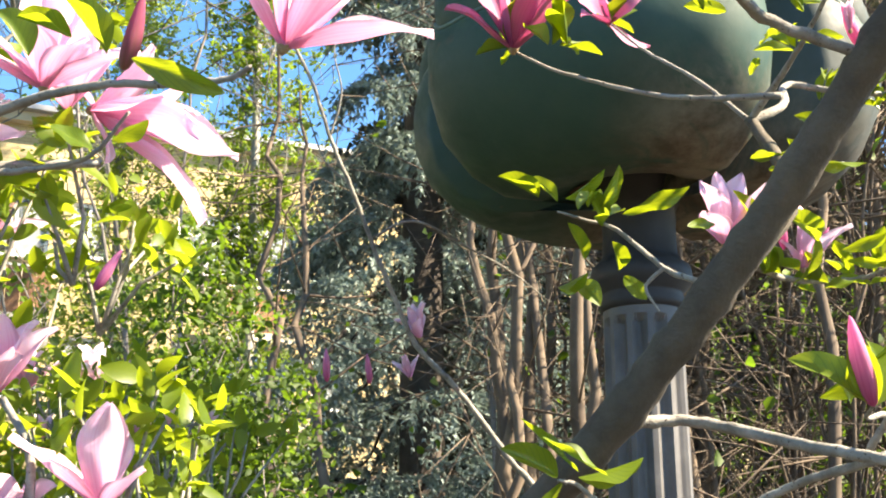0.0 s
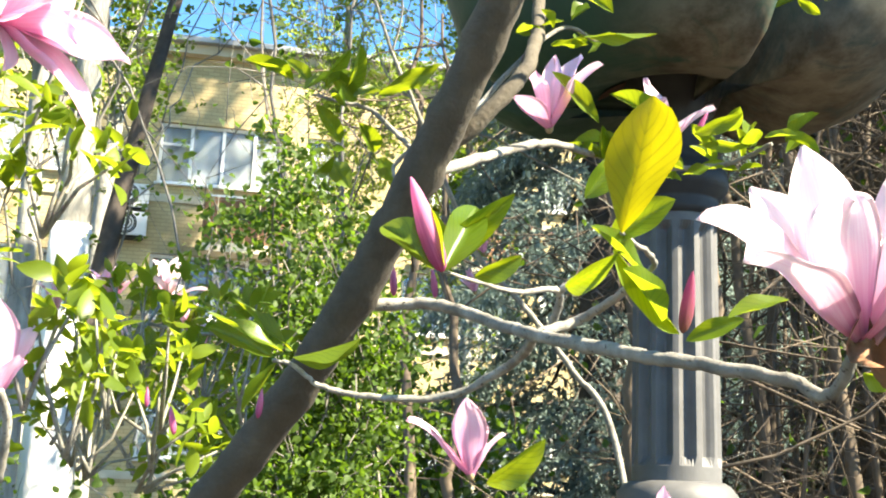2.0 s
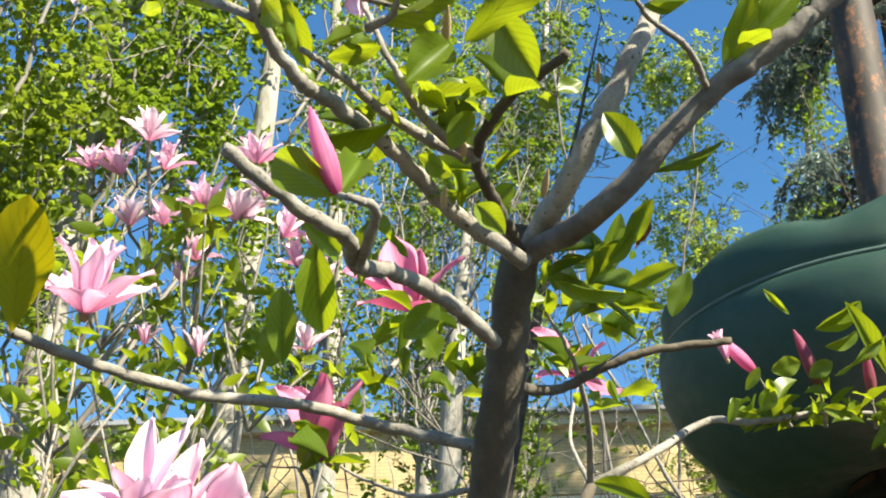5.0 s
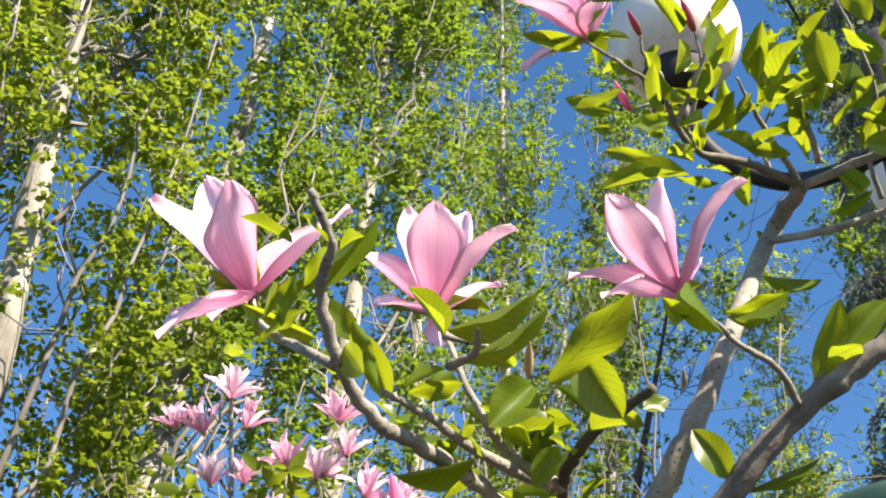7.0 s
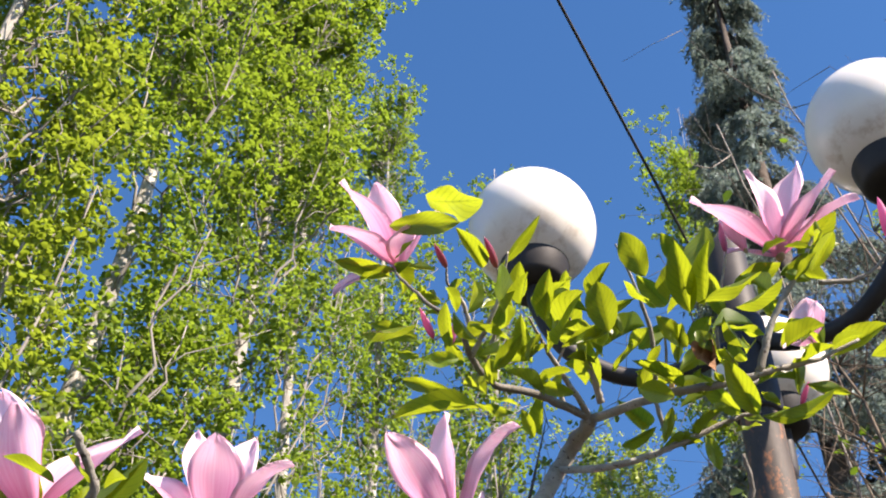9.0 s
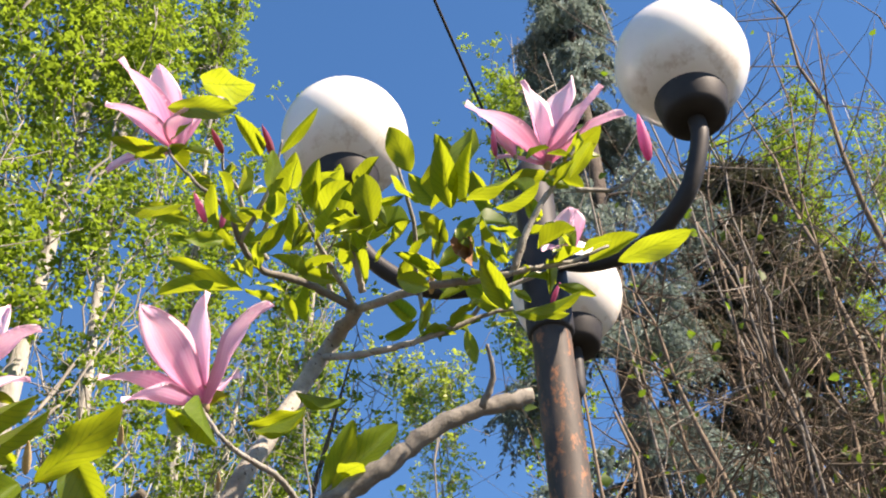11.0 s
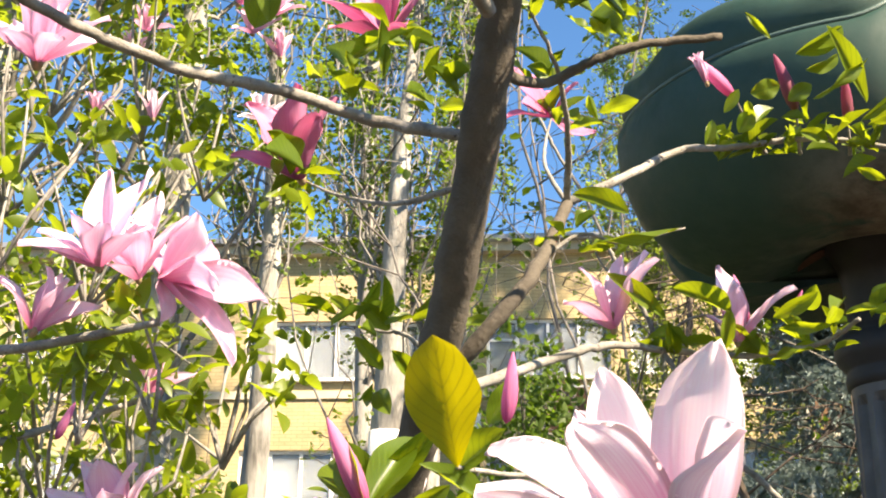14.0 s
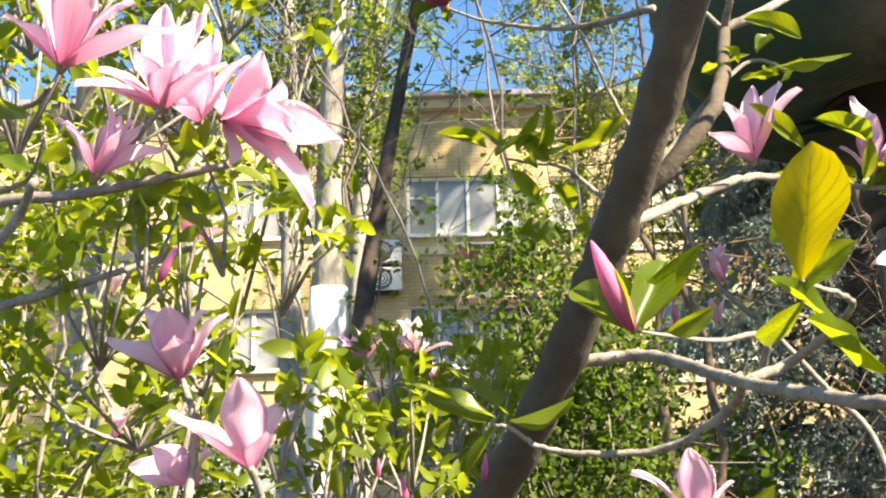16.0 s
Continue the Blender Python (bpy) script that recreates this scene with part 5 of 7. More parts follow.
leaf((-0.366, 0.950, 1.856), (-0.402, 0.927, 1.867), .012, 30)
leaf((-0.292, 0.965, 1.793), (-0.277, 0.951, 1.768), .017, 20)
leaf((-0.214, 0.953, 1.837), (-0.245, 0.935, 1.828), .012, 30)
leaf((-0.348, 0.969, 1.783), (-0.327, 0.946, 1.789), .012, 20)
leaf((-0.197, 0.974, 1.530), (-0.151, 0.945, 1.561), .026, 20)
leaf((0.028, 0.610, 1.594), (0.044, 0.591, 1.602), .012, 50)
leaf((0.022, 0.594, 2.123), (0.061, 0.586, 2.125), .012, 40)
leaf((0.033, 1.061, 2.091), (0.076, 1.069, 2.114), .022, 20)
leaf((0.041, 1.051, 2.068), (0.070, 1.058, 2.081), .015, 30)
leaf((0.044, 1.063, 2.044), (0.097, 1.071, 2.076), .012, 40)
leaf((0.081, 1.086, 2.027), (0.134, 1.094, 2.060), .017, 20)
leaf((0.085, 1.090, 2.023), (0.136, 1.081, 2.037), .016, 30)
leaf((-0.007, 1.040, 2.049), (0.019, 1.048, 2.055), .022, 10)
leaf((-0.021, 1.049, 2.016), (-0.009, 1.046, 2.034), .02, 10)
leaf((-0.031, 1.038, 2.033), (-0.016, 1.035, 2.052), .012, 10)
leaf((0.014, 1.048, 2.104), (-0.004, 1.030, 2.126), .008, 0)
leaf((0.072, 1.100, 1.988), (0.094, 1.113, 1.979), .012, 20)
leaf((-0.050, 1.042, 2.006), (-0.040, 1.036, 2.027), .012, 20)
leaf((0.023, 1.055, 2.043), (0.044, 1.058, 2.056), .018, 0)
leaf((0.051, 1.082, 2.010), (0.030, 1.069, 2.018), .016, 20)
leaf((0.078, 0.563, 2.258), (0.107, 0.521, 2.262), 0.029, -69)
leaf((0.076, 0.543, 2.264), (0.090, 0.513, 2.280), 0.016, -8)
leaf((0.053, 0.523, 2.263), (0.058, 0.506, 2.292), 0.019, 52)
leaf((0.061, 0.537, 2.280), (0.076, 0.509, 2.279), 0.013, -24)
leaf((0.082, 0.558, 2.250), (0.122, 0.552, 2.262), 0.014, 36)
leaf((0.085, 0.601, 2.248), (0.097, 0.554, 2.255), 0.019, -40)
leaf((0.151, 0.536, 2.272), (0.146, 0.504, 2.285), 0.022, 20)
leaf((0.151, 0.559, 2.263), (0.135, 0.546, 2.285), 0.017, -56)
leaf((0.172, 0.566, 2.258), (0.176, 0.519, 2.275), 0.022, 4)
leaf((0.176, 0.564, 2.261), (0.224, 0.555, 2.270), 0.022, 65)
leaf((0.182, 0.573, 2.267), (0.198, 0.522, 2.274), 0.016, -11)
leaf((0.201, 0.578, 2.262), (0.236, 0.566, 2.258), 0.016, 49)
leaf((0.149, 0.563, 2.259), (0.164, 0.587, 2.246), 0.016, -27)
leaf((0.151, 0.612, 2.234), (0.127, 0.576, 2.237), 0.013, 33)
leaf((0.032, 0.530, 2.249), (0.020, 0.510, 2.262), 0.012, -43)
leaf((0.019, 0.525, 2.234), (0.004, 0.494, 2.212), 0.013, 17)
leaf((0.002, 0.493, 2.244), (-0.030, 0.475, 2.230), 0.019, -59)
leaf((-0.000, 0.558, 2.236), (-0.033, 0.545, 2.248), 0.012, 1)
leaf((0.015, 0.572, 2.227), (-0.033, 0.536, 2.211), 0.016, 62)
leaf((0.040, 0.590, 2.232), (0.044, 0.603, 2.215), 0.010, -14)
leaf((0.113, 0.568, 2.261), (0.094, 0.543, 2.236), 0.010, 46)
leaf((0.121, 0.608, 2.233), (0.143, 0.581, 2.250), 0.013, -31)
leaf((0.180, 0.595, 2.242), (0.170, 0.588, 2.261), 0.013, 29)
leaf((0.202, 0.597, 2.241), (0.190, 0.567, 2.241), 0.012, -47)
leaf((0.078, 0.595, 2.238), (0.054, 0.581, 2.243), 0.012, 13)
leaf((0.109, 0.586, 2.241), (0.149, 0.552, 2.238), 0.016, -63)
leaf((0.035, 0.553, 2.241), (0.061, 0.535, 2.250), 0.013, -2)
leaf((0.030, 0.515, 2.263), (0.039, 0.507, 2.285), 0.012, 58)
leaf((0.013, 0.525, 2.246), (0.024, 0.490, 2.253), 0.013, -18)
cluster((-0.324, 0.922, 1.831), 4, 0.041, .05, 0)
cluster((-0.115, 1.133, 1.848), 6, 0.037, .05, 1)
cluster((-0.050, 1.187, 1.849), 8, 0.041, .05, 2)
cluster((0.016, 1.189, 1.855), 8, 0.041, .05, 3)
cluster((0.055, 1.167, 1.868), 7, 0.044, .05, 4)
cluster((-0.033, 1.080, 2.018), 16, 0.033, .05, 5)
cluster((0.015, 1.099, 2.023), 16, 0.033, .06, 6)
cluster((0.064, 1.099, 2.016), 16, 0.033, .06, 7)
cluster((0.100, 1.118, 2.010), 7, 0.044, .05, 8)
cluster((0.062, 0.605, 2.246), 4, 0.031, .05, 9)
cluster((0.034, 0.586, 2.259), 5, 0.031, .05, 10)
cluster((0.016, 0.566, 2.293), 6, 0.031, .05, 11)
cluster((-0.017, 0.547, 2.321), 5, 0.031, .04, 12)
cluster((-0.038, 0.535, 2.345), 4, 0.034, .03, 13)
cluster((0.092, 0.578, 2.255), 6, 0.034, .05, 14)
cluster((0.089, 0.559, 2.276), 6, 0.034, .04, 15)
cluster((0.142, 0.619, 2.237), 5, 0.031, .05, 16)
cluster((0.180, 0.626, 2.239), 6, 0.031, .05, 17)
cluster((0.210, 0.630, 2.244), 6, 0.031, .05, 18)
cluster((0.241, 0.643, 2.254), 4, 0.031, .04, 19)
cluster((0.133, 0.649, 2.215), 4, 0.028, .04, 20)
cluster((0.176, 0.659, 2.232), 5, 0.031, .04, 21)
cluster((0.221, 0.617, 2.279), 6, 0.034, .05, 22)
cluster((0.246, 0.610, 2.309), 6, 0.034, .05, 23)
cluster((0.262, 0.609, 2.331), 4, 0.031, .03, 24)
cluster((0.140, 0.583, 2.263), 4, 0.031, .05, 25)
cluster((-0.136, 0.812, 2.038), 8, 0.037, .05, 26)
cluster((-0.110, 0.829, 2.049), 8, 0.037, .06, 27)
cluster((-0.084, 0.848, 2.034), 7, 0.037, .05, 28)
cluster((-0.133, 0.874, 2.011), 6, 0.037, .05, 29)
cluster((-0.300, 0.906, 2.091), 7, 0.044, .05, 30)
cluster((-0.360, 0.854, 1.950), 5, 0.044, .03, 31)
cluster((-0.240, 0.855, 2.004), 7, 0.037, .06, 32)
cluster((-0.275, 0.788, 1.990), 7, 0.037, .06, 33)
cluster((-0.143, 0.956, 2.006), 6, 0.037, .04, 34)
cluster((-0.153, 0.932, 1.887), 4, 0.033, .04, 35)
cluster((-0.112, 0.971, 1.897), 4, 0.033, .04, 36)
cluster((-0.091, 0.483, 1.998), 6, 0.037, .05, 37)
cluster((-0.100, 0.437, 2.001), 6, 0.037, .05, 38)
cluster((-0.072, 0.481, 1.992), 6, 0.033, .04, 39)
cluster((-0.032, 0.494, 1.998), 5, 0.033, .04, 40)
cluster((-0.094, 0.558, 1.982), 6, 0.033, .04, 41)
cluster((-0.070, 0.532, 1.996), 5, 0.033, .04, 42)
cluster((-0.103, 0.509, 1.919), 4, 0.037, .04, 43)
cluster((-0.083, 0.323, 2.025), 4, 0.033, .03, 44)
cluster((-0.144, 0.369, 2.016), 5, 0.037, .04, 45)
cluster((-0.063, 0.702, 1.999), 8, 0.041, .06, 46)
cluster((-0.054, 0.773, 1.997), 10, 0.041, .06, 47)
cluster((0.004, 0.549, 2.114), 4, 0.030, .01, 48)
cluster((-0.111, 0.464, 2.085), 5, 0.033, .01, 49)
cluster((-0.212, 0.419, 2.100), 5, 0.033, .01, 50)
cluster((-0.390, 0.916, 1.978), 4, 0.044, .01, 51)
cluster((-0.347, 0.992, 2.154), 4, 0.041, .01, 52)
cluster((-0.243, 1.196, 2.143), 5, 0.037, .01, 53)
blossom(TREE, HOME, (0.010, 0.592, 1.592), (0.037, 0.534, 1.677, 0.038, 62), (-0.019, 0.561, 1.677, 0.030), (-0.039, 0.589, 1.666, 0.030), (-0.065, 0.544, 1.642, 0.027), (-0.053, 0.497, 1.615, 0.027), (0.050, 0.497, 1.634, 0.028, 15), (-0.012, 0.500, 1.640, 0.030), petals=PETALS_SUNLIT)
blossom(TREE, HOME, (-0.056, 1.169, 1.858), (-0.066, 1.151, 1.931, 0.027), (-0.049, 1.139, 1.907, 0.024), (-0.000, 1.169, 1.908, 0.024), (-0.080, 1.158, 1.886, 0.019))
blossom(TREE, HOME, (-0.158, 1.105, 1.865), (-0.182, 1.088, 1.924, 0.038), (-0.189, 1.054, 1.881, 0.030), (-0.155, 1.130, 1.947, 0.020), (-0.130, 1.125, 1.946, 0.030), (-0.112, 1.091, 1.925, 0.025))
blossom(TREE, HOME, (-0.390, 0.916, 1.978), (-0.420, 0.867, 2.038, 0.035), (-0.355, 0.840, 2.030, 0.037), (-0.346, 0.889, 2.040, 0.037), (-0.432, 0.913, 2.056, 0.031), (-0.334, 0.842, 2.000, 0.031), (-0.448, 0.888, 2.001, 0.024), petals=PETALS_SHADED)
blossom(TREE, HOME, (-0.347, 0.992, 2.154), (-0.402, 0.944, 2.192, 0.039), (-0.383, 0.940, 2.148, 0.031), (-0.374, 0.988, 2.247, 0.037), (-0.291, 0.989, 2.204, 0.036), (-0.351, 1.006, 2.234, 0.034), (-0.301, 0.939, 2.131, 0.025), petals=PETALS_SHADED)
blossom(TREE, HOME, (-0.243, 1.196, 2.143), (-0.281, 1.152, 2.189, 0.038), (-0.207, 1.174, 2.168, 0.037), (-0.281, 1.158, 2.134, 0.027), (-0.197, 1.207, 2.119, 0.026), (-0.273, 1.208, 2.184, 0.034), petals=PETALS_SHADED)
blossom(TREE, HOME, (-0.565, 0.634, 1.841), (-0.575, 0.612, 1.909, 0.030), (-0.516, 0.584, 1.885, 0.028), (-0.517, 0.639, 1.884, 0.028), (-0.477, 0.638, 1.855, 0.025), (-0.597, 0.614, 1.877, 0.025))
blossom(TREE, HOME, (0.006, 0.548, 2.114), (-0.004, 0.471, 2.140, 0.027), (-0.029, 0.530, 2.172, 0.022), (0.007, 0.530, 2.195, 0.025), (0.065, 0.503, 2.150, 0.024), (-0.043, 0.501, 2.116, 0.021), (-0.021, 0.494, 2.089, 0.016), (0.013, 0.582, 2.162, 0.020))
blossom(TREE, HOME, (-0.110, 0.461, 2.084), (-0.123, 0.444, 2.156, 0.028), (-0.079, 0.406, 2.114, 0.030), (-0.097, 0.470, 2.162, 0.024), (-0.046, 0.434, 2.105, 0.026), (-0.152, 0.427, 2.124, 0.025), (-0.125, 0.421, 2.070, 0.020), (-0.080, 0.484, 2.111, 0.018), (-0.101, 0.453, 2.051, 0.013))
blossom(TREE, HOME, (-0.210, 0.416, 2.100), (-0.244, 0.354, 2.143, 0.036), (-0.242, 0.390, 2.185, 0.031), (-0.181, 0.348, 2.125, 0.037), (-0.214, 0.442, 2.165, 0.032), (-0.154, 0.426, 2.155, 0.031), (-0.236, 0.372, 2.052, 0.033), (-0.212, 0.387, 2.066, 0.026))
blossom(TREE, HOME, (-0.045, 0.555, 2.376), (-0.060, 0.480, 2.407, 0.024), (-0.054, 0.520, 2.444, 0.027), (-0.071, 0.488, 2.368, 0.030), (-0.092, 0.535, 2.348, 0.019), (-0.012, 0.554, 2.430, 0.017), (-0.025, 0.543, 2.421, 0.015), (-0.021, 0.517, 2.377, 0.028))
blossom(TREE, HOME, (0.234, 0.659, 2.378), (0.185, 0.588, 2.393, 0.027), (0.228, 0.618, 2.439, 0.023), (0.266, 0.643, 2.459, 0.026), (0.289, 0.615, 2.409, 0.031), (0.302, 0.650, 2.411, 0.024), (0.195, 0.640, 2.380, 0.017))
blossom(TREE, HOME, (0.238, 0.717, 2.329), (0.242, 0.705, 2.369, 0.026), (0.218, 0.684, 2.309, 0.019), (0.250, 0.679, 2.340, 0.020))
blossom(TREE, HOME, (0.211, 0.639, 2.373), (0.206, 0.613, 2.393, 0.015), (0.198, 0.628, 2.405, 0.013))
blossom(TREE, HOME, (-0.212, 0.995, 1.537), (-0.261, 0.976, 1.581, 0.020), (-0.213, 0.962, 1.596, 0.028), (-0.205, 1.018, 1.586, 0.018), (-0.187, 0.993, 1.572, 0.015))
blossom(TREE, HOME, (-0.055, 1.136, 1.508), (-0.071, 1.129, 1.526, 0.013), (-0.051, 1.131, 1.538, 0.014), (-0.035, 1.139, 1.512, 0.010))
flower((-0.361, 2.718, 2.097), (-0.237, -0.226, 0.945), .085, 7, 40, 27)
flower((-0.382, 2.742, 2.010), (-0.288, -0.219, 0.932), .06, 5, 25, 28)
flower((-0.043, 1.031, 2.061), (-0.187, -0.496, 0.848), .03, 5, 10, 29)
dry_leaf((0.009, 0.595, 1.596), (0.024, 0.590, 1.563), .034)
dry_leaf((0.174, 0.599, 2.254), (0.177, 0.605, 2.233), .02)
dry_leaf((-0.010, 0.675, 2.016), (-0.018, 0.680, 1.998), .016)

# ---- foliage of the trees behind ----


def blades(centres, size, rng, up=0.3, aspect=0.75, fold=0.25, dirs=None, normals=None):
    """A small folded leaf at every centre: two rounded halves that meet on the midrib."""
    n = len(centres)
    d = rng.normal(size=(n, 3)) - (0, 0, up) if dirs is None else dirs
    d = d / np.linalg.norm(d, axis=1)[:, None]
    s = np.cross(d, rng.normal(size=(n, 3)) if normals is None else normals + rng.normal(0, 0.3, (n, 3)))
    s /= np.linalg.norm(s, axis=1)[:, None]
    nn = np.cross(d, s)
    k = size * rng.uniform(0.6, 1.25, (n, 1))
    c = np.asarray(centres)
    droop = -nn * k * rng.uniform(0, 0.22, (n, 1))
    low, high = s * k * aspect * 0.42, s * k * aspect * 0.47
    rise = nn * k * fold * 0.5
    v = np.stack([c, c + d * k * 0.2 + low * 0.85 + rise * 0.8, c + d * k * 0.58 + high + rise, c + d * k + droop,
                  c + d * k * 0.58 - high + rise, c + d * k * 0.2 - low * 0.85 + rise * 0.8], 1).reshape(-1, 3)
    i = np.arange(n)[:, None] * 6
    f = np.concatenate([i + [0, 1, 2, 3], i + [0, 3, 4, 5]], 1).reshape(-1, 4)
    return v, f


def whorls(centres, per, size, rng, aspect=0.8, droop=0.25):
    """Leaves in stars: per leaves round every centre, spread like the spokes of a tilted wheel."""
    n = len(centres)
    ax = rng.normal(0, 0.45, (n, 3)) + (0, 0, 1)
    ax /= np.linalg.norm(ax, axis=1)[:, None]
    e = np.cross(ax, rng.normal(size=(n, 3)))
    e /= np.linalg.norm(e, axis=1)[:, None]
    g = np.cross(ax, e)
    a = rng.uniform(0, 2 * math.pi, (n, 1)) + np.arange(per)[None] * 2.4 + rng.normal(0, 0.25, (n, per))
    d = np.cos(a)[..., None] * e[:, None] + np.sin(a)[..., None] * g[:, None] + ax[:, None] * rng.normal(-droop, 0.4, (n, per, 1))
    c = np.repeat(np.asarray(centres)[:, None], per, 1) + d * size * 0.25 + rng.normal(0, size * 0.25, (n, per, 3))
    return blades(c.reshape(-1, 3), size, rng, 0, aspect, 0.25, d.reshape(-1, 3), np.repeat(ax, per, 0))


def fine_leaves(centres, size, rng, up=-0.35, aspect=0.46, fold=0.3):
    """Smooth pointed leaves with a curved blade, for foliage close by: vertices and faces."""
    n = len(centres)
    d = rng.normal(size=(n, 3)) - (0, 0, up)
    d /= np.linalg.norm(d, axis=1)[:, None]
    s = np.cross(d, rng.normal(size=(n, 3)) + (0, 0, 1.2))
    s /= np.linalg.norm(s, axis=1)[:, None]
    nn = np.cross(s, d)
    k = size * rng.uniform(0.55, 1.2, (n, 1))
    bend = rng.uniform(-0.05, 0.35, (n, 1))
    twist = rng.normal(0, 0.25, (n, 1))
    rows, cols = 7, 3
    v = np.empty((n, rows, cols, 3))
    for i in range(rows):
        u = i / (rows - 1)
        w = 0.5 * aspect * max(0.02, math.sin(math.pi * min(1, u ** 0.82)) ** 0.8)
        for j in range(cols):
            q = 2 * j / (cols - 1) - 1
            lift = fold * abs(q) * w - bend * u * u + twist * q * w * u
            v[:, i, j] = np.asarray(centres) + k * (d * u + s * q * w + nn * lift)
    i = np.arange(n)[:, None] * rows * cols
    quads = [(r * cols + c, (r + 1) * cols + c, (r + 1) * cols + c + 1, r * cols + c + 1) for r in range(rows - 1) for c in range(cols - 1)]
    f = np.concatenate([i + list(q) for q in quads], 1).reshape(-1, 4)
    return v.reshape(-1, 3), f


def poplar(az, dist, height, radius, leaves, seed, label, leaf_size=0.09, bottom=0.10, white=0.0, thick=0.16, lean=(0, 0), foliage=None, fine=1.0, sprigs=10, low_leaf=0, bark=None, limbs=46):
    """A tall poplar: tapered trunk, steep pale limbs, curling twigs and an airy crown of leaf sprays."""
    rng = np.random.default_rng(seed)
    x, y = 0.1 - dist * math.sin(radians(az)), dist * math.cos(radians(az))
    t = empty("poplar_tree", label, "poplar tree", "row of poplars", at=(x, y, 0))
    top = np.array([rng.normal(0, 0.3) + lean[0], rng.normal(0, 0.3) + lean[1], height])
    axis = spline([(0, 0, 0), top * 0.3 + rng.normal(0, 0.12, 3) * (1, 1, 0), top * 0.65 + rng.normal(0, 0.15, 3) * (1, 1, 0), top], 9)
    n = len(axis)
    tubes("trunk", [(axis, thick * (1 - np.linspace(0, 0.97, n)))], 14, bark or M_POPLAR_BARK, t, wobble=0.06)
    if white:
        low = np.array([[np.interp(z, axis[:, 2], axis[:, c]) for c in range(3)] for z in np.linspace(0, white, 9)])
        tubes("limewash", [(low, thick * (1.04 - 0.97 * low[:, 2] / height))], 14, M_LIMEWASH, t, "limewashed foot of the trunk")
    bars, tips = [], []
    for k in range(limbs):
        u = rng.uniform(bottom, 0.93)
        p = np.array([np.interp(u, np.linspace(0, 1, n), axis[:, c]) for c in range(3)])
        a = rng.uniform(0, 2 * math.pi)
        reach = radius * (1.05 - 0.6 * u) * rng.uniform(0.55, 1.1)
        rise = min(height - p[2], reach * (rng.uniform(1.5, 3.6) if radius > 1.4 else rng.uniform(2.6, 5.5)))
        out = np.array([math.cos(a), math.sin(a), 0])
        q = [p, p + out * reach * 0.45 + (0, 0, rise * 0.25), p + out * reach * 0.8 + (0, 0, rise * 0.6), p + out * reach + (0, 0, rise)]
        path = spline(q, 4)
        path[1:] += rng.normal(0, 0.045, (len(path) - 1, 3))
        r0 = thick * 0.2 * (1.1 - u) * fine
        bars.append((path, np.linspace(r0, 0.007 * fine, len(path))))
        for w in range(sprigs):
            j = rng.integers(2, len(path))
            go = rng.normal(0, 0.34, 3) + (0, 0, 0.4)
            curl = rng.normal(0, 0.11, 3)
            tw = [path[j], path[j] + go * 0.35 + curl, path[j] + go * 0.7 + curl * 0.4 + rng.normal(0, 0.05, 3), path[j] + go - curl * 0.5]
            bars.append((np.array(tw), [0.009 * fine, 0.0075 * fine, 0.0055 * fine, 0.0035 * fine]))
            tips += tw[2:]
        tips += list(path[5:])
    tubes("branchwork", bars, 5, M_POPLAR_TWIG, t)["kind"] = "stuff"
    tips = np.array(tips)
    # leaves stand in stars round the twig ends, thick here and sparse there
    per = 7
    m = int(leaves / (1.3 * per))
    sprays = tips[rng.integers(0, len(tips), m)] + rng.normal(0, 0.12, (m, 3)) * (1, 1, 1.2)
    keep = np.array([noise.noise((c[0] * 0.9 + seed, c[1] * 0.9, c[2] * 0.6)) + 0.35 * noise.noise((c[0] * 2.4, c[1] * 2.4 + seed, c[2] * 2.4)) > -0.28 + 0.42 * min(1, max(0, (low_leaf - c[2]) / 5)) for c in sprays])
    v, f = whorls(sprays[keep], per, leaf_size, rng)
    tagged(arrays("crown", v, f, foliage or M_POPLAR, t), kind="stuff")
    return t


def needle_shoots(shoots, rng, length, width, stations):
    """Needles that bristle all round the shoots (start, end, sag)."""
    st = np.array([q[0] for q in shoots])[:, None, None]
    en = np.array([q[1] for q in shoots])[:, None, None]
    sag = np.array([q[2] for q in shoots])[:, None, None, None]
    u = np.linspace(0.05, 1, stations)[None, :, None, None]
    base = np.repeat(st + (en - st) * u - sag * u * u * np.array([0, 0, 1.0]), 4, 2).reshape(-1, 3)
    axis = np.broadcast_to(en - st - 2 * sag * u * np.array([0, 0, 1.0]), (len(shoots), stations, 4, 3)).reshape(-1, 3)
    axis = axis / (np.linalg.norm(axis, axis=1)[:, None] + 1e-9)
    n = len(base)
    out = np.cross(axis, rng.normal(size=(n, 3)))
    out /= np.linalg.norm(out, axis=1)[:, None] + 1e-9
    d = axis * 0.75 + out * rng.uniform(0.4, 0.9, (n, 1))
    d /= np.linalg.norm(d, axis=1)[:, None]
    s = np.cross(d, axis)
    s /= np.linalg.norm(s, axis=1)[:, None] + 1e-9
    k = length * rng.uniform(0.7, 1.2, (n, 1))
    v = np.stack([base - s * width * 0.5, base + s * width * 0.5, base + d * k], 1).reshape(-1, 3)
    return v, np.arange(n * 3).reshape(-1, 3)


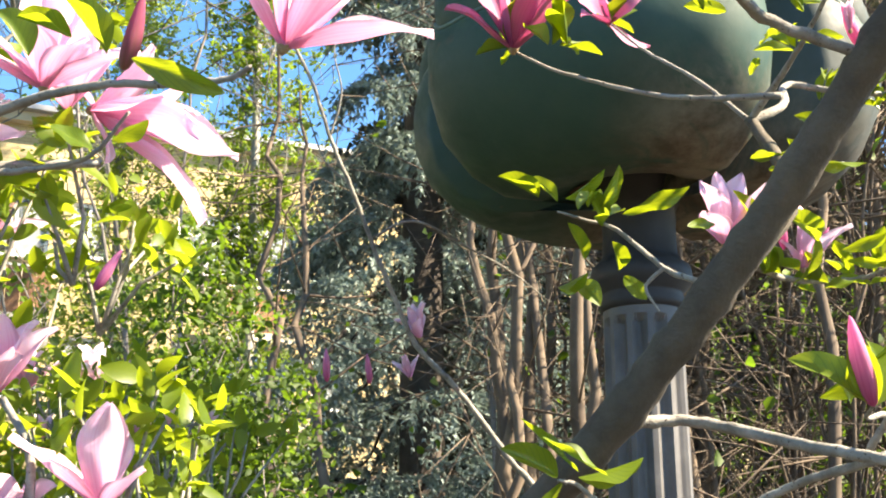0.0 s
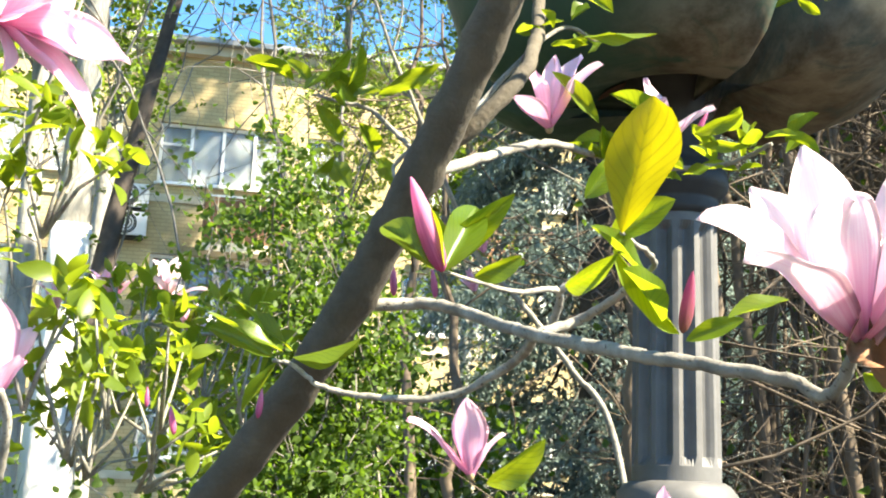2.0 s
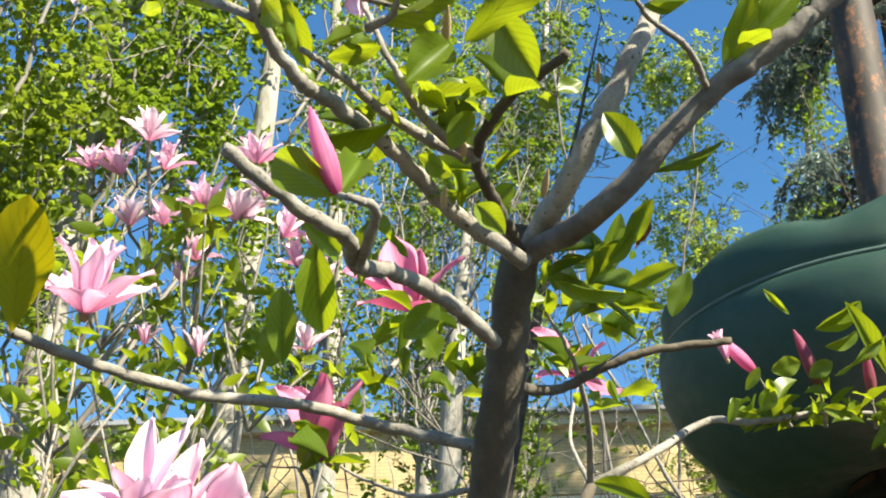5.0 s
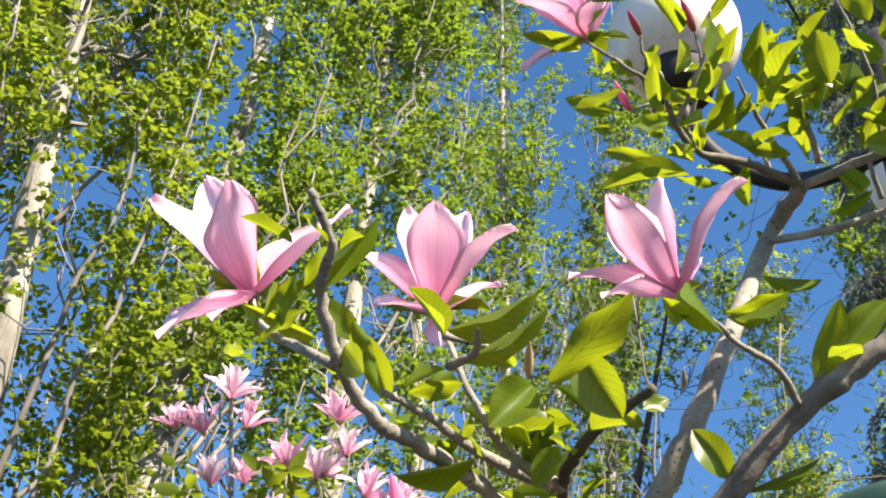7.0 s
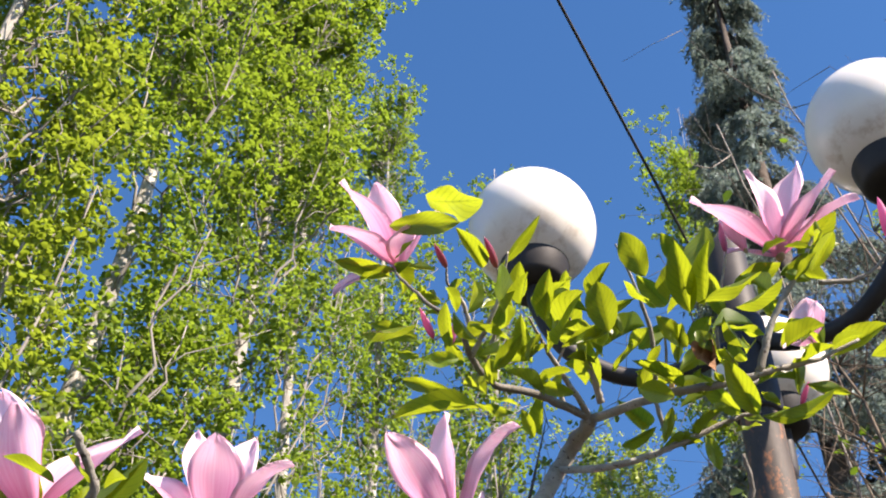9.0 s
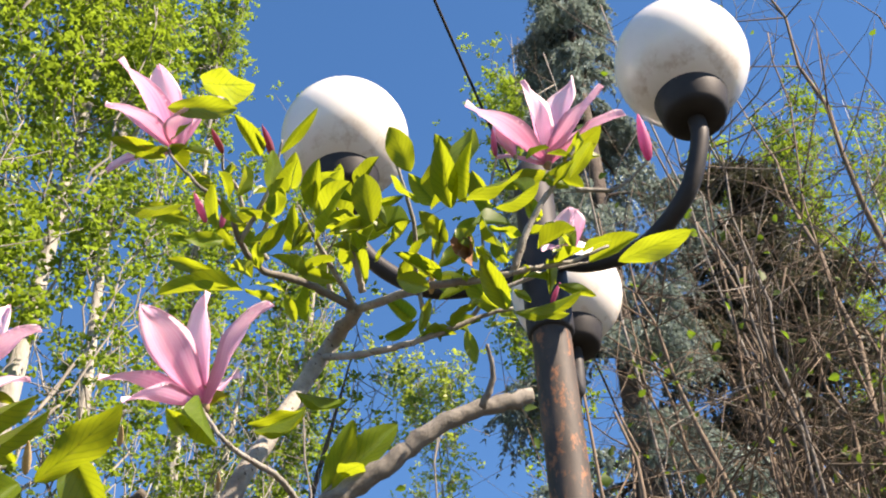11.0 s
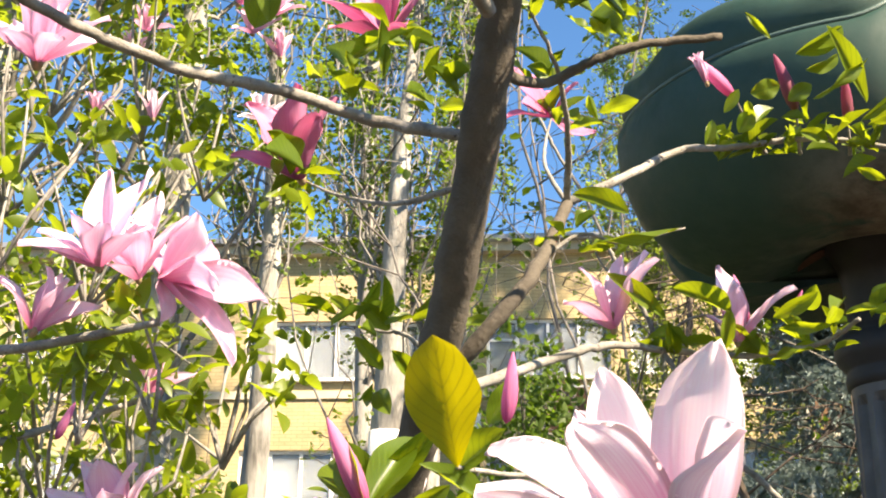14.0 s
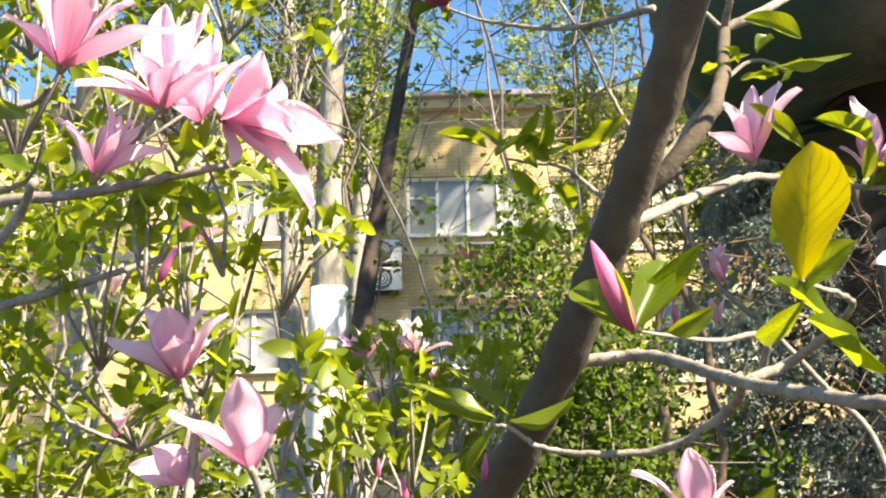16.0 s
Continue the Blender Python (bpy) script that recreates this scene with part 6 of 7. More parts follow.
def spruce(x, y, height, spread, seed, label, needles=None):
    """A spruce: drooping boughs with side shoots that hang and bristle with needles."""
    rng = np.random.default_rng(seed)
    t = empty("spruce_tree", label, "spruce tree", at=(x, y, 0))
    axis = np.array([(0, 0, z) for z in np.linspace(0, height, 14)])
    tubes("trunk", [(axis, np.linspace(0.17, 0.015, 14))], 12, M_SPRUCE_BARK, t, wobble=0.06)
    bars, shoots = [], []
    z = 0.9
    while z < height - 0.3:
        for k in range(6 if z < 6 else 5):
            a = rng.uniform(0, 2 * math.pi)
            reach = spread * (0.8 * (1 - z / height) ** 0.6 if needles else 0.42 * (1 - z / height) ** 0.8 + 0.6 * max(0, 1 - z / 4.2)) * (rng.uniform(0.5, 1.25) if z < 6 else rng.uniform(0.35, 1.75)) + 0.1
            out = np.array([math.cos(a), math.sin(a), 0])
            q = [np.array([0, 0, z]), np.array([0, 0, z + 0.05]) + out * reach * 0.4, np.array([0, 0, z - 0.28 * reach]) + out * reach * 0.75, np.array([0, 0, z - 0.34 * reach]) + out * reach]
            path = spline(q, 5)
            bars.append((path, np.linspace(0.022, 0.004, len(path))))
            side = np.array([-out[1], out[0], 0])
            for m, p in enumerate(path[3:]):
                w = 0.30 * reach * (1 - 0.8 * m / len(path)) + 0.1
                for hand in (-1, 1):
                    end = p + side * hand * w * rng.uniform(0.7, 1.15) + out * w * 0.6
                    sag = rng.uniform(0.08, 0.26)
                    shoots.append((p, end, sag))
                    # hanging twiglets along the side shoot
                    for u in (0.35, 0.65, 0.95):
                        c = p + (end - p) * u - np.array([0, 0, sag * u * u])
                        shoots.append((c, c + out * 0.07 + side * hand * 0.05 + rng.normal(0, 0.035, 3), rng.uniform(0.10, 0.24)))
            shoots.append((path[-3], path[-1] + out * 0.12, 0.05))
        z += (0.36 + 0.2 * rng.random() if z < 6 else 0.36 + 0.3 * rng.random()) * (0.62 if needles else 1)
    tubes("branchwork", bars, 5, M_SPRUCE_BARK, t)["kind"] = "stuff"
    v, f = needle_shoots(shoots, rng, 0.085 if needles else 0.052, 0.05 if needles else 0.021, 3 if needles else 6)
    tagged(arrays("needle_cover", v, f, needles or M_SPRUCE, t), kind="stuff")


def thicket(x, y, height, width, stems, twigs, seed, label, leaves=0, material=None, lean=(0, 0), material_of=None):
    """A multi-stemmed shrub of bare crossing twigs."""
    rng = np.random.default_rng(seed)
    t = empty("bare_shrub", label, "shrub", "bare shrubs behind the lamp", at=(x, y, 0))
    bars, ends = [], []
    for _ in range(stems):
        a, h = rng.uniform(0, 2 * math.pi), height * rng.uniform(0.7, 1.05)
        w = width * rng.uniform(0.3, 1.0)
        o = np.array([math.cos(a), math.sin(a), 0]) * w
        o[:2] += np.array(lean) * h * 0.2
        p0 = np.array([rng.normal(0, 0.3), rng.normal(0, 0.3), 0])
        path = spline([p0, p0 + o * 0.25 + (0, 0, h * 0.35), p0 + o * 0.6 + rng.normal(0, 0.12, 3) + (0, 0, h * 0.7), p0 + o + (0, 0, h)], 7)
        path[1:] += rng.normal(0, 0.02, (len(path) - 1, 3))
        foot = rng.uniform(0.028, 0.042) if material_of is None and len(bars) < 8 * twigs else rng.uniform(0.009, 0.017)
        tubes("stem", [(path, np.linspace(foot, 0.005, len(path)) ** 1.0)], 8, material_of or M_TWIG, t, wobble=0.06)
        for k in range(twigs):
            j = rng.integers(4, len(path) - 1)
            d = rng.normal(0, 1, 3) * (1, 1, 0.7) + (0, 0, 0.35)
            d /= np.linalg.norm(d)
            ln = rng.uniform(0.3, 1.1)
            bend = rng.normal(0, 0.16, 3) * ln
            tw = np.array([path[j], path[j] + d * ln * 0.33 + bend * 0.6, path[j] + d * ln * 0.68 + bend, path[j] + d * ln + bend * 0.7 + (0, 0, -0.08 * ln)])
            r = rng.uniform(0.0026, 0.0066)
            bars.append((tw, [r, r * 0.8, r * 0.55, r * 0.3]))
            for _ in range(2):
                e = rng.normal(0, 0.22, 3) + d * 0.15
                s = tw[rng.integers(1, 4)]
                bars.append((np.array([s, s + e * 0.5 + rng.normal(0, 0.02, 3), s + e]), [r * 0.5, r * 0.35, r * 0.2]))
                ends.append(s + e)
    tagged(tubes("twig_tangle", bars, 4, material_of or M_TWIG, t), kind="stuff")
    if leaves:
        ends = np.array(ends)
        c = ends[rng.integers(0, len(ends), leaves)] + rng.normal(0, 0.06, (leaves, 3))
        v, f = blades(c, 0.055, rng, 0.2)
        tagged(arrays("foliage", v, f, material, t), kind="stuff")


def leafy_shrub(x, y, height, width, leaves, seed, label, size=0.056, loose=1.0):
    """A dense green shrub on many upright stems."""
    rng = np.random.default_rng(seed)
    t = empty("leafy_shrub", label, "shrub", "green shrubs before the building", at=(x, y, 0))
    bars, tips = [], []
    for _ in range(16):
        a, w, h = rng.uniform(0, 2 * math.pi), width * rng.uniform(0.15, 1), height * rng.uniform(0.65, 1)
        o = np.array([math.cos(a) * w, math.sin(a) * w, 0])
        path = spline([o * 0.15, o * 0.5 + (0, 0, h * 0.45), o * 0.85 + (0, 0, h * 0.8), o + (0, 0, h)], 6)
        path[1:] += rng.normal(0, 0.025, (len(path) - 1, 3))
        bars.append((path, np.linspace(0.018, 0.004, len(path)) * loose))
        for k in range(14):
            j = rng.integers(4, len(path))
            e = path[j] + rng.normal(0, 0.24 * loose, 3) + (0, 0, 0.1 * loose)
            bars.append((np.array([path[j], (path[j] + e) / 2 + rng.normal(0, 0.02, 3), e]), [0.006 * loose, 0.004 * loose, 0.002 * loose]))
            tips += [e, (path[j] + e) / 2]
    tubes("branchwork", bars, 5, M_TWIG_GREY, t)["kind"] = "stuff"
    tips = np.array(tips)
    c = tips[rng.integers(0, len(tips), leaves)] + rng.normal(0, 0.075 * loose, (leaves, 3))
    v, f = blades(c, size, rng, 0.1)
    tagged(arrays("foliage", v, f, M_SHRUB, t), kind="stuff")


POPLARS = (
    (36.5, 11.0, 20.0, 1.7, 52000, 1, 0.22), (44, 10.0, 19.5, 1.9, 70000, 2, 0.16), (53, 9.0, 18.5, 1.9, 70000, 3, 0.2), (32.3, 13.5, 22.5, 1.2, 38000, 4, 0.25),
    (26.6, 16.5, 24.0, 1.15, 46000, 5, 0.25), (23.6, 17.5, 22.8, 1.1, 36000, 6, 0.3), (6.5, 18.5, 25.4, 0.85, 62000, 7, 0.12), (11.6, 20.0, 16.5, 1.6, 50000, 8, 0.16),
    (-6.0, 22.0, 23.5, 1.2, 40000, 9, 0.2), (-10.8, 21.0, 22.8, 1.3, 44000, 10, 0.2), (63, 9.5, 18.0, 2.0, 24000, 11, 0.16), (-14, 21.0, 23.0, 1.5, 18000, 12, 0.2),
)
for az, dist, h, r, n, s, low in POPLARS:
    near = dist < 11.5
    poplar(az, dist, h, r, n, s, "tall poplar with pale bark and fresh green spring leaves" if near else "tall narrow poplar with fresh green spring leaves", bottom=low,
           leaf_size=0.064 if s == 8 else 0.073 if near else 0.07, thick=0.10 if s in (7, 8) else 0.21 if near else 0.17, foliage=M_OLIVE if s == 3 else M_POPLAR_PALE if s == 8 else None, low_leaf=11 if s in (1, 2, 4, 5) else 0, lean=(0.6, 0) if s == 6 else (0, 0))
poplar(25.5, 8.4, 8.2, 1.1, 6000, 21, "poplar with pale grey bark and few leaves", white=3.4, leaf_size=0.045, thick=0.215, bottom=0.3, fine=0.5, sprigs=5, limbs=26)
poplar(26.2, 8.9, 8.4, 1.2, 3600, 22, "half-bare poplar with a dark leaning trunk", leaf_size=0.045, thick=0.12, bottom=0.45, fine=0.55, sprigs=5, limbs=16, bark=M_SPRUCE_BARK, lean=(1.9, 0.4))
spruce(-0.06, 7.6, 13.8, 2.15, 31, "blue-grey spruce with drooping boughs")
spruce(1.4, 11.8, 13.3, 2.4, 33, "dark old spruce behind the bare shrubs", M_SPRUCE_DARK)
spruce(3.9, 11.4, 9.6, 2.8, 34, "dark old spruce behind the bare shrubs", M_SPRUCE_DARK)
for k, (x, y, h, w) in enumerate(((0.95, 4.6, 5.4, 0.9), (1.9, 4.4, 5.0, 0.9), (0.5, 5.4, 6.6, 0.7), (2.7, 5.4, 5.6, 1.0), (3.0, 4.7, 5.4, 1.0), (1.15, 5.2, 6.3, 0.8), (1.6, 5.0, 5.6, 0.8))):
    thicket(x, y, h, w, 9, 42, 50 + k, "tangled brown shrub with bare spring twigs", 300, M_SHRUB)
for k, (x, y) in enumerate(((0.10, 4.15), (0.24, 4.25), (0.65, 4.15))):
    thicket(x, y, 4.6, 0.45, 3, 12, 90 + k, "bare shrub with a smooth brown trunk")
thicket(-0.3, 4.6, 3.9, 0.8, 2, 20, 58, "thin shrub with bare twigs under the spruce")
thicket(0.35, 5.0, 8.8, 0.9, 4, 26, 56, "slender bare tree with thin grey twigs", material_of=M_TWIG_GREY)
thicket(1.25, 5.7, 9.4, 1.2, 6, 30, 57, "tall bare shrub with long thin twigs", 60, M_SHRUB)
thicket(-1.35, 5.9, 6.0, 1.4, 4, 22, 59, "slender half-bare young tree with thin grey twigs", 300, M_SHRUB, material_of=M_TWIG_GREY)
thicket(-3.5, 4.3, 4.9, 0.9, 4, 26, 60, "slender half-bare young tree with dark twigs", 120, M_SHRUB, material_of=M_BARK_DARK)
leafy_shrub(-0.88, 3.25, 2.6, 0.22, 13000, 61, "slender green lilac bush before the spruce", 0.025, 0.45)
leafy_shrub(-1.7, 6.6, 3.15, 0.7, 7500, 62, "dark green bush in front of the building", 0.045)
leafy_shrub(-1.15, 5.3, 2.0, 0.7, 6500, 63, "low dark green bush")
leafy_shrub(-4.8, 7.5, 2.4, 1.0, 8500, 64, "green bush beside the poplars")
leafy_shrub(2.4, 7.5, 3.6, 1.2, 6000, 65, "dark bush behind the bare shrubs")


def cable():
    pts = [(-1.27 + 0.09 * (y - 5.75), y, 11.03 - 0.066 * (y - 5.75) + 0.004 * (y - 5.75) ** 2) for y in np.linspace(-6, 19, 41)]
    tagged(tubes("overhead_cable", [(pts, [0.015] * len(pts))], 8, M_CABLE), "black overhead cable sagging between the trees", "cable")


cable()
# ---- second magnolia ----
BUSH = empty("magnolia_bush", "second magnolia covered in pink flowers and young leaves", "magnolia", at=(-1.6, 1.85, 0))
BHOME = BUSH.matrix_world.inverted()


def bush_flower(base, axis, length, n, spread, seed):
    bloom(base, axis, length, n, spread, seed, BUSH, BHOME, PETALS_SUNLIT if seed % 3 == 0 else PETALS)


def bush_limbs():
    """Upright stems that fork into leafy twigs."""
    rng = np.random.default_rng(71)
    bars, tips = [], []
    for k in range(15):
        a, w, h = rng.uniform(0, 2 * math.pi), rng.uniform(0.1, 0.5), rng.uniform(1.5, 2.7)
        o = np.array([math.cos(a) * w, math.sin(a) * w, 0])
        path = spline([o * 0.1, o * 0.45 + (0, 0, h * 0.45), o * 0.8 + (0, 0, h * 0.78), o * 1.05 + (0, 0, h)], 7)
        path[1:] += rng.normal(0, 0.012, (len(path) - 1, 3))
        tubes("branch", [(path, np.linspace(0.011, 0.003, len(path)))], 8, M_BARK, BUSH, wobble=0.06)
        for m in range(13):
            j = rng.integers(7, len(path))
            d = rng.normal(0, 0.2, 3) + (0, 0, 0.12)
            mid = path[j] + d * 0.5 + rng.normal(0, 0.02, 3)
            bars.append((np.array([path[j], mid, path[j] + d]), [0.004, 0.003, 0.002]))
            tips += [path[j] + d, mid]
    tagged(tubes("twig_tangle", bars, 6, M_BARK, BUSH), kind="stuff")
    tips = np.array(tips)
    c = tips[rng.integers(0, len(tips), 6200)] + rng.normal(0, 0.03, (6200, 3))
    v, f = fine_leaves(c, 0.046, rng)
    tagged(arrays("foliage", v, f, M_FAR_LEAF, BUSH), kind="stuff")
    return tips


def bush_limb(r0, r1, *pts):
    path = spline([tuple(BHOME @ Vector(p)) for p in pts], 8)
    tubes("branch", [(path, np.linspace(r0, r1, len(path)))], 9, M_BARK, BUSH, wobble=0.07)


def bush_leaves(centre, n, spread, seed):
    """Short twigs that end in rosettes of young leaves."""
    rng = np.random.default_rng(seed + 300)
    c = np.array(BHOME @ Vector(centre))
    m = max(2, n // 8)
    d = rng.normal(size=(m, 3)) * (1, 1, 0.8) + (0, 0, 0.45)
    d /= np.linalg.norm(d, axis=1)[:, None]
    root = c - (0, 0, spread * 0.8)
    ends = c + d * spread * rng.uniform(0.25, 1.1, (m, 1))
    bars = [(np.array([root, root + (e - root) * 0.5 + rng.normal(0, spread * 0.08, 3), e]), [0.0035, 0.0028, 0.0018]) for e in ends]
    tagged(tubes("twig_tangle", bars, 5, M_BARK, BUSH), kind="stuff")
    tips = np.repeat(ends, 9, 0) + rng.normal(0, 0.014, (m * 9, 3))
    v, f = fine_leaves(tips, 0.046, rng, -0.4)
    tagged(arrays("foliage", v, f, M_FAR_LEAF, BUSH), kind="stuff")


bush_limbs()
bush_flower((-1.232, 1.538, 2.929), (0.323, -0.365, 0.873), 0.070, 10, 54, 60)
bush_flower((-1.292, 1.543, 2.870), (-0.132, -0.559, 0.819), 0.070, 10, 54, 61)
bush_flower((-1.215, 1.575, 2.881), (0.408, -0.313, 0.858), 0.066, 9, 54, 62)
bush_flower((-1.296, 1.593, 2.783), (0.105, -0.474, 0.874), 0.066, 9, 54, 63)
bush_flower((-1.239, 1.621, 2.786), (0.237, -0.412, 0.880), 0.057, 9, 54, 64)
bush_flower((-1.101, 1.576, 2.763), (-0.061, -0.537, 0.841), 0.070, 10, 54, 65)
bush_flower((-1.057, 1.608, 2.747), (0.284, -0.387, 0.877), 0.070, 10, 54, 66)
bush_flower((-1.196, 1.677, 2.727), (0.294, -0.381, 0.876), 0.061, 9, 54, 67)
bush_flower((-0.999, 1.581, 2.840), (0.105, -0.474, 0.874), 0.066, 9, 54, 68)
bush_flower((-0.992, 1.466, 2.405), (0.196, -0.433, 0.880), 0.050, 5, 30, 69)
bush_flower((-0.919, 1.621, 2.628), (0.045, -0.499, 0.866), 0.057, 9, 54, 70)
bush_flower((-0.932, 1.588, 2.672), (0.435, -0.295, 0.851), 0.066, 9, 54, 71)
bush_flower((-0.931, 1.695, 2.496), (0.045, -0.499, 0.866), 0.057, 9, 54, 72)
bush_flower((-1.192, 1.562, 2.500), (0.341, -0.355, 0.871), 0.041, 8, 30, 73)
bush_flower((-1.339, 1.515, 2.879), (-0.071, -0.540, 0.838), 0.057, 9, 54, 74)
bush_flower((-0.997, 1.615, 2.785), (0.306, -0.375, 0.875), 0.061, 10, 54, 75)
bush_flower((-0.886, 1.621, 2.656), (0.577, -0.191, 0.794), 0.061, 10, 54, 76)
bush_flower((-1.229, 1.684, 2.688), (0.240, -0.410, 0.880), 0.049, 9, 54, 77)
bush_flower((-1.042, 1.612, 2.752), (0.733, -0.043, 0.678), 0.057, 9, 54, 78)
bush_flower((-0.944, 1.151, 2.335), (0.368, -0.338, 0.866), 0.120, 11, 54, 79)
bush_flower((-1.206, 2.649, 1.961), (-0.028, -0.248, 0.968), 0.090, 11, 54, 80)
bush_flower((-1.070, 2.653, 1.972), (0.005, -0.247, 0.969), 0.094, 13, 54, 81)
bush_flower((-1.036, 2.704, 1.905), (-0.082, -0.250, 0.965), 0.061, 4, 30, 82)
bush_flower((-0.966, 2.613, 1.856), (0.068, -0.252, 0.965), 0.061, 4, 30, 83)
bush_flower((-0.898, 2.606, 1.879), (0.011, -0.252, 0.968), 0.061, 4, 30, 84)
bush_flower((-1.157, 2.617, 1.851), (0.018, -0.252, 0.968), 0.057, 4, 30, 85)
bush_flower((-1.332, 2.649, 1.936), (0.076, -0.243, 0.967), 0.074, 8, 30, 86)
bush_flower((-1.280, 2.397, 1.778), (0.233, -0.146, 0.961), 0.057, 9, 54, 87)
bush_flower((-0.780, 2.280, 1.831), (0.192, -0.187, 0.963), 0.041, 4, 30, 88)
bush_flower((-1.069, 1.456, 1.682), (0.192, -0.187, 0.963), 0.050, 4, 30, 89)
bush_flower((-1.164, 1.578, 1.921), (0.253, -0.164, 0.954), 0.050, 4, 30, 90)
bush_flower((-0.909, 1.699, 2.620), (0.137, -0.388, 0.912), 0.057, 5, 30, 91)
bush_limb(0.004, 0.003, (-1.119, 2.220, 1.613), (-1.040, 2.262, 1.766), (-0.986, 2.311, 1.859), (-1.048, 2.587, 1.974))
bush_limb(0.004, 0.003, (-0.986, 2.311, 1.859), (-0.863, 2.304, 1.839), (-0.778, 2.278, 1.841))
bush_limb(0.009, 0.005, (-1.298, 1.252, 1.947), (-1.119, 1.253, 1.975), (-1.010, 1.258, 1.974), (-0.890, 1.264, 1.982), (-0.799, 1.272, 1.991))
bush_limb(0.006, 0.004, (-0.850, 1.287, 1.579), (-0.857, 1.313, 1.674), (-0.903, 1.358, 1.742))
bush_limb(0.006, 0.004, (-0.728, 1.234, 1.525), (-0.705, 1.194, 1.583), (-0.703, 1.168, 1.613))
bush_limb(0.007, 0.004, (-1.676, 1.687, 2.314), (-1.397, 1.684, 2.550), (-1.284, 1.646, 2.706), (-1.233, 1.540, 2.924))
bush_limb(0.007, 0.004, (-1.434, 1.817, 2.299), (-1.249, 1.756, 2.553), (-1.166, 1.654, 2.685), (-1.063, 1.608, 2.742))
bush_limb(0.008, 0.005, (-1.129, 1.175, 1.840), (-1.043, 1.185, 1.918), (-0.981, 1.142, 1.956))
bush_limb(0.007, 0.004, (-1.175, 1.271, 1.833), (-1.055, 1.353, 1.883), (-0.940, 1.433, 1.937))
bush_limb(0.006, 0.003, (-1.234, 2.631, 1.621), (-1.167, 2.643, 1.789), (-1.098, 2.676, 1.878), (-1.076, 2.674, 1.972))
bush_limb(0.004, 0.003, (-1.098, 2.676, 1.878), (-0.974, 2.685, 1.867), (-0.919, 2.677, 1.910))
blossom(BUSH, BHOME, (-0.925, 1.387, 1.749), (-1.008, 1.344, 1.803, 0.048), (-0.946, 1.335, 1.834, 0.045), (-0.904, 1.317, 1.832, 0.054), (-0.875, 1.348, 1.831, 0.045), (-0.860, 1.386, 1.832, 0.040), (-0.882, 1.303, 1.790, 0.042))
blossom(BUSH, BHOME, (-0.816, 1.296, 2.062), (-0.748, 1.268, 2.130, 0.061), (-0.711, 1.251, 2.075, 0.064), (-0.651, 1.289, 2.010, 0.063), (-0.682, 1.278, 1.931, 0.049), (-0.788, 1.269, 1.992, 0.036), (-0.684, 1.234, 2.011, 0.049), (-0.846, 1.322, 2.129, 0.048))
blossom(BUSH, BHOME, (-0.852, 1.210, 2.053), (-0.950, 1.168, 2.087, 0.038), (-0.909, 1.158, 2.095, 0.041), (-0.860, 1.159, 2.112, 0.044), (-0.869, 1.230, 2.201, 0.043), (-0.829, 1.264, 2.207, 0.041), (-0.746, 1.173, 2.080, 0.046), (-0.794, 1.135, 2.079, 0.042))
blossom(BUSH, BHOME, (-0.842, 1.278, 2.057), (-0.869, 1.265, 2.153, 0.041), (-0.829, 1.291, 2.184, 0.044), (-0.785, 1.295, 2.144, 0.041), (-0.814, 1.228, 2.113, 0.045), (-0.872, 1.214, 2.093, 0.036), (-0.841, 1.212, 2.058, 0.032))
bush_flower((-0.940, 1.205, 1.976), (0.449, -0.079, 0.890), .09, 7, 45, 14)
blossom(BUSH, BHOME, (-0.984, 1.513, 1.972), (-1.013, 1.491, 2.021, 0.036), (-0.967, 1.470, 2.036, 0.046), (-0.953, 1.509, 2.028, 0.039), (-0.895, 1.506, 1.991, 0.032), (-1.005, 1.470, 1.987, 0.030))
blossom(BUSH, BHOME, (-0.780, 1.317, 1.622), (-0.867, 1.269, 1.693, 0.040), (-0.769, 1.260, 1.726, 0.050), (-0.766, 1.363, 1.711, 0.036), (-0.730, 1.258, 1.660, 0.037))
blossom(BUSH, BHOME, (-0.872, 1.343, 1.611), (-0.947, 1.311, 1.634, 0.038), (-0.900, 1.290, 1.653, 0.041), (-0.827, 1.295, 1.645, 0.039), (-0.853, 1.266, 1.637, 0.035))
bush_leaves((-1.126, 2.589, 1.807), 26, .16, 0)
bush_leaves((-0.995, 2.590, 1.831), 28, .16, 1)
bush_leaves((-0.911, 2.588, 1.855), 22, .13, 2)
bush_leaves((-1.195, 2.502, 1.728), 60, .18, 3)
bush_leaves((-1.035, 2.519, 1.696), 70, .2, 4)
bush_leaves((-0.969, 2.267, 1.841), 60, .15, 5)
bush_leaves((-0.850, 2.264, 1.800), 60, .15, 6)
bush_leaves((-1.005, 2.125, 1.710), 60, .2, 7)
bush_leaves((-0.743, 2.206, 1.746), 40, .15, 8)
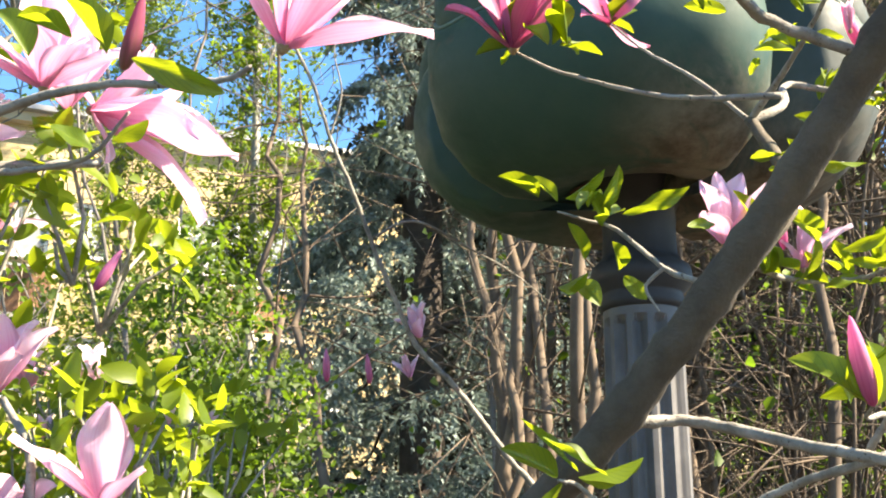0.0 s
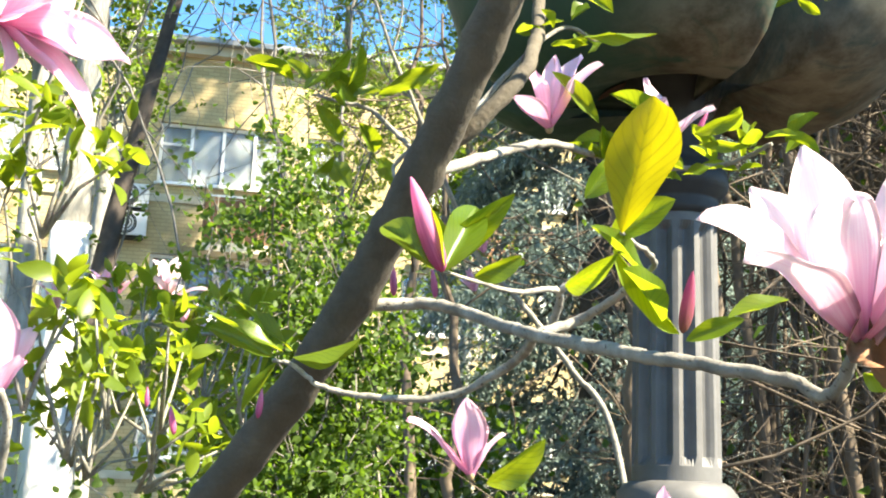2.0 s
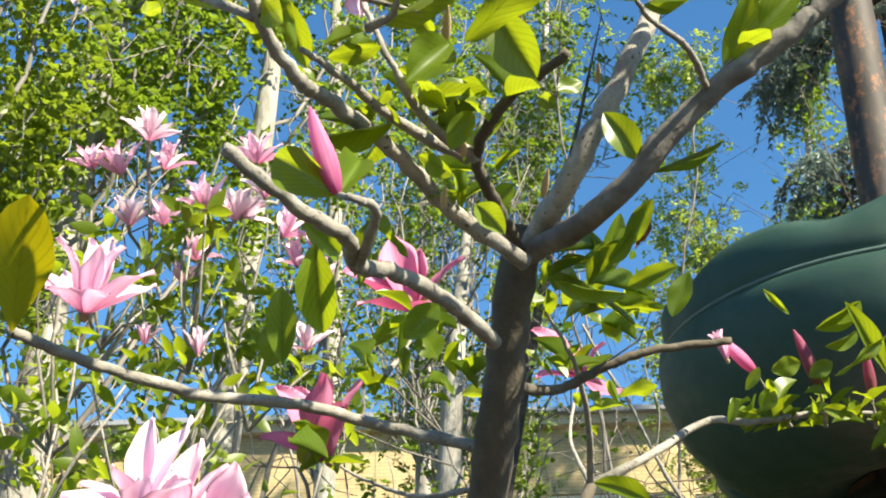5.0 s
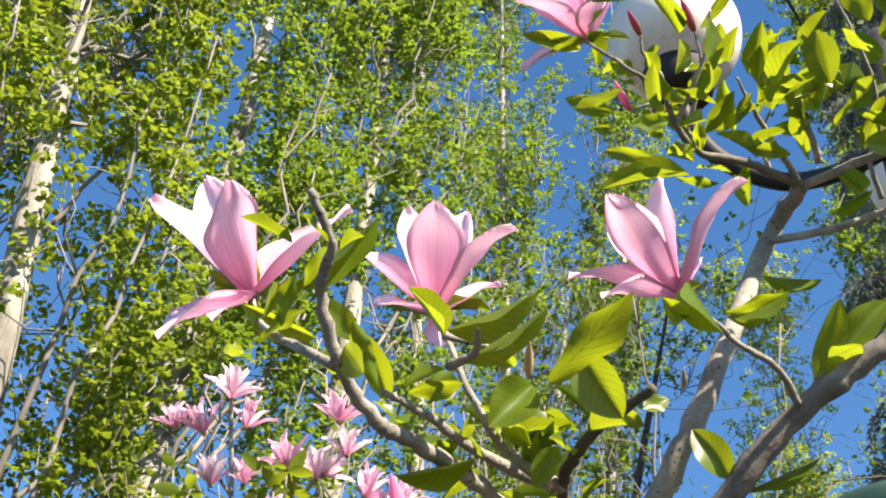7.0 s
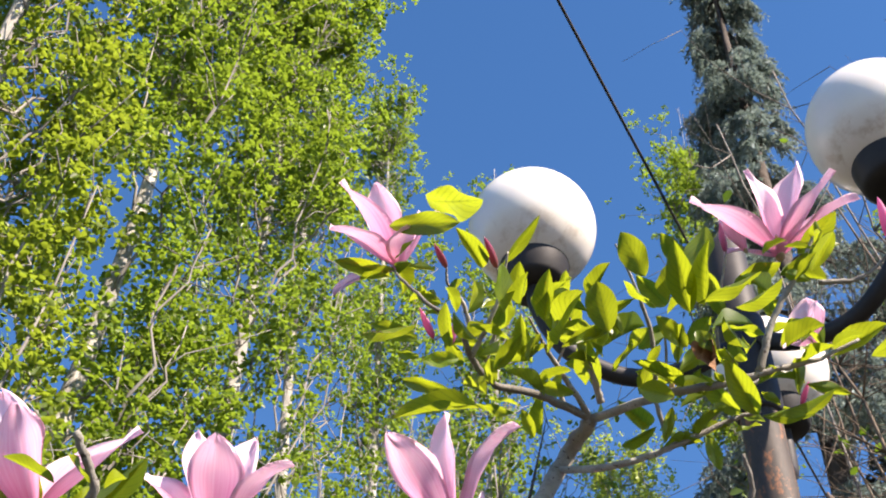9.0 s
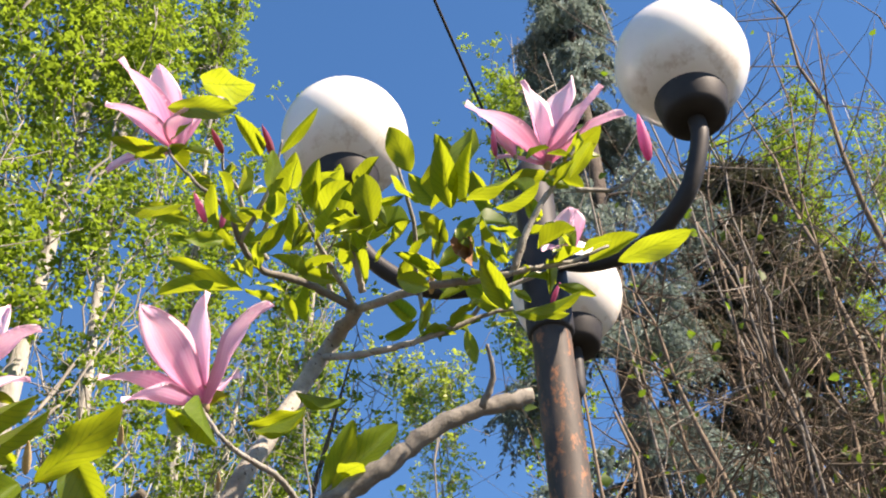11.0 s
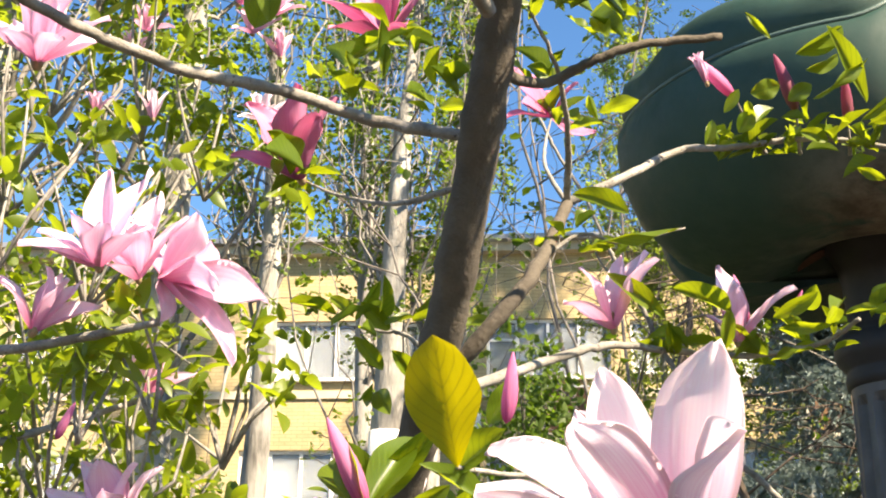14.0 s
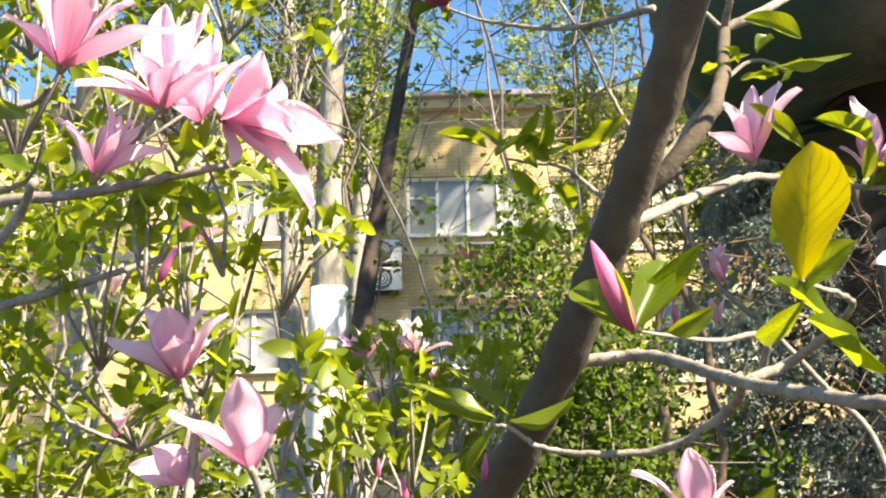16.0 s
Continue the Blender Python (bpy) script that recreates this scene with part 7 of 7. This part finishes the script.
bush_leaves((-0.831, 1.326, 1.946), 26, .1, 9)
bush_leaves((-0.927, 1.297, 1.929), 30, .1, 10)
bush_leaves((-0.831, 1.491, 1.939), 40, .12, 11)
bush_leaves((-0.952, 1.458, 1.906), 50, .15, 12)
bush_leaves((-1.071, 1.420, 1.895), 50, .15, 13)
bush_leaves((-0.769, 1.361, 1.688), 26, .1, 14)
bush_leaves((-1.034, 1.462, 1.787), 50, .15, 15)
bush_leaves((-0.994, 1.569, 1.847), 40, .12, 16)
bush_leaves((-0.726, 1.390, 1.637), 30, .1, 17)
bush_leaves((-1.279, 1.549, 2.660), 60, .2, 18)
bush_leaves((-1.146, 1.637, 2.625), 60, .2, 19)
bush_leaves((-1.145, 1.644, 2.404), 60, .2, 20)
bush_leaves((-1.183, 1.377, 2.393), 60, .2, 21)
bush_leaves((-1.116, 1.274, 2.199), 60, .2, 22)
bush_leaves((-1.105, 1.493, 2.266), 60, .2, 23)
bush_leaves((-1.023, 1.666, 2.468), 40, .15, 24)
bush_leaves((-0.916, 1.970, 1.793), 9, .14, 25)
bush_leaves((-0.830, 1.963, 1.729), 9, .14, 26)
bush_leaves((-0.761, 1.997, 1.690), 9, .14, 27)
bush_leaves((-0.903, 1.844, 1.668), 9, .14, 28)
bush_leaves((-0.819, 1.881, 1.639), 9, .14, 29)
bush_leaves((-0.729, 2.094, 1.775), 9, .13, 30)
bush_leaves((-1.041, 2.664, 1.892), 44, .13, 31)
bush_leaves((-1.133, 2.615, 1.958), 44, .13, 32)
bush_leaves((-1.180, 2.764, 1.884), 26, .13, 33)
bush_leaves((-1.091, 2.774, 1.838), 26, .13, 34)
bush_leaves((-0.996, 2.733, 1.873), 26, .13, 35)
bush_leaves((-0.849, 1.819, 1.723), 12, .13, 36)
bush_leaves((-0.766, 1.817, 1.725), 12, .13, 37)
bush_leaves((-0.880, 1.836, 1.658), 12, .13, 38)
bush_leaves((-0.781, 1.834, 1.661), 12, .13, 39)
bush_leaves((-0.923, 2.716, 1.935), 30, .1, 40)
